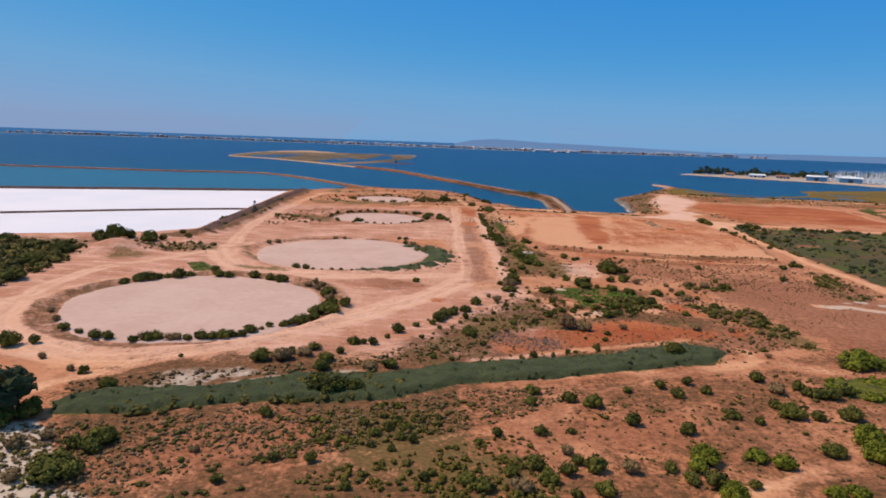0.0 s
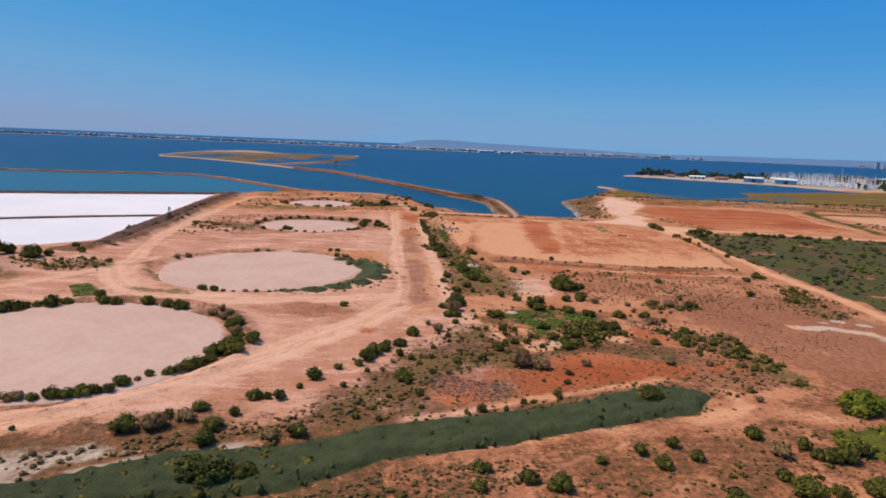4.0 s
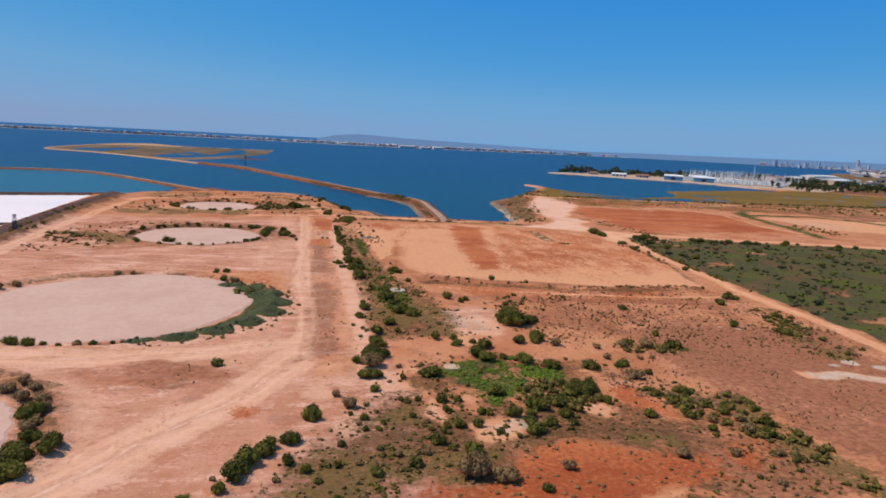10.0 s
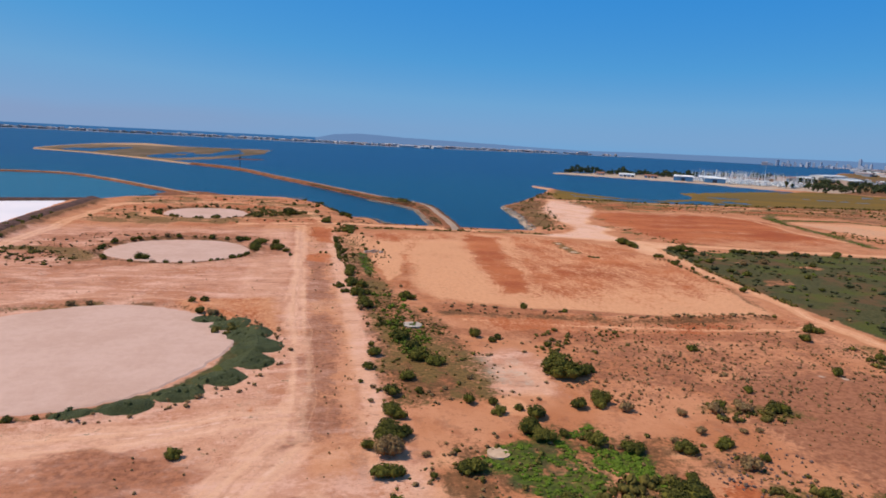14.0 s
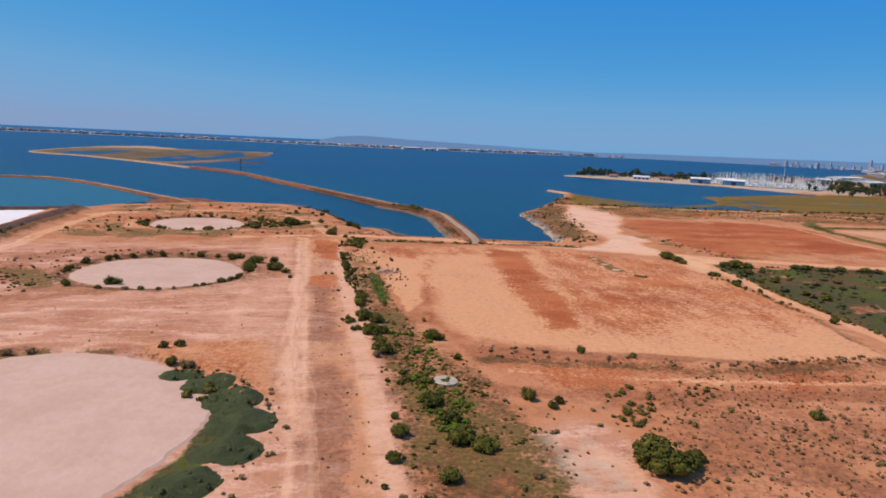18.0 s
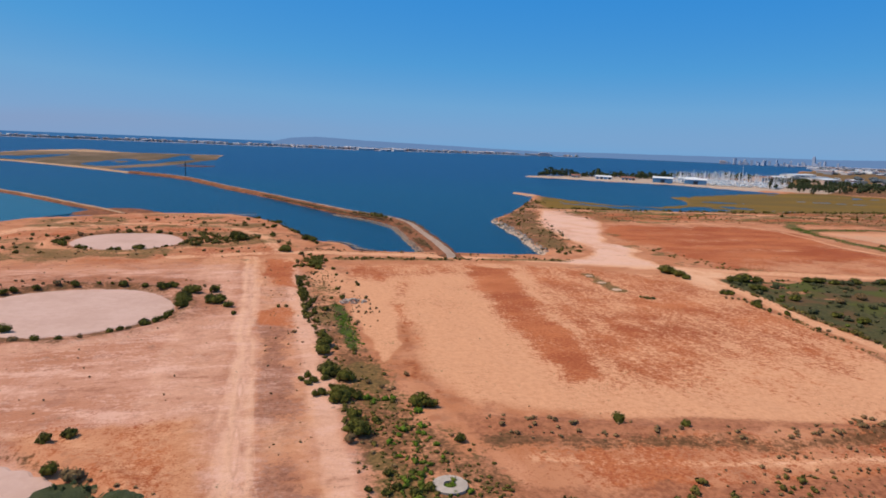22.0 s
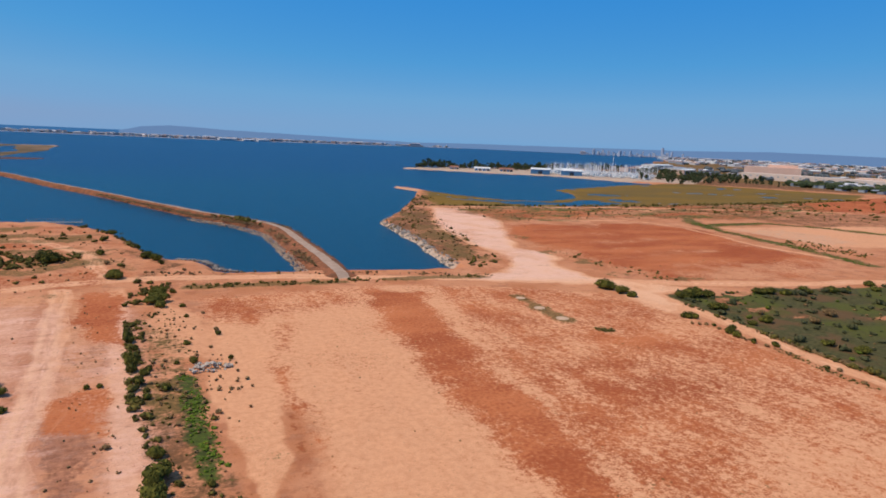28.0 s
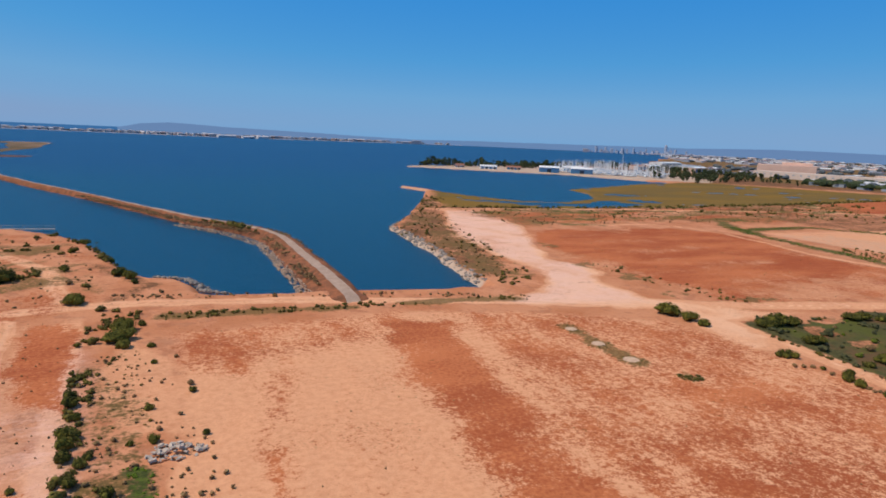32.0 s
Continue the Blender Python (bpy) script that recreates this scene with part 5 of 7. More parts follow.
SHRUBS_PLATEAU = [(21, 308, 0.8), (25, 310, 2.1), (25, 321, 1.8), (26, 326, 2.0), (-55, 343, 1.4), (-19, 346, 1.0), (-45, 348, 1.6), (-14, 348, 1.4), (-12, 351, 1.2), (-10, 357, 1.1), (29, 357, 1.1), (25, 361, 1.2), (4, 364, 1.5), (24, 368, 1.2), (1, 369, 2.6), (35, 370, 1.1), (42, 370, 0.7), (-8, 371, 2.7), (24, 372, 1.5), (-1, 372, 1.4), (25, 375, 1.4)]
SHRUBS_SHORE = [(35, 382, 0.8), (-7, 382, 2.5), (163, 386, 2.0), (24, 387, 1.3), (42, 387, 0.7), (-13, 389, 1.8), (163, 391, 2.4), (163, 398, 4.1), (31, 419, 3.5), (69, 446, 0.9), (22, 453, 2.7), (-34, 461, 3.0), (35, 479, 2.2), (3, 483, 4.5), (32, 484, 2.1), (22, 544, 2.6)]
_rng = random.Random(11)
for rows_, tones in ((SHRUBS_FRONT, (0.38, 0.57, 0.05)), (SHRUBS_TRAIL, (0.5, 0.42, 0.08)), (SHRUBS_STRIP, (0.7, 0.15, 0.15)), (SHRUBS_THICKET, (0.75, 0.2, 0.05)),
                     (SHRUBS_DITCH, (0.8, 0.15, 0.05)), (SHRUBS_PLATEAU, (0.85, 0.1, 0.05)), (SHRUBS_SHORE, (0.8, 0.15, 0.05))):
    for x, y, r in rows_:
        shrub(x, y, r, _rng, "lime" if (r > 2.4 and x > 60 and y < 140) or (r > 1.4 and x > 34 and y < 90) else "dark" if r > 2.4 else _rng.choices(["dark", "olive", "rust"], tones)[0])
MORE_DARK_A = [(5, 79, 1.4), (-48, 85, 1.8), (-51, 86, 1.2), (-4, 95, 1.0), (72, 114, 1.7), (74, 114, 2.0), (78, 116, 1.8), (-51, 124, 0.6), (-30, 129, 1.1), (-16, 137, 1.0), (-1, 155, 1.0), (49, 169, 1.1), (53, 169, 0.9), (34, 170, 1.2), (37, 170, 1.0), (46, 170, 1.5), (22, 172, 0.6), (53, 172, 1.5), (44, 173, 1.3), (40, 174, 0.7), (17, 176, 0.6), (33, 176, 0.9), (63, 177, 1.0), (60, 180, 1.1), (26, 181, 0.6), (60, 184, 1.4), (64, 187, 0.9), (79, 191, 0.9), (21, 193, 1.8), (26, 205, 1.3), (49, 209, 2.0), (26, 211, 1.3), (58, 212, 1.8)]
MORE_DARK_B = [(21, 227, 0.6), (142, 232, 1.2), (142, 267, 0.8), (41, 290, 1.2), (29, 296, 1.1), (155, 298, 1.4), (23, 299, 0.9), (28, 299, 1.0), (24, 306, 0.8), (26, 332, 1.4), (162, 349, 1.4), (24, 353, 0.9), (26, 354, 0.8), (161, 362, 1.7), (17, 362, 0.6), (19, 362, 0.6), (32, 370, 0.6), (24, 376, 1.4), (25, 382, 1.0), (24, 390, 1.2), (25, 399, 0.8), (37, 403, 0.6), (32, 414, 1.5), (24, 417, 0.8), (32, 425, 3.0), (32, 428, 2.1), (36, 472, 1.1), (18, 494, 1.6), (30, 510, 1.5), (19, 524, 1.6), (26, 556, 2.2)]
MORE_OLIVE_A = [(36, 82, 1.5), (-24, 84, 0.6), (-6, 88, 0.8), (-9, 89, 0.7), (-14, 89, 0.6), (-3, 91, 0.9), (-5, 92, 1.0), (-9, 93, 1.1), (-16, 93, 0.7), (-7, 95, 1.0), (-11, 96, 1.0), (-6, 98, 1.0), (-2, 98, 0.8), (1, 99, 0.7), (61, 109, 1.3), (70, 115, 1.4), (88, 132, 1.8), (87, 166, 1.2), (40, 167, 0.7), (31, 168, 0.7), (19, 170, 0.6), (21, 170, 0.6), (32, 170, 0.8), (75, 170, 1.2), (68, 171, 1.3), (19, 174, 0.8), (27, 174, 0.6), (76, 177, 1.2), (27, 180, 0.6), (80, 180, 1.3), (35, 185, 0.6), (28, 192, 0.6), (51, 202, 0.9)]
MORE_OLIVE_B = [(93, 207, 1.3), (47, 212, 1.0), (62, 212, 1.5), (43, 215, 1.0), (31, 221, 1.0), (53, 250, 1.0), (142, 254, 1.9), (25, 302, 0.6), (32, 322, 0.7), (26, 357, 0.7), (26, 366, 1.0), (27, 368, 0.8), (37, 413, 0.8), (36, 429, 1.1), (14, 531, 1.2), (39, 81, 2.0)]
MORE_RUST_A = [(-54, 77, 1.3), (-59, 85, 1.5), (-56, 88, 1.3), (-13, 93, 0.7), (-68, 115, 0.9), (-44, 116, 0.6), (-77, 121, 1.0), (78, 168, 1.0), (18, 172, 0.6), (29, 172, 0.6), (30, 175, 0.6), (88, 175, 0.9), (80, 175, 1.1), (58, 197, 0.6), (32, 198, 0.6), (28, 198, 0.7), (68, 198, 0.8), (82, 200, 0.8), (85, 200, 0.6), (82, 208, 1.5), (66, 210, 1.5), (22, 218, 0.6), (36, 222, 0.6), (23, 224, 0.6), (124, 225, 1.1), (42, 227, 0.8), (66, 248, 0.9), (34, 300, 0.6), (32, 303, 0.6), (40, 306, 0.6), (20, 337, 0.7), (36, 344, 0.6), (42, 390, 0.7)]
MORE_RUST_B = [(41, 405, 0.6), (42, 459, 0.7), (20, 476, 1.1)]
for tone_, rows_ in (("dark", MORE_DARK_A), ("dark", MORE_DARK_B), ("olive", MORE_OLIVE_A), ("olive", MORE_OLIVE_B), ("rust", MORE_RUST_A), ("rust", MORE_RUST_B)):
    for x, y, r in rows_:
        shrub(x, y, r, _rng, tone_)
LATE_DARK = [(25.3, 308.2, 2.0), (25.3, 324.1, 1.6), (24.6, 295.0, 1.1), (20.8, 304.0, 0.8), (21.7, 298.5, 0.9), (19.6, 306.5, 0.7), (27.1, 288.0, 1.5), (-15.0, 386.8, 2.1), (-8.2, 374.8, 2.8), (-7.7, 365.4, 2.2), (-1.1, 368.6, 1.3), (-0.6, 383.0, 1.5), (5.6, 356.3, 0.8), (-43.1, 347.5, 1.9), (25.8, 264.4, 0.7), (28.0, 263.4, 0.7), (-14.7, 277.4, 1.3)]
LATE_OLIVE = [(26.7, 299.4, 1.7), (30.4, 285.9, 0.9), (29.2, 268.1, 1.0), (29.6, 264.1, 0.8), (31.6, 261.9, 1.0), (33.9, 263.2, 0.9), (32.5, 267.9, 0.6), (-18.1, 287.2, 1.3), (-15.1, 288.5, 1.2)]
LATE_RUST = [(25.3, 278.9, 1.0), (-11.4, 275.3, 1.4)]
for tone_, rows_ in (("dark", LATE_DARK), ("olive", LATE_OLIVE), ("rust", LATE_RUST)):
    for x, y, r in rows_:
        shrub(x, y, r, _rng, tone_)
RIM_DARK_A = [(-61.6, 136.6, 1.6), (-54.5, 136.3, 1.3), (-51.9, 137.5, 1.5), (-49.7, 137.6, 1.8), (-47.8, 138.6, 1.8), (-46.0, 139.6, 1.4), (-43.9, 140.2, 1.4), (-42.9, 143.4, 1.7), (-39.6, 148.0, 0.9), (-36.5, 149.0, 1.3), (-35.1, 150.2, 1.2), (-33.8, 152.0, 1.5), (-32.4, 154.0, 1.8), (-30.8, 156.5, 1.4), (-27.8, 160.5, 2.6), (-30.3, 162.2, 1.2), (-24.6, 166.6, 1.4), (-28.3, 172.3, 1.2), (-31.9, 180.0, 2.1), (-92.7, 186.7, 1.8), (-90.2, 190.2, 2.4), (-87.5, 192.0, 2.2), (-86.0, 194.5, 1.4), (-83.9, 195.9, 1.2), (-80.9, 196.6, 2.3), (-78.3, 199.4, 1.9), (-72.1, 204.3, 1.7), (-69.5, 200.2, 2.0), (-66.1, 199.7, 1.6), (-58.3, 200.5, 2.2), (-52.7, 198.1, 1.6), (-48.8, 196.4, 2.3), (-48.3, 215.3, 1.7)]
RIM_DARK_B = [(-45.0, 214.7, 1.4), (-39.7, 215.3, 0.8), (-33.2, 215.5, 0.9), (-84.1, 140.8, 1.4), (-79.4, 138.3, 1.1), (-74.4, 135.5, 1.8), (-71.4, 135.0, 1.4), (-65.4, 134.1, 1.1), (-62.7, 135.2, 1.4)]
RIM_RUST_A = [(-63.9, 135.6, 1.4), (-57.6, 136.2, 1.7), (-40.9, 145.6, 0.9), (-35.7, 187.5, 1.6), (-39.3, 191.3, 1.7), (-36.5, 215.6, 0.8), (-89.8, 147.5, 1.1), (-95.3, 154.5, 1.2)]
RIM_DARK_C = [(-52.3, 199.5, 1.4), (-50.2, 198.8, 1.4), (-48, 197.7, 1.2), (-29.2, 172.3, 1.4), (-29.6, 168.9, 1.7), (-29.7, 165.8, 1.9), (-27.4, 165.5, 1.5), (-30.1, 164.1, 1.7), (-31.3, 162.4, 1.5), (-31.3, 160.2, 1.6), (-24.3, 168.8, 1.3), (-48.5, 216.8, 1.0), (-45.9, 216.6, 0.8), (-43.1, 216.8, 0.7), (-36.4, 216.6, 0.8), (-29.7, 216.4, 0.7)]
RIM_RUST_B = [(-37.5, 193.5, 1.2), (-34.7, 190.2, 1.3), (-32, 185.6, 1.5), (-30.4, 181.6, 1.5), (-30.2, 178.1, 1.3), (-30.6, 175.8, 1.3), (-25.6, 170.5, 1.1), (-33.1, 216.2, 0.6), (-27.8, 217, 0.8), (-70.9, 265.5, 1.4), (-68, 268.8, 1.2), (-46.6, 285.4, 1.2), (-42.5, 286, 0.9)]
for tone_, rows_ in (("dark", RIM_DARK_C), ("rust", RIM_RUST_B), ("dark", RIM_DARK_A), ("dark", RIM_DARK_B), ("rust", RIM_RUST_A)):
    for x, y, r in rows_:
        shrub(x, y, r, _rng, tone_, "dense shrub on the rim of a sand pad", "shrubs round the sand pads")
COPSE_DARK_A = [(10.7, 174.8, 1.6), (4.7, 166.2, 1.3), (7.1, 167.3, 1.4), (1.8, 161.7, 2.0), (0.5, 157.7, 1.5), (24.0, 204.6, 2.7), (14.1, 159.4, 0.6), (11.5, 155.6, 0.7), (7.5, 148.8, 1.2), (8.6, 144.9, 1.2), (13.7, 150.7, 0.8), (5.1, 137.8, 0.6), (32.6, 192.8, 1.4), (38.8, 174.6, 0.8), (42.5, 165.2, 0.6), (45.2, 166.1, 1.3), (47.0, 172.7, 1.2), (35.2, 146.1, 0.5), (-3.3, 143.1, 0.7), (74.4, 195.1, 1.0), (62.9, 185.3, 1.2), (62.2, 178.2, 0.9), (76.0, 164.7, 1.0), (84.3, 162.0, 1.4), (74.6, 141.1, 0.8)]
COPSE_OLIVE_A = [(14.9, 165.3, 0.8), (19.3, 156.9, 1.3), (7.5, 161.2, 1.1), (9.8, 158.6, 0.9), (10.5, 139.2, 1.0), (10.6, 133.5, 0.5), (18.3, 130.8, 0.5), (29.4, 164.8, 1.3), (31.2, 162.4, 0.8), (25.1, 158.3, 1.1), (29.0, 135.6, 0.8), (30.8, 135.8, 0.6), (36.0, 139.5, 0.9), (36.1, 137.7, 0.7), (39.5, 144.7, 0.8), (0.9, 150.9, 0.6), (-0.4, 129.1, 0.8), (3.4, 128.3, 0.7), (62.7, 214.1, 2.1), (41.2, 149.9, 0.9), (82.3, 171.1, 1.4), (74.3, 180.1, 1.0)]
COPSE_RUST_A = [(17.1, 159.8, 0.8), (16.9, 150.4, 1.0), (11.8, 137.5, 0.6), (22.9, 161.5, 0.8), (27.1, 161.5, 0.6), (-2.1, 158.0, 0.5), (-0.6, 146.3, 0.5), (6.0, 156.7, 0.7), (3.8, 151.6, 0.7), (2.3, 146.9, 0.8), (7.9, 139.5, 0.6), (4.0, 134.6, 0.6), (-0.6, 135.1, 0.7), (88.0, 208.2, 1.8), (81.9, 163.6, 1.3), (88.8, 175.7, 1.0), (75.1, 147.3, 0.7), (73.7, 136.6, 0.8), (65.5, 156.9, 1.5), (46.4, 154.9, 1.0), (83.4, 167.9, 1.3), (81.3, 155.6, 1.0), (74.1, 156.2, 0.9), (74.2, 200.2, 0.9), (75.1, 207.3, 1.0)]
for tone_, rows_ in (("dark", COPSE_DARK_A), ("olive", COPSE_OLIVE_A), ("rust", COPSE_RUST_A)):
    for x, y, r in rows_:
        shrub(x, y, r, _rng, tone_)
for x, y, r in ((32.5, 154.4, 2.2), (36.4, 152.9, 2.0)):
    shrub(x, y, r, _rng, "rust", "tall feathery grey-green bush above red ground", "shrubs on the flats", True)
# belts of shrubs round the rims of the pads
for px, py, r, a0, a1, n, lo, hi in (                                     (-35, 366, 28, 60, 200, 14, 0.6, 1.4), (-35, 366, 26, -110, 10, 12, 0.5, 1.2), (-41.5, 482, 25, 0, 360, 22, 0.8, 1.9)):
    for k in range(n):
        a = radians(a0 + (a1 - a0) * (k + _rng.uniform(-0.4, 0.4)) / n)
        rr = r + _rng.uniform(-1.0, 1.8)
        shrub(px + rr * math.cos(a), py + rr * math.sin(a), _rng.uniform(lo, hi), _rng, _rng.choices(["dark", "olive", "rust"], [0.8, 0.08, 0.12])[0],
              "dark green shrub on the rim of a sand pad", "shrubs round the sand pads")


def template(seed, lumps, tufts, size):
    rng = random.Random(seed)
    v, f = crown_arrays(rng, shrub_lumps(rng, lumps), tufts, size)
    return np.array(v), np.array(f)


SMALL = [template(s, 2, 16, 0.24) for s in range(5)]
TINY = [template(20 + s, 0, 9, 0.34) for s in range(4)]


def spread(name, n, region, lo, hi, mat, label, seed, templates=SMALL, squash=1.0, keep=None, even=False, lift=None):
    """Many small plants in one mesh, strewn over an outline of the plan."""
    rng = np.random.RandomState(seed)
    xs_, ys_ = [p[0] for p in region], [p[1] for p in region]
    pts = np.zeros((0, 2))
    while len(pts) < n:
        q = np.stack([rng.uniform(min(xs_), max(xs_), 3 * n), rng.uniform(min(ys_), max(ys_), 3 * n)], 1)
        ok = inside(q[:, 0], q[:, 1], region) > 0
        if not even:
            ok &= value_noise(q[:, 0] / 7, q[:, 1] / 7, seed + 3, 3) > rng.uniform(0.25, 0.7, len(q))
        for road, half in ROADS if not even else ():
            ok &= line_distance(q[:, 0], q[:, 1], road) > half * 0.9
        for px, py, r in PADS if not even else ():
            ok &= np.hypot(q[:, 0] - px, q[:, 1] - py) > r + 0.5
        if keep:
            ok &= keep(q[:, 0], q[:, 1])
        pts = np.concatenate([pts, q[ok]])
    pts = pts[:n]
    z = height(pts[:, 0], pts[:, 1]) if lift is None else np.full(n, lift)
    vs, fs, k = [], [], 0
    size = lo + (hi - lo) * rng.uniform(0, 1, n) ** 2
    for (x, y), zz, s in zip(pts, z, size):
        v, f = templates[rng.randint(len(templates))]
        a = rng.uniform(0, 6.28)
        c, d = math.cos(a) * s, math.sin(a) * s
        vs.append(np.stack([x + c * v[:, 0] - d * v[:, 1], y + d * v[:, 0] + c * v[:, 1], zz - 0.04 + v[:, 2] * s * squash], 1))
        fs.append(f + k)
        k += len(v)
    v, f = np.concatenate(vs), np.concatenate(fs)
    me = bpy.data.meshes.new(name)
    me.vertices.add(len(v))
    me.vertices.foreach_set("co", v.ravel())
    me.loops.add(f.size)
    me.loops.foreach_set("vertex_index", f.ravel())
    me.polygons.add(len(f))
    me.polygons.foreach_set("loop_start", np.arange(0, f.size, 3))
    me.materials.append(mat)
    me.update(calc_edges=True)
    return tagged(new(name, me), label, "scrub", kind="stuff")


GREENER = leafy("fresh_green_leaves", (0.060, 0.082, 0.012), (0.105, 0.132, 0.016), (0.165, 0.185, 0.026), "noise")
YELLOW_MIX = leafy("yellow_olive_leaves", (0.060, 0.052, 0.012), (0.125, 0.098, 0.018), (0.205, 0.155, 0.028), "noise")
FRONT_RIGHT = [(8, 72), (60, 72), (100, 84), (125, 130), (60, 134), (34, 112), (14, 98), (-4, 86), (-12, 72)]
def off_heath(a, b):
    """True outside the open red heath."""
    return inside(a, b, RED_VEG) < -1


spread("scrub", 260, THICKET, 0.3, 0.8, BUSH_MIX, "patchy green and olive scrub", 1, keep=off_heath)
spread("dry_scrub", 620, THICKET, 0.25, 0.65, BUSH_DRY, "patchy brown dry scrub", 2, TINY, 0.75)
spread("scrub", 90, FOREST_FLOOR, 0.3, 0.7, BUSH_MIX, "sparse olive scrub beside the track", 3)
spread("scrub", 330, OLIVE_PATCH, 0.4, 1.05, YELLOW_MIX, "close-grown olive scrub beside the track", 212)
spread("dry_scrub", 1000, FOREST_FLOOR, 0.25, 0.75, BUSH_DRY, "low brown dry scrub beside the track", 4, TINY, 0.75)
spread("scrub", 210, FRONT_RIGHT, 0.3, 0.75, BUSH_MIX, "scattered olive scrub on sandy ground", 5)
spread("dry_scrub", 420, FRONT_RIGHT, 0.2, 0.6, BUSH_DRY, "scattered brown dry scrub on sandy ground", 6, TINY, 0.75)
spread("scrub", 90, SCRUB_DITCH, 0.3, 0.8, BUSH_MIX, "green scrub along the shallow ditch", 7)
spread("dry_scrub", 150, SCRUB_DITCH, 0.25, 0.8, BUSH_DRY, "brown dry scrub along the shallow ditch", 8, TINY, 0.75)
spread("green_scrub", 60, [(30, 300), (38, 300), (40, 240), (32, 230)], 0.4, 1.1, BUSH_GREEN, "bright green scrub in the ditch", 9)
for k, pts in enumerate(LUSH):
    spread("green_scrub", (420, 200, 120)[k], pts, 0.3, 0.85, BUSH_GREEN, "bright green low growth", 220 + k, TINY, 0.4, lambda a, b: value_noise(a / 3.2, b / 4, 371, 3) > 0.42, True)
spread("dry_tufts", 1500, [(60, 215), (76, 262), (146, 264), (150, 215), (120, 170), (92, 160), (80, 196)], 0.12, 0.36, BUSH_DRY, "small dry tufts on the brown flat", 11, TINY)
spread("dry_tufts", 220, FIELD, 0.1, 0.26, BUSH_DRY, "tiny dry tufts on the bare field", 12, TINY)
spread("dry_tufts", 110, RED_FIELD, 0.15, 0.4, BUSH_DRY, "tiny dry tufts on the red field", 13, TINY)
spread("scrub", 1500, GREEN_FLAT, 0.5, 1.7, SALTBUSH, "low dark green salt scrub", 14, squash=0.7)
spread("scrub", 300, GREEN_FLAT, 0.5, 2.2, SALTBUSH, "olive bushes standing in the salt scrub", 15, keep=lambda x, y: x < 330)
spread("scrub", 420, [(-400, 205), (-150, 256), (-130, 250), (-122, 182), (-112, 140), (-126, 100), (-300, 120)], 0.8, 2.6, BUSH_MIX, "dark green scrub beside the salt pan", 16)
spread("scrub", 90, [(132, 452), (150, 560), (190, 626), (244, 722), (258, 716), (204, 618), (172, 510), (152, 448)], 0.5, 1.6, BUSH_MIX, "scrub on the bank above the channel", 17)
spread("dry_scrub", 260, [(132, 452), (150, 560), (190, 626), (244, 722), (262, 716), (206, 618), (174, 508), (154, 446)], 0.4, 1.3, BUSH_DRY, "brown scrub on the bank above the channel", 18, TINY, 0.75)
spread("scrub", 420, [(212, 640), (300, 628), (400, 618), (560, 630), (760, 650), (760, 672), (560, 652), (400, 640), (300, 646), (215, 652)], 0.6, 2.2, BUSH_MIX, "dark scrub along the edge of the marsh", 19)
spread("scrub", 400, [(380, 600), (560, 620), (900, 660), (1100, 560), (900, 420), (520, 480), (470, 540)], 0.8, 2.4, BUSH_MIX, "scattered scrub on the far flats", 20)
HEDGE_TOP = Tree("thicket_leaves", 0.8, 0.1)
_n = HEDGE_TOP.math("ADD", HEDGE_TOP.math("MULTIPLY", HEDGE_TOP.noise(0.5, 4), 0.5), HEDGE_TOP.math("MULTIPLY", HEDGE_TOP.noise(2.6, 5, 0.7, seed=4), 0.5))
HEDGE_TOP.colour(HEDGE_TOP.mix(HEDGE_TOP.step(_n, 0.40, 0.62), (0.055, 0.052, 0.012), (0.150, 0.138, 0.020)))
spread("scrub", 230, HEDGE, 0.9, 1.7, LIME, "bright olive-green thicket", 21)
spread("scrub", 110, [(-110, 284), (-100, 290), (-101, 380), (-108, 460), (-112, 460), (-113, 330)], 0.5, 1.8, BUSH_MIX, "dark scrub on the bank of the salt pan", 22, lift=0.9)
spread("dry_scrub", 200, [(-86, 320), (-62, 336), (-58, 392), (-10, 398), (0, 380), (6, 396), (-30, 404), (-80, 400), (-98, 350)], 0.3, 1.0, BUSH_DRY, "brown scrub round a sand pad", 23, TINY, 0.75)
spread("scrub", 90, [(16, 566), (26, 545), (32, 519), (40, 488), (36, 484), (26, 515), (20, 540), (8, 566)], 0.6, 1.6, BUSH_MIX, "dark scrub on the edge of the bank", 24)
spread("dry_scrub", 170, [(28, 452), (60, 444), (86, 437), (132, 420), (140, 426), (90, 446), (60, 452), (30, 460)], 0.25, 0.9, BUSH_DRY, "dry scrub beside the track", 25, TINY, 0.75)
spread("scrub", 90, [(168, 377), (164, 341), (157, 295), (154, 262), (158, 262), (161, 295), (168, 341), (173, 377)], 0.5, 1.5, BUSH_MIX, "dark scrub along the track", 26)
spread("dry_scrub", 170, [(48, 276), (95, 264), (140, 266), (140, 272), (96, 270), (48, 284)], 0.3, 0.9, BUSH_DRY, "dry scrub along the low ridge", 27, TINY, 0.75)
spread("dry_tufts", 180, [(-20, 190), (22, 190), (22, 440), (14, 440), (12, 210), (-20, 205)], 0.15, 0.4, BUSH_DRY, "dry tufts beside the long track", 28, TINY)
spread("dry_tufts", 220, [(-100, 270), (0, 290), (5, 330), (-5, 440), (-90, 440)], 0.12, 0.35, BUSH_DRY, "dry tufts between the sand pads", 29, TINY)


spread("dead_brush", 700, LAVENDER, 0.18, 0.45, DEAD, "greyish brown dead brush", 31, TINY, 0.45)
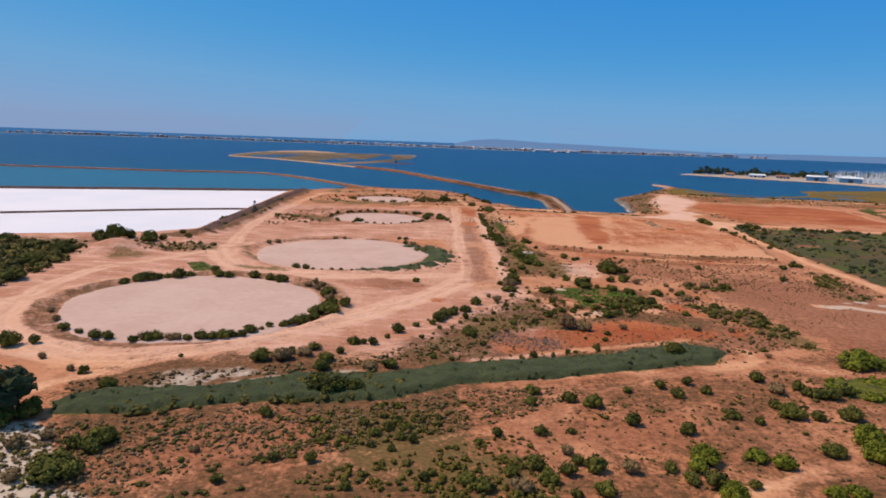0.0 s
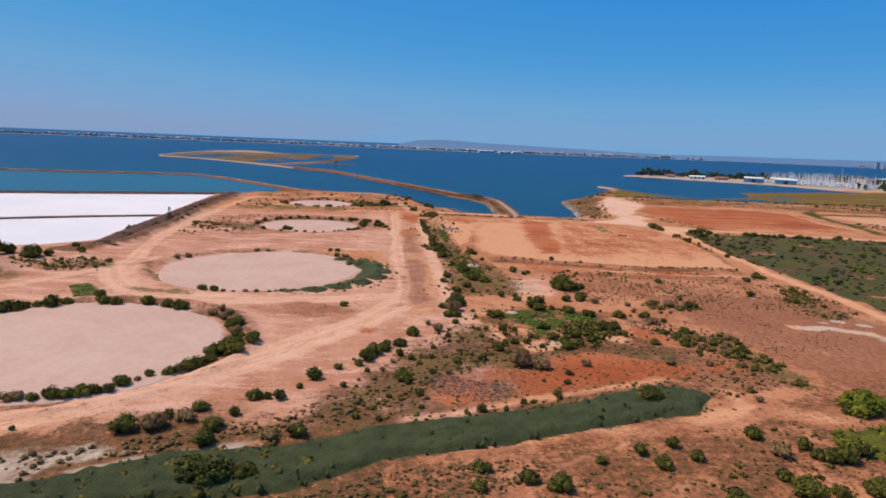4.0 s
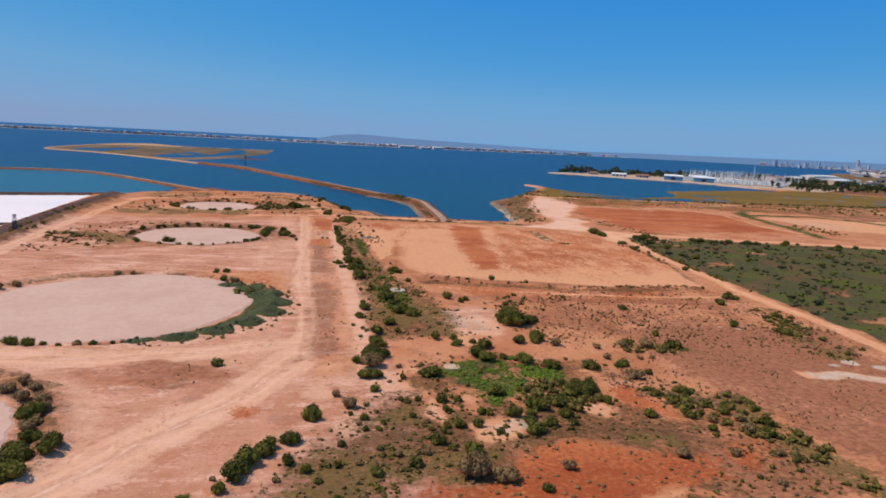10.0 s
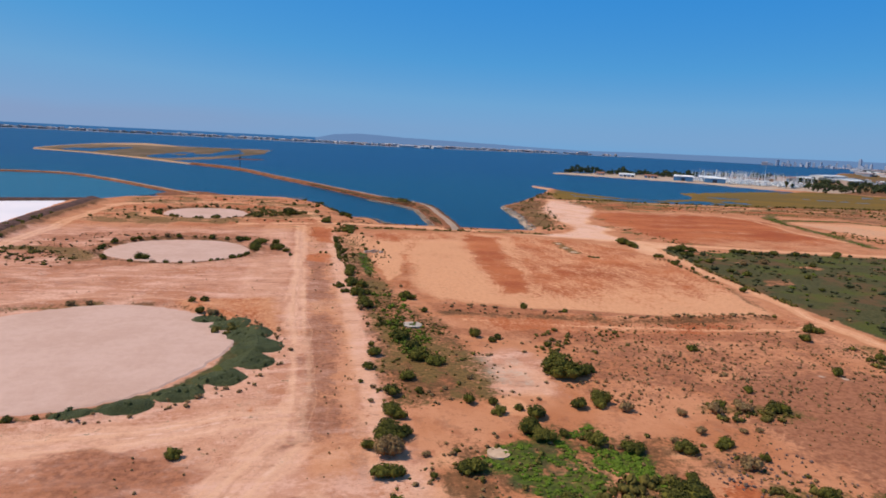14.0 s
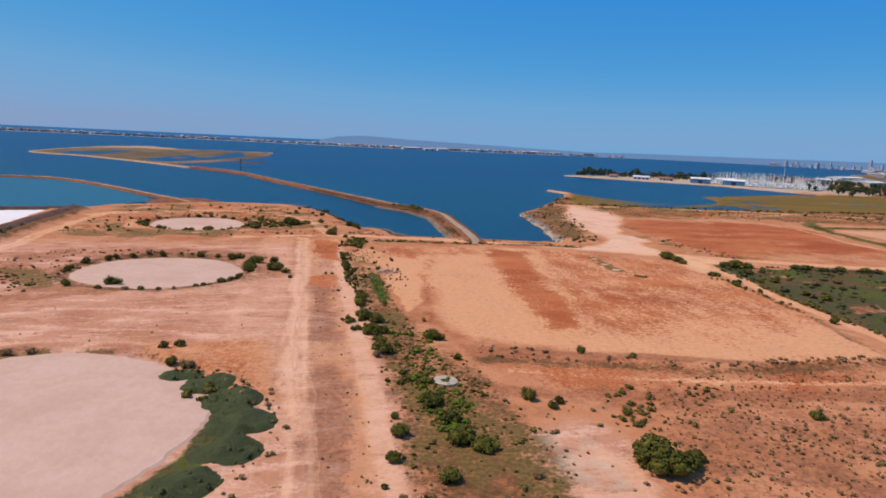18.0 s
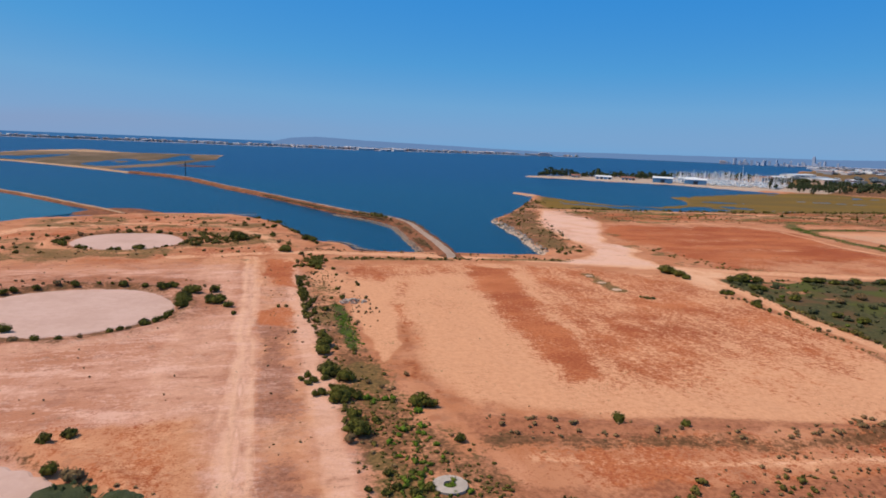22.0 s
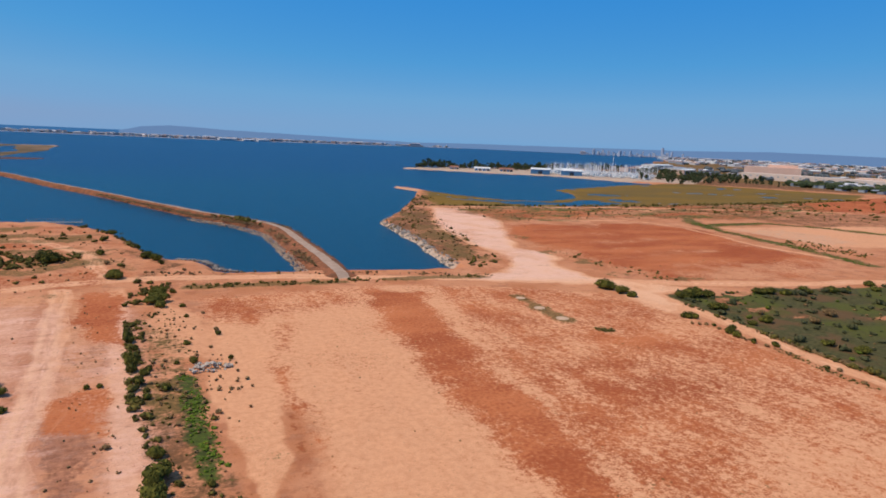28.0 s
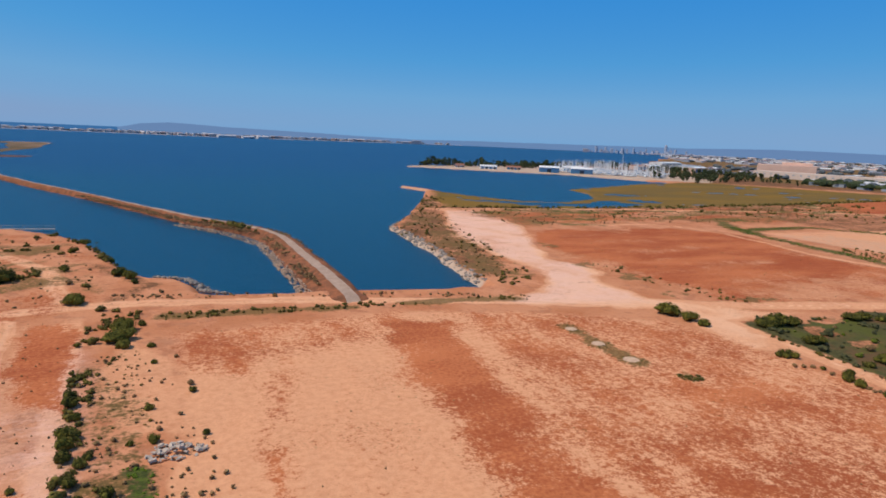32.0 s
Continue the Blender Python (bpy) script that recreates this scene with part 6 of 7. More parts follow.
spread("dead_brush", 260, [(66, 190), (84, 196), (90, 176), (76, 168)], 0.2, 0.5, DEAD, "greyish dead brush", 32, TINY, 0.8)
spread("dead_brush", 160, FOREST_FLOOR, 0.2, 0.5, DEAD, "greyish dead brush among shrubs", 33, TINY, 0.8)
spread("scrub", 90, [(-94, 372), (-72, 358), (-62, 344), (-70, 335), (-96, 350)], 0.5, 1.5, BUSH_MIX, "low green scrub beside a sand pad", 34, squash=0.7)
spread("dry_scrub", 120, [(24, 340), (25, 410), (38, 412), (42, 380), (44, 350), (36, 330)], 0.25, 0.7, BUSH_DRY, "small dry shrubs in the ditch", 35, TINY)
spread("scrub", 60, [(23, 345), (23.5, 402), (27, 402), (27, 345)], 0.6, 1.5, BUSH_MIX, "line of dark shrubs along the ditch", 36)
spread("scrub", 50, [(24, 418), (28, 446), (36, 440), (33, 416)], 0.6, 1.6, BUSH_MIX, "dark shrubs beside the crossing", 37)
spread("scrub", 120, [(41, 438), (66, 435), (87, 432.5), (98, 431.5), (132, 426.5), (130, 422), (104, 426), (85, 428), (64, 430), (40, 432)], 0.4, 1.0, BUSH_MIX, "low green scrub beside the crossing track", 38)
spread("scrub", 60, [(-10, 470), (6, 478), (14, 492), (8, 500), (-6, 488)], 0.6, 1.6, BUSH_MIX, "low dark scrub on the plateau", 39)


def lobe(x, y, r):
    return [(x + r * math.cos(k * 0.5236), y + r * 0.9 * math.sin(k * 0.5236)) for k in range(12)]


def canopy(name, shapes, h, label, seed, cell=0.55, category="reeds", mat=None):
    """A close-grown bed of reeds: one soft, uneven top with ragged edges."""
    xs_, ys_ = [p[0] for q in shapes for p in q], [p[1] for q in shapes for p in q]
    X, Y = np.meshgrid(np.arange(min(xs_) - 3, max(xs_) + 3, cell), np.arange(min(ys_) - 3, max(ys_) + 3, cell))
    rng = np.random.RandomState(seed)
    x, y = X.ravel() + rng.uniform(-0.2, 0.2, X.size) * cell, Y.ravel() + rng.uniform(-0.2, 0.2, X.size) * cell
    d = np.max([inside(x, y, q) for q in shapes], 0) + 1.4 * (value_noise(x / 2.6, y / 2.6, seed, 4) - 0.5)
    rise = np.clip(d / 1.3, 0, 1)
    z = height(x, y) - 0.1 + rise * (h * (0.65 + 0.6 * value_noise(x / 5, y / 5, seed + 2, 3)) + 0.7 * (value_noise(x / 1.1, y / 1.1, seed + 4, 2) - 0.5))
    n, m = X.shape[1], X.shape[0]
    idx = np.arange(n * m).reshape(m, n)
    quads = np.stack([idx[:-1, :-1], idx[:-1, 1:], idx[1:, 1:], idx[1:, :-1]], -1).reshape(-1, 4)
    quads = quads[(d[quads] > -0.2).any(1)]
    used = np.unique(quads)
    back = np.zeros(n * m, int)
    back[used] = np.arange(len(used))
    me = mesh_from(name, np.stack([x, y, z], 1)[used].tolist(), back[quads].tolist(), mat or REED_TOP, True)
    return tagged(new(name, me), label, category, kind="stuff")


REED_TOP = Tree("reed_bed", 0.8, 0.15)
_n = REED_TOP.math("ADD", REED_TOP.math("MULTIPLY", REED_TOP.noise(0.35, 4), 0.5), REED_TOP.math("MULTIPLY", REED_TOP.noise(3.2, 5, 0.7, seed=4), 0.5))
REED_TOP.colour(REED_TOP.mix(REED_TOP.step(_n, 0.36, 0.64), (0.064, 0.074, 0.029), (0.112, 0.120, 0.048)))
REED_TOP.bump(REED_TOP.noise(4.0, 5, 0.75, seed=8), 1.0, 0.5)
REED_TOP = REED_TOP.m
canopy("thicket", [HEDGE], 0.7, "close-grown bright olive-green thicket", 62, category="thicket", mat=HEDGE_TOP.m)
canopy("reed_bed", [REEDS], 1.0, "long strip of dense dark green reeds", 60)
spread("reed_tufts", 320, REEDS, 0.3, 0.8, REED, "tufts standing in the long reed strip", 61, TINY, 1.9, even=True)
spread("scrub", 130, [(-59, 96), (-48, 101), (-35, 110), (-12, 120), (-6, 113), (-16, 104), (-35, 101), (-46, 96)], 0.7, 1.5, BUSH_MIX, "dark shrubs growing among the reeds", 62, even=True)
CLUMPS = ((-25, 217, 3.2), (-17.5, 219, 3.8), (-10.5, 224, 4.2), (-4.5, 231, 4.4), (0, 239.5, 5.0), (1, 249, 5.4), (-1.5, 258, 5.2), (-6.5, 266, 4.8), (-12, 271.5, 3.6))
canopy("reed_clump", [lobe(a, b, c + 0.45) for a, b, c in CLUMPS], 0.75, "rounded dark green reed clumps on the rim of a sand pad", 100)
for k, (x, y, r) in enumerate(CLUMPS):
    spread("reed_tufts", int(5 * r), lobe(x, y, r * 0.95), 0.25, 0.7, REED, "tufts standing in the reed clump", 160 + k, TINY, 1.5, even=True)
spread("scrub", 16, lobe(-7, 262, 3.5), 0.8, 1.5, BUSH_MIX, "olive shrubs growing out of the reeds", 171, even=True)
spread("dry_scrub", 90, [(-16, 276), (-8, 276), (6, 262), (9, 244), (4, 228), (-6, 219), (-20, 213), (-30, 213), (-28, 216), (-10, 222), (0, 234), (5, 248), (-2, 264)], 0.3, 0.9, BUSH_DRY, "brown scrub fringing the reeds", 172, TINY, 0.75, even=True)

spread("dry_scrub", 900, [(84, 450), (87, 472), (89, 506), (90.5, 537), (88.5, 556), (81, 574), (63, 605), (48, 643), (17, 720), (13, 718), (43, 640), (58, 601), (76, 570), (83, 553), (85, 537), (84, 506), (82, 475)], 0.4, 1.1, BUSH_DRY, "brown scrub on the slope of the dike", 63, TINY, 0.75, lift=0.05)
spread("scrub", 34, [(86, 556), (89, 562), (80, 584), (70, 600), (66, 597), (78, 576)], 1.0, 2.5, BUSH_MIX, "dark scrub on the bend of the dike", 64, lift=0.5)


# ---- rocks, rubble and slabs ----
def rock_arrays(rng, s):
    return ICO_V * np.array([s * rng.uniform(0.7, 1.3), s * rng.uniform(0.7, 1.3), s * rng.uniform(0.5, 0.9)]) * np.array([[rng.uniform(0.75, 1.1)] for _ in ICO_V])


def riprap(name, line, n, width, lo, hi, label, seed, base=None, mat=ROCK):
    rng, g = random.Random(seed), Geo()
    seg = list(zip(line[:-1], line[1:]))
    for _ in range(n):
        (ax, ay), (bx, by) = rng.choices(seg, [math.dist(a, b) for a, b in seg])[0]
        u, off = rng.random(), rng.uniform(-width, width)
        d = math.dist((ax, ay), (bx, by))
        x, y = ax + u * (bx - ax) + off * (by - ay) / d, ay + u * (by - ay) - off * (bx - ax) / d
        z = lie(x, y) if base is None else base + 0.25 * off
        if z < -2.4:
            continue
        g.add(rock_arrays(rng, rng.uniform(lo, hi)) + np.array([x, y, z]), ICO_F)
    return tagged(new(name, g.mesh(name, mat)), label, "rocks", kind="stuff")


riprap("shore_rocks", ROCKS, 420, 4.0, 0.4, 1.2, "pale grey rock facing along the channel bank", 5)
riprap("shore_rocks", [(42, 481), (49, 477), (52, 469), (53, 460), (58, 455.5)], 110, 2.2, 0.35, 0.95, "heap of grey shore rocks at the point", 6, -0.5)
riprap("shore_rocks", [(80, 470), (82, 500), (84, 537), (75, 566), (57, 600)], 110, 1.2, 0.25, 0.55, "rocks at the foot of the dike", 7, -1.6, ROCK_TAN)


def rubble(x, y):
    rng = random.Random(8)
    ob = thing("rubble_heap", "heap of broken pale grey concrete on dry ground", "rubble", pose(x, y, lie(x, y)))
    for k in range(60):
        a, d = rng.uniform(0, 6.28), 3.2 * math.sqrt(rng.random())
        s = rng.uniform(0.15, 0.55)
        g = Geo().box(-s, -s * rng.uniform(0.5, 0.9), 0, s, s * rng.uniform(0.5, 0.9), s * rng.uniform(0.3, 0.7), 0, 0, (0, 0, 0), rng.uniform(0.75, 0.95))
        part("chunk", g.mesh("chunk", CONCRETE), ob, "", pose(d * math.cos(a) * 1.3, d * math.sin(a) * 0.8, 0.1 + 0.25 * rng.random() * (4 - d), rng.uniform(-25, 25), rng.uniform(-25, 25), rng.uniform(0, 360)))


rubble(37.4, 365.5)


def ring_slab(name, x, y, r, hole, label):
    g, n = Geo(), 40
    z = lie(x, y) + 0.02
    rng = random.Random(int(x + y))
    out = [(r * (1 + 0.04 * rng.uniform(-1, 1)) * math.cos(2 * math.pi * k / n), r * math.sin(2 * math.pi * k / n)) for k in range(n)]
    if hole:
        inn = [(hole * math.cos(2 * math.pi * k / n), hole * math.sin(2 * math.pi * k / n)) for k in range(n)]
        v = [(a, b, 0.28) for a, b in out] + [(a, b, 0.28) for a, b in inn] + [(a, b, -0.4) for a, b in out] + [(a, b, -0.4) for a, b in inn]
        f = [(k, (k + 1) % n, n + (k + 1) % n, n + k) for k in range(n)] + [(2 * n + k, 2 * n + (k + 1) % n, (k + 1) % n, k) for k in range(n)]
        f += [(n + k, n + (k + 1) % n, 3 * n + (k + 1) % n, 3 * n + k) for k in range(n)]
    else:
        v = [(a, b, 0.07 if y > 300 else 0.22) for a, b in out] + [(a * 1.02, b * 1.02, -0.4) for a, b in out]
        f = [tuple(range(n))] + [(n + k, n + (k + 1) % n, (k + 1) % n, k) for k in range(n)]
    g.add(v, f)
    ob = new(name, g.mesh(name, CONCRETE if hole else OLDSLAB))
    ob.matrix_basis = pose(x, y, z)
    return tagged(ob, label, "slab")


ring_slab("concrete_ring", 36.7, 263.5, 2.4, 0.9, "old round concrete footing with an open middle")
ring_slab("concrete_slab", 38.8, 197.5, 1.7, 0, "old round concrete slab among shrubs")
for x, y, r in ((128, 395, 1.4), (127, 384, 1.5), (126.5, 373, 1.7)):
    ring_slab("concrete_slab", x, y, r, 0, "low round pale slab in the bare field")
    spread("green_tufts", 40, [(x + 3.2 * math.cos(k * 0.5236), y + 4.6 * math.sin(k * 0.5236)) for k in range(12)], 0.15, 0.4, BUSH_MIX, "ring of green tufts round a slab", int(x + y), TINY, 0.6,
           lambda a, b, x=x, y=y, r=r: np.hypot(a - x, b - y) > r)
spread("green_tufts", 60, [(130 + 2.6 * math.cos(k * 0.5236), 361 + 3 * math.sin(k * 0.5236)) for k in range(12)], 0.3, 0.8, BUSH_MIX, "round patch of green tufts", 77, TINY, 0.6)

# bigger bushes at the edge of the salt scrub, and single ones on open ground
_rng = random.Random(91)
SALT_BUSHES = [(179, 380, 3), (183.5, 381, 3.4), (188, 379, 2.1), (209, 377, 2.8), (213, 376, 2.5), (217, 373, 1.9), (176.5, 366.5, 2.1), (179, 366, 1.6), (178.8, 351.5, 1.9), (185, 358, 1.3),
               (229, 374.5, 1.9), (226, 371, 1.8), (237, 370, 2.5), (241, 368, 2.1), (200.3, 380, 0.7), (172.4, 351, 1.3), (175, 332, 1.9), (177, 325, 2.2), (204, 350, 2.1), (191, 346, 1.5), (255, 366, 1.8), (262, 372, 2.2),
               (276, 352, 1.9), (200, 320, 1.6), (228, 310, 1.9), (188, 300, 1.3), (250, 330, 1.9), (222, 343, 1.6), (284, 360, 2.2)]
for k, (x, y, r) in enumerate(SALT_BUSHES):
    low_bush = shrub(x, y, r, _rng, "rust" if (x, y) in ((185, 358), (204, 350), (191, 346)) else "olive" if k % 4 == 3 else "dark", "broad dome of dark green leaves in salt scrub", "bushes in the salt scrub")
    low_bush.scale.z *= 0.9
VERGE = [(160.1, 362.7, 1.3), (161.8, 360.6, 1.1), (156.6, 357.1, 0.6), (158.2, 356.1, 0.6), (160, 355.3, 0.6), (160.8, 353.6, 0.8), (159.3, 350.8, 0.6), (159, 347.5, 1.2), (158.4, 344.6, 1.1), (158.8, 343.2, 0.6),
         (157.8, 341.7, 0.5), (158.7, 341.2, 0.5), (157.6, 339.4, 0.9), (158.2, 336.3, 0.6), (160.4, 335.6, 0.9), (156.9, 321, 0.8), (158.1, 318.9, 0.7), (155, 312, 0.6), (157.4, 330, 0.5)]
for x, y, r in VERGE:
    shrub(x, y, r, _rng, "rust" if r < 0.8 else "dark", "", "shrubs along the verge")
spread("dry_tufts", 200, [(162, 318), (164, 340), (165, 356), (167, 369), (170, 380), (172, 378), (169.5, 368), (168, 355), (167, 340), (165, 318)], 0.3, 0.75, BUSH_DRY, "brown fringe of tufts along the salt scrub", 261, TINY, 0.9)
spread("green_tufts", 150, [(154, 300), (157, 322), (159, 328), (160, 334), (158, 335), (155, 323), (152, 300)], 0.25, 0.6, BUSH_MIX, "low olive growth on the verge", 262, TINY, 0.5)
spread("green_tufts", 260, GREEN_FLAT, 0.6, 1.6, GREENER, "fresh green bushes scattered through salt scrub", 263, TINY, 0.8, lambda a, b: np.logical_and(a < 330, value_noise(a / 14, b / 14, 401, 3) > 0.5))
spread("dry_tufts", 200, GREEN_FLAT, 0.5, 1.4, BUSH_DRY, "brown bushes scattered through salt scrub", 264, TINY, 0.7, lambda a, b: np.logical_and(a < 330, value_noise(a / 14, b / 14, 402, 3) > 0.52))
for x, y, r in ((-67, 92, 3.8), (-70, 96, 3.4), (-63, 95, 2.4), (-72, 90, 3.0)):
    shrub(x, y, r, _rng, "dark", "large dense dark green bush beside the sandy track", "bushes beside the track")
spread("scrub", 130, [(341, 467), (352, 456), (346, 417), (330, 412), (326, 440)], 0.4, 1.0, BUSH_MIX, "rows of small green shrubs on a tan flat", 173)
spread("dry_tufts", 700, [(222, 556), (300, 560), (420, 540), (560, 560), (620, 640), (222, 648)], 0.3, 1.0, BUSH_DRY, "dry tufts on the far brown flat", 174, TINY)
spread("scrub", 160, [(222, 600), (300, 580), (420, 560), (560, 590), (620, 640), (222, 648)], 0.4, 1.3, BUSH_MIX, "low green scrub on the far brown flat", 175)
riprap("shore_rocks", [(79, 452), (80.5, 470), (82, 500), (84, 537), (76, 566), (58, 600)], 750, 1.8, 0.2, 0.5, "tan rocks along the foot of the dike", 17, -1.6, ROCK_TAN)
spread("scrub", 150, [(72, 184), (82, 183), (91, 179), (91, 160), (90, 143), (84, 145), (80, 160), (76, 168)], 0.5, 1.3, BUSH_MIX, "belt of olive shrubs across the brown flat", 176)
spread("scrub", 50, [(80, 214), (98, 211), (96, 203), (78, 204)], 0.4, 1.1, BUSH_MIX, "small patch of olive shrubs on the brown flat", 177)
spread("scrub", 90, [(149, 240), (142, 242), (130, 216), (126, 202), (132, 195), (143, 202), (142, 214)], 0.4, 1.4, BUSH_MIX, "olive shrubs beside the sandy strip", 178)
spread("dry_scrub", 120, [(149, 240), (142, 242), (128, 216), (124, 202), (132, 193), (143, 202), (142, 214)], 0.3, 0.9, BUSH_DRY, "brown shrubs beside the sandy strip", 179, TINY, 0.75)
spread("scrub", 60, lobe(56, 181, 8), 0.8, 1.7, BUSH_MIX, "close-grown olive shrubs beside the green patch", 180)
NEAR_THICKET = [(-6, 138), (10, 168), (26, 182), (44, 174), (66, 170), (86, 160), (88, 146), (60, 134), (20, 127), (-20, 122)]
spread("dry_tufts", 1000, NEAR_THICKET, 0.2, 0.6, BUSH_DRY, "low brown undergrowth between the shrubs", 181, TINY, 0.45)
spread("green_tufts", 500, NEAR_THICKET, 0.2, 0.6, BUSH_MIX, "low olive undergrowth between the shrubs", 182, TINY, 0.7, off_heath)
spread("scrub", 520, [(-80, 66), (-66, 88), (-48, 95), (-30, 100), (-8, 103), (10, 110), (14, 104), (-2, 92), (6, 84), (0, 66)], 0.35, 0.95, BUSH_MIX, "tangled olive and brown scrub covering the soil", 271, SMALL, 0.7)
spread("scrub", 160, [(-46, 112), (-20, 122), (2, 134), (14, 150), (22, 166), (30, 170), (22, 150), (8, 136), (-10, 126), (-30, 116)], 0.3, 0.8, BUSH_MIX, "olive scrub between the track and the reeds", 272, SMALL, 0.75)
spread("green_tufts", 380, FOREST_FLOOR, 0.2, 0.55, BUSH_MIX, "low olive growth covering the brown soil", 183, TINY, 0.7)
spread("dry_tufts", 1500, FOREST_FLOOR, 0.2, 0.55, BUSH_DRY, "low brown growth covering the soil", 184, TINY, 0.7)
spread("dry_scrub", 260, [(-66, 108), (-56, 113), (-40, 118), (-14, 128), (6, 144), (4, 134), (-20, 121), (-44, 110), (-60, 103)], 0.3, 0.9, BUSH_DRY, "greyish brown scrub between track and reeds", 185, TINY, 0.75)
spread("green_tufts", 700, FRONT_RIGHT, 0.2, 0.5, BUSH_MIX, "low olive tufts on sandy ground", 186, TINY, 0.7)
spread("green_tufts", 260, SCRUB_DITCH, 0.2, 0.6, BUSH_MIX, "low olive growth along the ditch", 187, TINY, 0.7)
spread("green_tufts", 240, [(31, 364), (34.5, 362), (35, 322), (30.5, 322)], 0.25, 0.6, BUSH_GREEN, "green strip of grass in the ditch", 188, TINY, 0.6)
for x, y, r in ((-133, 263, 4.0), (-129, 266, 3.2), (-138, 259, 2.8), (-118, 261, 3.0), (-114, 263, 2.0), (-107, 272, 1.8), (62, 230, 2.0), (65.5, 227.5, 2.0), (59, 229, 1.7), (63, 226, 1.6), (67.5, 229, 1.5), (60.5, 232, 1.4)):
    shrub(x, y, r, _rng, "dark", "big round dark green bush on open ground", "big bushes on the flats", x < -100)
STRIP = [(348, 535), (334, 500), (322, 446), (306, 399), (314, 399), (330, 446), (342, 500), (358, 533)]
spread("green_tufts", 420, STRIP, 0.4, 1.1, GREENER, "green strip of low growth beside a track", 189, TINY, 0.35)
spread("green_tufts", 420, [(345, 524), (406, 526), (436, 497), (443, 469), (475, 420), (466, 418), (433, 468), (427, 492), (404, 517), (345, 517)], 0.4, 1.2, GREENER, "green strip of low growth on the far flat", 190, TINY, 0.35)
spread("scrub", 150, [(-95, 440), (6, 440), (26, 460), (28, 500), (12, 555), (-30, 578), (-90, 552)], 0.4, 1.5, BUSH_MIX, "patchy scrub on the plateau above the pond", 191)
spread("dry_scrub", 260, [(-95, 440), (6, 440), (26, 460), (28, 500), (12, 555), (-30, 578), (-90, 552)], 0.3, 1.0, BUSH_DRY, "patchy brown scrub on the plateau above the pond", 192, TINY, 0.75)
spread("scrub", 60, [(-20, 470), (-12, 490), (-16, 505), (-8, 506), (-2, 488), (-12, 466)], 0.8, 1.9, BUSH_MIX, "dark scrub beside a sand pad", 193, even=True)
spread("dry_tufts", 1100, [(62, 214), (66, 246), (84, 262), (146, 262), (150, 215), (120, 205), (90, 205)], 0.2, 0.6, BUSH_DRY, "brown tufts on the pale flat", 194, TINY, 1.0)
spread("dry_scrub", 120, [(44, 214), (46, 250), (70, 262), (110, 258), (100, 215)], 0.3, 0.8, BUSH_DRY, "small brown shrubs on the pale flat", 195, TINY, 0.75)
spread("scrub", 60, [(60, 240), (66, 258), (92, 256), (88, 240)], 0.4, 1.1, BUSH_MIX, "small green shrubs on the pale flat", 196)
spread("dry_scrub", 420, [(92, 450), (94.5, 472), (97, 506), (99, 537), (97, 559), (89, 580), (71, 611), (67, 609), (86, 578), (93, 558), (95, 537), (93, 506), (91, 475)], 0.35, 0.9, BUSH_DRY, "rusty scrub on the far slope of the dike", 197, TINY, 0.75, lift=0.1)
spread("scrub", 40, [(186, 440), (192, 470), (200, 470), (196, 430), (206, 404), (196, 398), (188, 410)], 0.4, 1.1, BUSH_MIX, "low scrub beside the sandy crossing", 198)
spread("scrub", 36, [(140, 434), (152, 444), (158, 458), (150, 466), (138, 446)], 0.5, 1.3, BUSH_MIX, "low scrub on the bank beside the crossing", 213)
spread("green_tufts", 260, [(-87, 219), (-83, 223), (-76, 212), (-74, 206), (-78, 203), (-83, 212)], 0.25, 0.7, BUSH_GREEN, "bright green patch of low growth between sand pads", 199, TINY, 0.5, even=True)
spread("dry_scrub", 150, [(-120, 250), (-102, 260), (-90, 258), (-88, 240), (-113, 238)], 0.3, 1.0, BUSH_DRY, "brown scrub below the salt pan", 210, TINY, 0.75, even=True)
spread("scrub", 60, [(-122, 250), (-102, 262), (-90, 258), (-90, 244), (-113, 240)], 0.4, 1.3, BUSH_MIX, "low olive scrub below the salt pan", 211, even=True)

spread("green_scrub", 120, [(30, 270), (35, 272), (39, 262), (38, 250), (35, 240), (31, 243), (30, 256)], 0.35, 1.0, GREENER, "bright green scrub beside the round footing", 214, even=True)
spread("scrub", 46, [(25, 284), (29, 284), (28.5, 345), (24.5, 345)], 0.4, 1.0, BUSH_MIX, "low dark shrubs along the ditch", 215, even=True)
spread("green_tufts", 420, [(31, 300), (37, 300), (38, 276), (44, 262), (44, 240), (32, 236), (28, 262)], 0.25, 0.7, BUSH_MIX, "low olive growth filling the ditch", 216, TINY, 0.6)
spread("green_tufts", 30, lobe(36.7, 263.5, 0.8), 0.2, 0.45, BUSH_GREEN, "green weeds growing inside the round footing", 217, TINY, 0.9, even=True)

WEST_SCRUB = [(-122, 178), (-125, 200), (-128, 218), (-133, 236), (-138, 252), (-158, 250), (-170, 238), (-150, 200), (-135, 176)]
spread("scrub", 240, WEST_SCRUB, 1.0, 2.5, BUSH_MIX, "dense dark green scrub beside the salt pan", 218, even=True)

# ---- marina, buildings and far shore ----
def tree_mesh(seed, kind):
    rng = random.Random(seed)
    g = Geo()
    if kind == "palm":
        g.tube([(0, 0, -0.3), (0.1, 0, 4.5), (0.2, 0.1, 9.0)], [0.32, 0.24, 0.2], 6)
        v, f = [], []
        for k in range(18):
            a, up = 2 * math.pi * k / 18 + rng.uniform(-0.2, 0.2), rng.uniform(-0.5, 0.9)
            c, s = math.cos(a), math.sin(a)
            b = len(v)
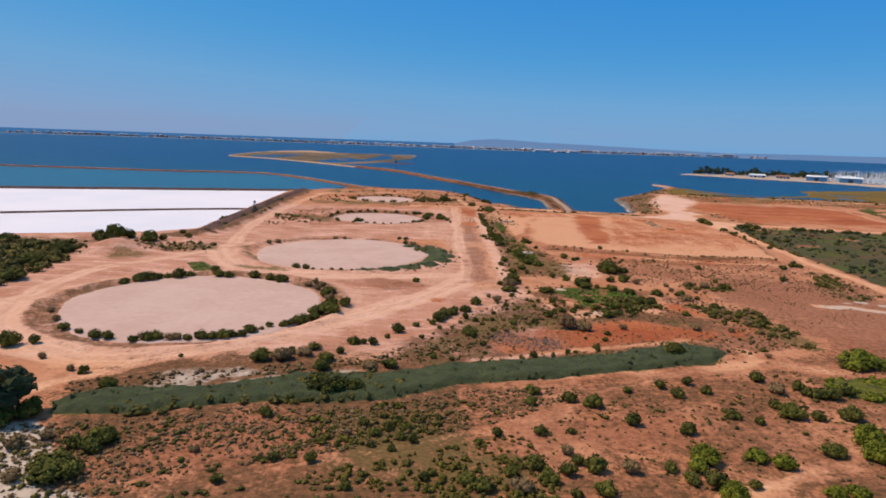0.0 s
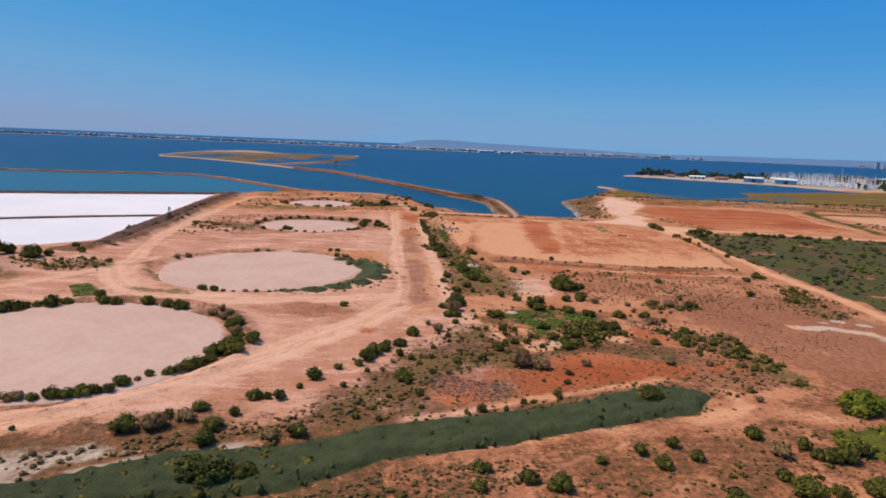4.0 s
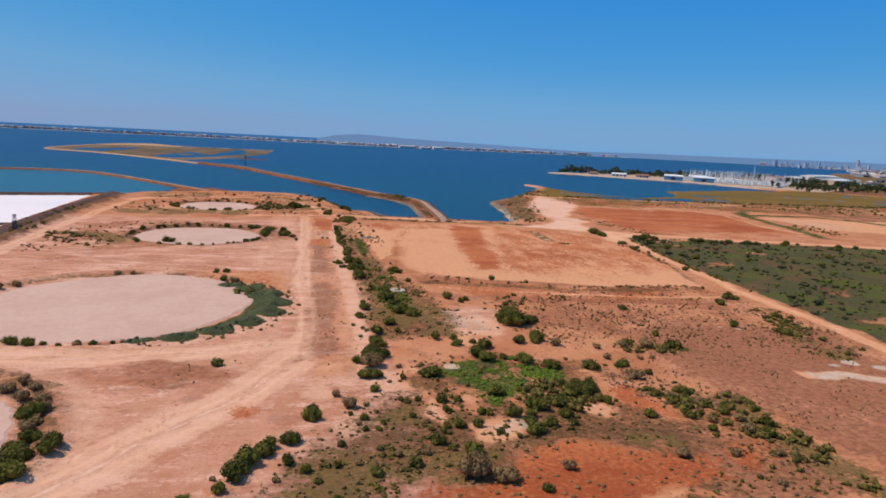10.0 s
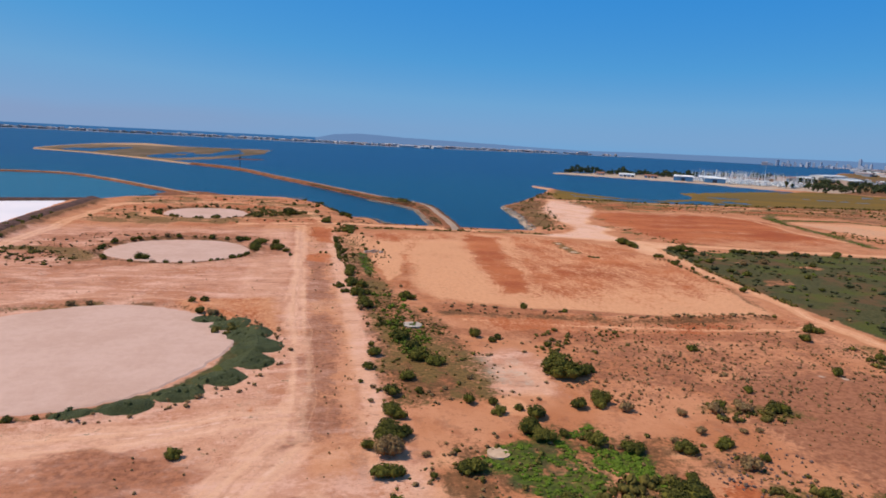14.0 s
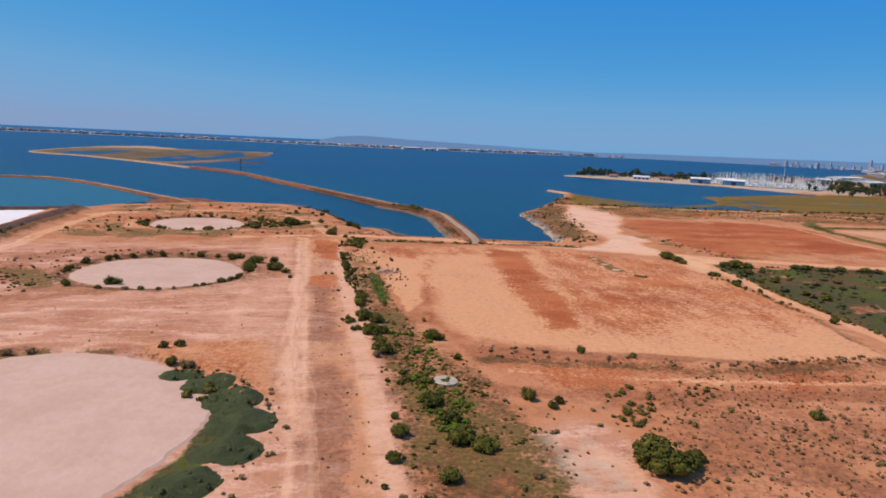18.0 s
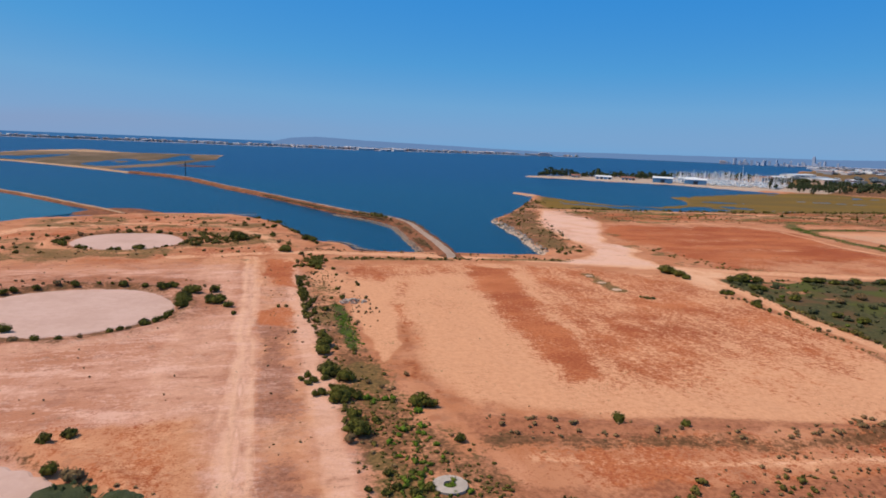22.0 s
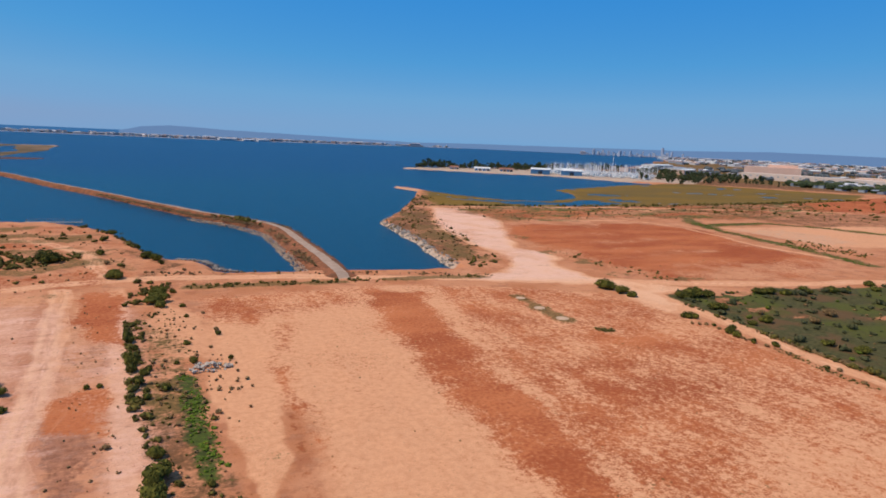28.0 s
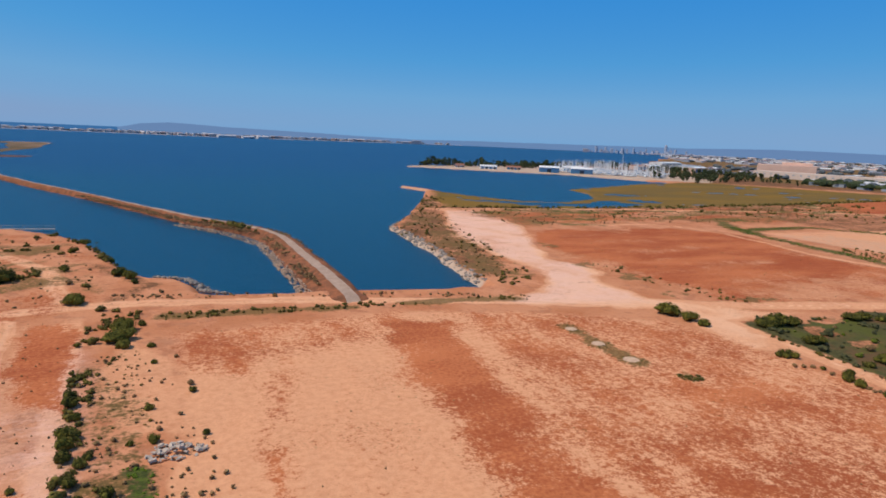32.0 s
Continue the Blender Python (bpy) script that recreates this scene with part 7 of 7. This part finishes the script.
            for u, w in ((0, 0.12), (1.1, 0.45), (2.3, 0.3), (3.0, 0.05)):
                z = 9.0 + up * u - 0.22 * u * u
                v += [(0.2 + c * u - s * w, 0.1 + s * u + c * w, z), (0.2 + c * u + s * w, 0.1 + s * u - c * w, z - 0.12)]
            f += [(b + 2 * j, b + 2 * j + 1, b + 2 * j + 3, b + 2 * j + 2) for j in range(3)]
        return g.mesh("trunk", BARK), mesh_from("crown", v, f, TREE_LEAF)
    g.tube([(0, 0, -0.3), (0.1, 0.05, 2.2), (0.2, -0.1, 5.0)], [0.38, 0.28, 0.14], 6)
    lumps = []
    for k in range(8):
        a, z = rng.uniform(0, 6.28), rng.uniform(2.6, 8.0)
        d = rng.uniform(0.4, 2.6) * (1.0 if z < 6 else 0.5)
        lumps.append((d * math.cos(a), d * math.sin(a), z, rng.uniform(1.1, 2.0)))
        g.tube([(0.1, 0, min(z - 1, 3.5)), (d * 0.8 * math.cos(a), d * 0.8 * math.sin(a), z)], [0.12, 0.05], 4)
    v, f = crown_arrays(rng, lumps, 170, 0.45, 0.9)
    return g.mesh("trunk", BARK), mesh_from("crown", v, f, TREE_LEAF)


TREES = [tree_mesh(s, "round") for s in range(5)]
PALMS = [tree_mesh(40 + s, "palm") for s in range(2)]


def tree(x, y, h, rng, palm=False, label="dark green broad tree on the far shore", z=None, group="trees on the far shore"):
    trunk, crown = rng.choice(PALMS if palm else TREES)
    ob = thing("palm" if palm else "tree", "tall palm on the far shore" if palm else label, "palm" if palm else "tree", pose(x, y, lie(x, y) if z is None else z, 0, 0, rng.uniform(0, 360)), group)
    s = h / 9.5
    ob.scale = (s * rng.uniform(0.95, 1.35), s * rng.uniform(0.95, 1.35), s)
    part("trunk", trunk, ob)
    part("crown", crown, ob)
    return ob


_rng = random.Random(21)
for k in range(135):
    u = _rng.random()
    x, y = 470 + 290 * u + _rng.uniform(-6, 6), 1214 + 20 * u + _rng.uniform(-14, 18)
    tree(x, y, _rng.choice([5, 6, 7, 8, 9, 10, 14]) * _rng.uniform(0.8, 1.15), _rng, _rng.random() < 0.2)
for k in range(64):
    u = _rng.random()
    tree(690 + 330 * u + _rng.uniform(-10, 10), 1255 + 60 * u + _rng.uniform(-8, 16), _rng.uniform(7, 12), _rng, _rng.random() < 0.15, group="trees behind the marina")
for k in range(52):
    u = _rng.random()
    tree(735 + 110 * u + _rng.uniform(-20, 30), 905 + 50 * u + _rng.uniform(-40, 70), _rng.uniform(7, 12), _rng, label="dense dark tree beside the boatyard", group="trees beside the boatyard")
for k in range(34):
    u = k / 33
    tree(850 + 150 * u, 935 - 110 * u + _rng.uniform(-10, 10), _rng.uniform(5, 8), _rng, label="dark tree in a row beyond the marsh", group="trees beyond the marsh")
for x, y, h in ((-67, 93, 10.5), (-70, 96, 10.0), (-73, 92, 9.0), (-66, 97, 8.0)):
    tree(x, y, h, _rng, label="dark broad tree beside the sandy track", group="trees beside the track")
for x, y, h in ((880, 850, 4.5),):
    tree(x, y, h, _rng, label="low dense dark green tree on open ground", group="low trees")


def sailboat_meshes():
    def hull(length, beam, deck, bow):
        g, rings = Geo(), []
        st = [(-0.5, 0.72, 0.9), (-0.2, 1.0, 0.92), (0.15, 0.95, 0.97), (0.38, 0.5, 1.05), (0.5, 0.04, bow)]
        for u, w, d in st:
            rings += [(u * length, -w * beam / 2, d * deck), (u * length * 0.94, -w * beam * 0.3, 0.15), (u * length * 0.92, 0, -0.25), (u * length * 0.94, w * beam * 0.3, 0.15), (u * length, w * beam / 2, d * deck)]
        f = [(j * 5 + k, j * 5 + k + 1, (j + 1) * 5 + k + 1, (j + 1) * 5 + k) for j in range(4) for k in range(4)]
        f += [(j * 5, (j + 1) * 5, (j + 1) * 5 + 4, j * 5 + 4) for j in range(4)] + [(0, 4, 3, 2, 1)]
        g.add(rings, f)
        return g.mesh("hull", WHITE)

    cabin = Geo().box(-2.2, -0.95, 1.1, 1.8, 0.95, 1.75, 0, 0, (0, 0, 0), 0.82).mesh("cabin", WHITE)
    mast = Geo().tube([(0.9, 0, 1.0), (0.9, 0, 8), (0.9, 0, 16.5)], [0.26, 0.24, 0.18], 5).box(0.8, -0.9, 9.9, 1.0, 0.9, 10.1).mesh("mast", WHITE)
    boom = Geo().tube([(0.8, 0, 2.4), (-3.4, 0, 2.3)], [0.2, 0.16], 5).mesh("boom", BLUE)
    windows = Geo().box(-1.6, -0.99, 1.3, 1.2, 0.99, 1.55, 0, 0, (0, 0, 0), 0.9).mesh("cabin_window", DARKGLASS)
    flybridge = Geo().box(-2.5, -1.4, 1.1, 2.0, 1.4, 2.7, 0, 0, (0, 0, 0), 0.8).box(-1.9, -1.1, 2.7, 0.8, 1.1, 3.7, 0, 0, (0, 0, 0), 0.75).mesh("cabin", WHITE)
    glass = Geo().box(-1.8, -1.36, 1.7, 1.95, 1.36, 2.3, 0, 0, (0, 0, 0), 0.9).mesh("cabin_window", DARKGLASS)
    return hull(11.0, 3.4, 1.1, 1.25), cabin, mast, boom, windows, hull(12.0, 4.0, 1.3, 1.7), flybridge, glass


SAIL = sailboat_meshes()


def boat(x, y, z, turn, scale, sail):
    ob = thing("sailboat" if sail else "motorboat", "white sailing yacht with a bare mast in the boatyard" if sail else "white motor cruiser in the boatyard", "boat", pose(x, y, z, 0, 0, turn), "boats in the marina")
    ob.scale = (scale,) * 3
    for name, me in (("hull", SAIL[0]), ("cabin", SAIL[1]), ("mast", SAIL[2]), ("boom", SAIL[3])) if sail else (("hull", SAIL[5]), ("cabin", SAIL[6])):
        q = part(name, me, ob)
        if name == "cabin":
            part("cabin_window", SAIL[4] if sail else SAIL[7], q)


for k in range(50):
    u = _rng.uniform(0.35, 1.0)
    tree(470 + 200 * u + _rng.uniform(-6, 6), 1222 - 40 * u + _rng.uniform(-10, 14), _rng.uniform(4, 8), _rng, _rng.random() < 0.1)
for k in range(70):
    tree(_rng.uniform(900, 1010), _rng.uniform(960, 1180), _rng.uniform(8, 13), _rng, label="dense dark tree beside the boatyard", group="trees beside the boatyard")
_rng = random.Random(31)
MARINA = [(645, 1080), (700, 1012), (748, 968), (890, 1086), (905, 1140), (770, 1245), (690, 1165)]
_n = 0
while _n < 400:
    x, y = _rng.uniform(645, 905), _rng.uniform(965, 1245)
    if inside(np.array([x]), np.array([y]), MARINA)[0] > 3:
        boat(x, y, lie(x, y) + 0.2, _rng.choice([20, 110, 200, 290]) + _rng.uniform(-6, 6), _rng.uniform(0.75, 1.2), _rng.random() < 0.72)
        _n += 1


def shed(name, x, y, turn, length, width, h, wall, roof, label, category="shed", rise=2.5, doors=3):
    ob = thing(name, label, category, pose(x, y, lie(x, y), 0, 0, turn))
    part("wall", Geo().box(-length / 2, -width / 2, -0.5, length / 2, width / 2, h).mesh("wall", wall), ob)
    part("roof", Geo().gable(-length / 2, -width / 2, h, length / 2, width / 2, rise).mesh("roof", roof), ob)
    for k in range(doors if h < 12 else 0):
        u = -length / 2 + length * (k + 0.5) / doors
        part("door", Geo().box(u - length / doors * 0.32, -width / 2 - 0.12, 0, u + length / doors * 0.32, -width / 2 + 0.1, h * 0.72).mesh("door", DARKGLASS if k % 2 else BLUE), ob)
    return ob


shed("boat_shed", 628, 1084, -35, 30, 16, 7, BLUE, WHITE, "blue boatyard shed with a white roof")
shed("boat_shed", 668, 1056, -35, 32, 16, 7, BLUE, WHITE, "blue boatyard shed with a white roof")
shed("boat_shed", 684, 1098, -35, 30, 16, 7, WHITE, WHITE, "white boatyard shed with a pale roof")
for x, y, t, l, w, h, a, b in ((560, 1150, -25, 26, 10, 4, WHITE, WHITE), (600, 1140, -25, 22, 10, 4, BEIGE, REDROOF), (524, 1178, -30, 14, 8, 3.5, BEIGE, REDROOF), (640, 1112, -30, 16, 9, 4, GREYWALL, WHITE),
                           (1050, 1180, 20, 60, 24, 9, BEIGE, WHITE), (1130, 1280, 20, 80, 30, 9, WHITE, GREYWALL), (1010, 1260, 20, 50, 24, 8, WHITE, WHITE), (1250, 1450, 20, 110, 34, 9, WHITE, WHITE), (960, 1240, 15, 40, 20, 8, BEIGE, REDROOF)):
    shed("building", x, y, t, l, w, h, a, b, "low pale building beside the marina", "building", 2.0, 4)


def pole(name, x, y, z, h, r, mat, label, category):
    ob = thing(name, label, category, pose(x, y, z))
    part("pole", Geo().tube([(0, 0, -1.5), (0, 0, h)], [r, r * 0.7], 6).mesh("pole", mat), ob)
    return ob


pole("tall_mast", 835, 1150, 0, 30, 0.55, WHITE, "tall white mast standing over the marina", "mast")
_q = pole("channel_marker", -68, 960, -2, 17, 0.5, WOOD, "dark wooden channel marker standing in the water", "marker")
part("board", Geo().box(-1.0, -0.15, 12.5, 1.0, 0.15, 14.5).mesh("board", WOOD), _q)
# navigation light on the bank of the salt pans
_q = thing("light_tower", "small dark lattice tower with a white lamp box on the bank", "tower", pose(-105, 363, lie(-105, 363)))
for a, b in ((-1, -1), (1, -1), (1, 1), (-1, 1)):
    part("leg", Geo().tube([(a * 0.9, b * 0.9, -0.3), (a * 0.45, b * 0.45, 4.6)], [0.13, 0.1], 5).mesh("leg", WOOD), _q)
part("panel", Geo().box(-0.85, -0.85, 0.6, 0.85, 0.85, 3.6, 0, 0, (0, 0, 0), 0.7).mesh("panel", WOOD), _q, "dark slatted panel")
part("lamp_box", Geo().box(-0.5, -0.5, 4.6, 0.5, 0.5, 5.7).mesh("lamp_box", WHITE), _q, "white lamp box")
part("cap", Geo().box(-0.7, -0.7, 5.7, 0.7, 0.7, 6.4, 0, 0, (0, 0, 0), 0.1).mesh("cap", WOOD), _q)
# rail of a small jetty off the plateau
_q = thing("jetty", "low grey jetty with a rail along the pond's edge", "jetty", pose(0, 0, 0))
part("deck", Geo().box(-12, -0.8, -1.1, 12, 0.8, -0.85).mesh("deck", CONCRETE), _q, "", pose(-2, 590.5, 0, 0, 0, -10))
for k in range(7):
    part("post", Geo().tube([(0, 0, -3.5), (0, 0, 0.4)], [0.12, 0.1], 5).mesh("post", CONCRETE), _q, "", pose(-2, 590.5, 0, 0, 0, -10) @ pose(-11.4 + 3.8 * k, 0.8, 0))
part("rail", Geo().box(-12, 0.74, 0.28, 12, 0.86, 0.38).mesh("rail", CONCRETE), _q, "", pose(-2, 590.5, 0, 0, 0, -10))


PALEBEIGE = plain("pale_beige_wall", (0.70, 0.56, 0.48), (0.62, 0.49, 0.41), 0.05, 0.85)
# the long beige works beyond the marsh
_q = thing("factory", "long beige factory block with a low paler wing", "factory", pose(1194, 1090, 0.5, 0, 0, -55))
part("main_block", Geo().box(-50, -28, -1, 50, 28, 22).mesh("main_block", FACTORY), _q)
part("roof_house", Geo().box(-8, -14, 22, 44, 14, 27).mesh("roof_house", FACTORY), _q)
_w = part("low_wing", Geo().box(-118, -15, -1, 150, 15, 11).mesh("low_wing", PALEBEIGE), _q, "long low pale beige wing", pose(60, -130, 0, 0, 0, -25.6))
for k in range(20):
    part("window", Geo().box(-112 + 13 * k, -15.3, 5.5, -108.5 + 13 * k, -14.9, 7.5).mesh("window", GREYWALL), _w)
part("end_block", Geo().box(70, 15.2, -1, 120, 40, 14).mesh("end_block", BEIGE), _q, "", pose(60, -130, 0, 0, 0, -25.6))
_rng = random.Random(77)
for k in range(18):
    u = k / 17
    tree(1092 + 60 * u + _rng.uniform(-4, 4), 1062 - 230 * u, _rng.uniform(3.5, 6), _rng, label="small tree in front of the white wing", group="trees along the factory")


def strewn_town(name, n, seed, place, label, lo, hi, mats, tall=(4, 9), green=0.34):
    """Far houses and tree clumps, too small to tell apart."""
    rng, g = random.Random(seed), Geo()
    for _ in range(n):
        x, y, z = place(rng)
        l, w, h, t = rng.uniform(lo, hi), rng.uniform(lo, hi) * 0.6, rng.uniform(*tall), rng.uniform(0, 3.14)
        m = rng.randrange(len(mats) - 1)
        if rng.random() < green:
            for _k in range(3):
                g.add(ICO_V * np.array([rng.uniform(4, 9), rng.uniform(4, 9), rng.uniform(3, 6)]) + np.array([x + rng.uniform(-8, 8), y + rng.uniform(-8, 8), z + 4]), ICO_F, len(mats) - 1)
        else:
            g.box(-l / 2, -w / 2, -3, l / 2, w / 2, h, m, t, (x, y, z))
            g.gable(-l / 2, -w / 2, h, l / 2, w / 2, rng.uniform(1, 3), (m + 1) % (len(mats) - 1), t, (x, y, z))
    return tagged(new(name, g.mesh(name, mats)), label, "houses", kind="stuff")


# far white walls, red roofs and trees greyed by haze put into their colours
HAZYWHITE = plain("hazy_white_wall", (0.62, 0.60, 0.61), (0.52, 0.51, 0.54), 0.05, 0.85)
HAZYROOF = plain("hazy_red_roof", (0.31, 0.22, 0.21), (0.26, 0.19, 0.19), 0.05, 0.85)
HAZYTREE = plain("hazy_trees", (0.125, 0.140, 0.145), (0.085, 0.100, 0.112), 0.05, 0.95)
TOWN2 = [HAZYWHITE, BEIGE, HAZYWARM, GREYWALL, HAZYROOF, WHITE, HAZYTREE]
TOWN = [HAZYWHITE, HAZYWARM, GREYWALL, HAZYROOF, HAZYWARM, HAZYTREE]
SPIT = [(-3300, 3200), (-2400, 3750), (-1500, 4080), (-700, 4130), (0, 4020), (600, 3830), (1000, 4060), (1700, 4330), (2700, 4560)]


def on_spit(rng):
    k = min(len(SPIT) - 2, int(rng.betavariate(1.6, 1.6) * (len(SPIT) - 1)))
    u = rng.random()
    (ax, ay), (bx, by) = SPIT[k], SPIT[k + 1]
    return ax + u * (bx - ax) + rng.uniform(-20, 20), ay + u * (by - ay) + rng.uniform(5, 90), -0.8


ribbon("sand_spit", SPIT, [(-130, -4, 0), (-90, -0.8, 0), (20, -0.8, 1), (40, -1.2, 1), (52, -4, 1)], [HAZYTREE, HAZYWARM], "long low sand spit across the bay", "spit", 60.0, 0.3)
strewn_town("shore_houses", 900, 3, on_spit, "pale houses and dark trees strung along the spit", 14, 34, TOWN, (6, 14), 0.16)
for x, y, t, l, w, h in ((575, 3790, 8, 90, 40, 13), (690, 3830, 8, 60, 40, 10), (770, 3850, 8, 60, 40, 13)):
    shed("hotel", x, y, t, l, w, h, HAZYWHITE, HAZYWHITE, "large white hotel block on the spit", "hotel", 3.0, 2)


def far_town(rng):
    a, d = rng.uniform(radians(8), radians(52)), rng.uniform(1500, 4700)
    return 900 + d * math.cos(a), 900 + d * math.sin(a) * 0.85, 0.0


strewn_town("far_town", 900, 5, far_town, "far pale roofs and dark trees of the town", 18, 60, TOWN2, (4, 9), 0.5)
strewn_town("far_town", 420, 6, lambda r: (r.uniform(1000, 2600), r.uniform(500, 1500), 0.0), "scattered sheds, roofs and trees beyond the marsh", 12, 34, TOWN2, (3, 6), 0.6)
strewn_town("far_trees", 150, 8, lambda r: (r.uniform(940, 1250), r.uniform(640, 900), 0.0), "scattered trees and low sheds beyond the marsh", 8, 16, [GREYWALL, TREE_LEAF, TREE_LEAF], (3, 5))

# downtown towers at the head of the bay
_rng = random.Random(44)
for k in range(52):
    a = radians(38.2 + 8.2 * _rng.random())
    d = _rng.uniform(4450, 4800)
    h, w = 10 + 26 * _rng.random() ** 2, _rng.uniform(8, 18)
    if k == 0:
        a, h, w = radians(44.3), 58, 15
    ob = thing("tower_block", "hazy grey high-rise in the far city" if k else "tallest hazy grey high-rise in the far city", "high-rise", pose(45 + d * math.sin(a), 100 + d * math.cos(a), 0, 0, 0, _rng.uniform(0, 90)), "towers of the far city")
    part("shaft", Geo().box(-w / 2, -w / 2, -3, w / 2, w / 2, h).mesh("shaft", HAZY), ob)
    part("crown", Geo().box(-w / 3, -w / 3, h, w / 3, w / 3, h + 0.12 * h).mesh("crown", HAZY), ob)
for a, l, h, m in ((23.7, 60, 24, HAZYWARM), (22.8, 50, 14, HAZYWARM), (37.9, 34, 22, HAZYWARM), (44.0, 200, 9, HAZYWARM), (47.5, 260, 8, HAZYWARM)):
    d = 4500
    shed("far_building", 45 + d * math.sin(radians(a)), 100 + d * math.cos(radians(a)), -a, l, 50, h, m, m, "large pale building on the far shore", "building", 2.0, 2)

# haze blue is put into an even glow that no light shades
HILL = Tree("glowing_hills", 1.0, 0.0)
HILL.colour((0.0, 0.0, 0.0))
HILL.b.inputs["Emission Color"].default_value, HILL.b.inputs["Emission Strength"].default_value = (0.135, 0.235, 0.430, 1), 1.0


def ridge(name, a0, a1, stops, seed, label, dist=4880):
    """A glowing backdrop of distant hills; angles from the line of flight to the right; stops: share of the way,
    height.
    """
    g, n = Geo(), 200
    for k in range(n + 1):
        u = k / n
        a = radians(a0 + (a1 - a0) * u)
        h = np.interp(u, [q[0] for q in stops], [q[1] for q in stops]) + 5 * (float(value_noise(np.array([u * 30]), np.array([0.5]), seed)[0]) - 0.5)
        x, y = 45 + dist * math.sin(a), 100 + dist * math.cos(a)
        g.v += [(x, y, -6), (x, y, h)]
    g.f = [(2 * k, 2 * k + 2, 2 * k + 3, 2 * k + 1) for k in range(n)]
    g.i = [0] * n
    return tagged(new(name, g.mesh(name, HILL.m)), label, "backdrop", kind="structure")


ridge("backdrop_hills", 0.5, 26, [(0, 22), (0.06, 52), (0.14, 68), (0.3, 54), (0.6, 40), (1, 20)], 3, "glowing backdrop of a haze-blue headland on the horizon")
ridge("backdrop_shore", 20, 92, [(0, 20), (0.1, 32), (0.36, 50), (0.45, 68), (0.6, 62), (1, 50)], 9, "glowing backdrop of haze-blue hills behind the town", 4900)

# upright strip that glows sea blue, lightened for haze, up to the horizon
SEA = Tree("glowing_sea", 1.0, 0.0)
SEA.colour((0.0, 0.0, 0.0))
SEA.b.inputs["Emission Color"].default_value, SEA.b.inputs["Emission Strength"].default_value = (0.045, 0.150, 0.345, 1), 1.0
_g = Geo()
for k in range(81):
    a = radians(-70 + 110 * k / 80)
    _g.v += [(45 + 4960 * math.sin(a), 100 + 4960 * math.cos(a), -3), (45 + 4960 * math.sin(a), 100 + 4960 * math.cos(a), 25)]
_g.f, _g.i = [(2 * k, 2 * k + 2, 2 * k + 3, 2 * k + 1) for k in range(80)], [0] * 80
tagged(new("backdrop_sea", _g.mesh("backdrop_sea", SEA.m)), "glowing dark blue strip standing for the open sea beyond the spit", "backdrop", kind="structure")

# a see-through glowing sheet stands for low sea haze far over open water
HAZE_SHEET = Tree("glowing_haze", 1.0, 0.0)
_rise = HAZE_SHEET.node("ShaderNodeSeparateXYZ")
HAZE_SHEET.t.links.new(HAZE_SHEET.co, _rise.inputs[0])
_top = HAZE_SHEET.math("ADD", _rise.outputs[2], HAZE_SHEET.math("MULTIPLY", HAZE_SHEET.noise(0.0011, 4, 0.5, (1.0, 1.0, 5.0, 0)), 90.0))
_thin = HAZE_SHEET.math("MULTIPLY", HAZE_SHEET.step(_top, 150, 275, 0.62, 0.0), HAZE_SHEET.step(_rise.outputs[0], -2600, 2300, 1.0, 0.0))
_glow = HAZE_SHEET.node("ShaderNodeEmission")
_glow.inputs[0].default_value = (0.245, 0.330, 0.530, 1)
_clear = HAZE_SHEET.node("ShaderNodeBsdfTransparent")
_both = HAZE_SHEET.node("ShaderNodeMixShader")
HAZE_SHEET.t.links.new(_thin, _both.inputs[0])
HAZE_SHEET.t.links.new(_clear.outputs[0], _both.inputs[1])
HAZE_SHEET.t.links.new(_glow.outputs[0], _both.inputs[2])
HAZE_SHEET.t.links.new(_both.outputs[0], HAZE_SHEET.t.nodes["Material Output"].inputs[0])
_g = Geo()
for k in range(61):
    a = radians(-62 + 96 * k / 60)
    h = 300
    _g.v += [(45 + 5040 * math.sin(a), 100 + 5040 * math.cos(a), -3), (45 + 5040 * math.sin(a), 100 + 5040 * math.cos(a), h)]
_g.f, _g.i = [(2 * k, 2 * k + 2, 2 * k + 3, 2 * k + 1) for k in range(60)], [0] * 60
tagged(new("backdrop_haze", _g.mesh("backdrop_haze", HAZE_SHEET.m)), "glowing lavender sheet as a low bank of haze over the open sea", "backdrop", kind="structure")
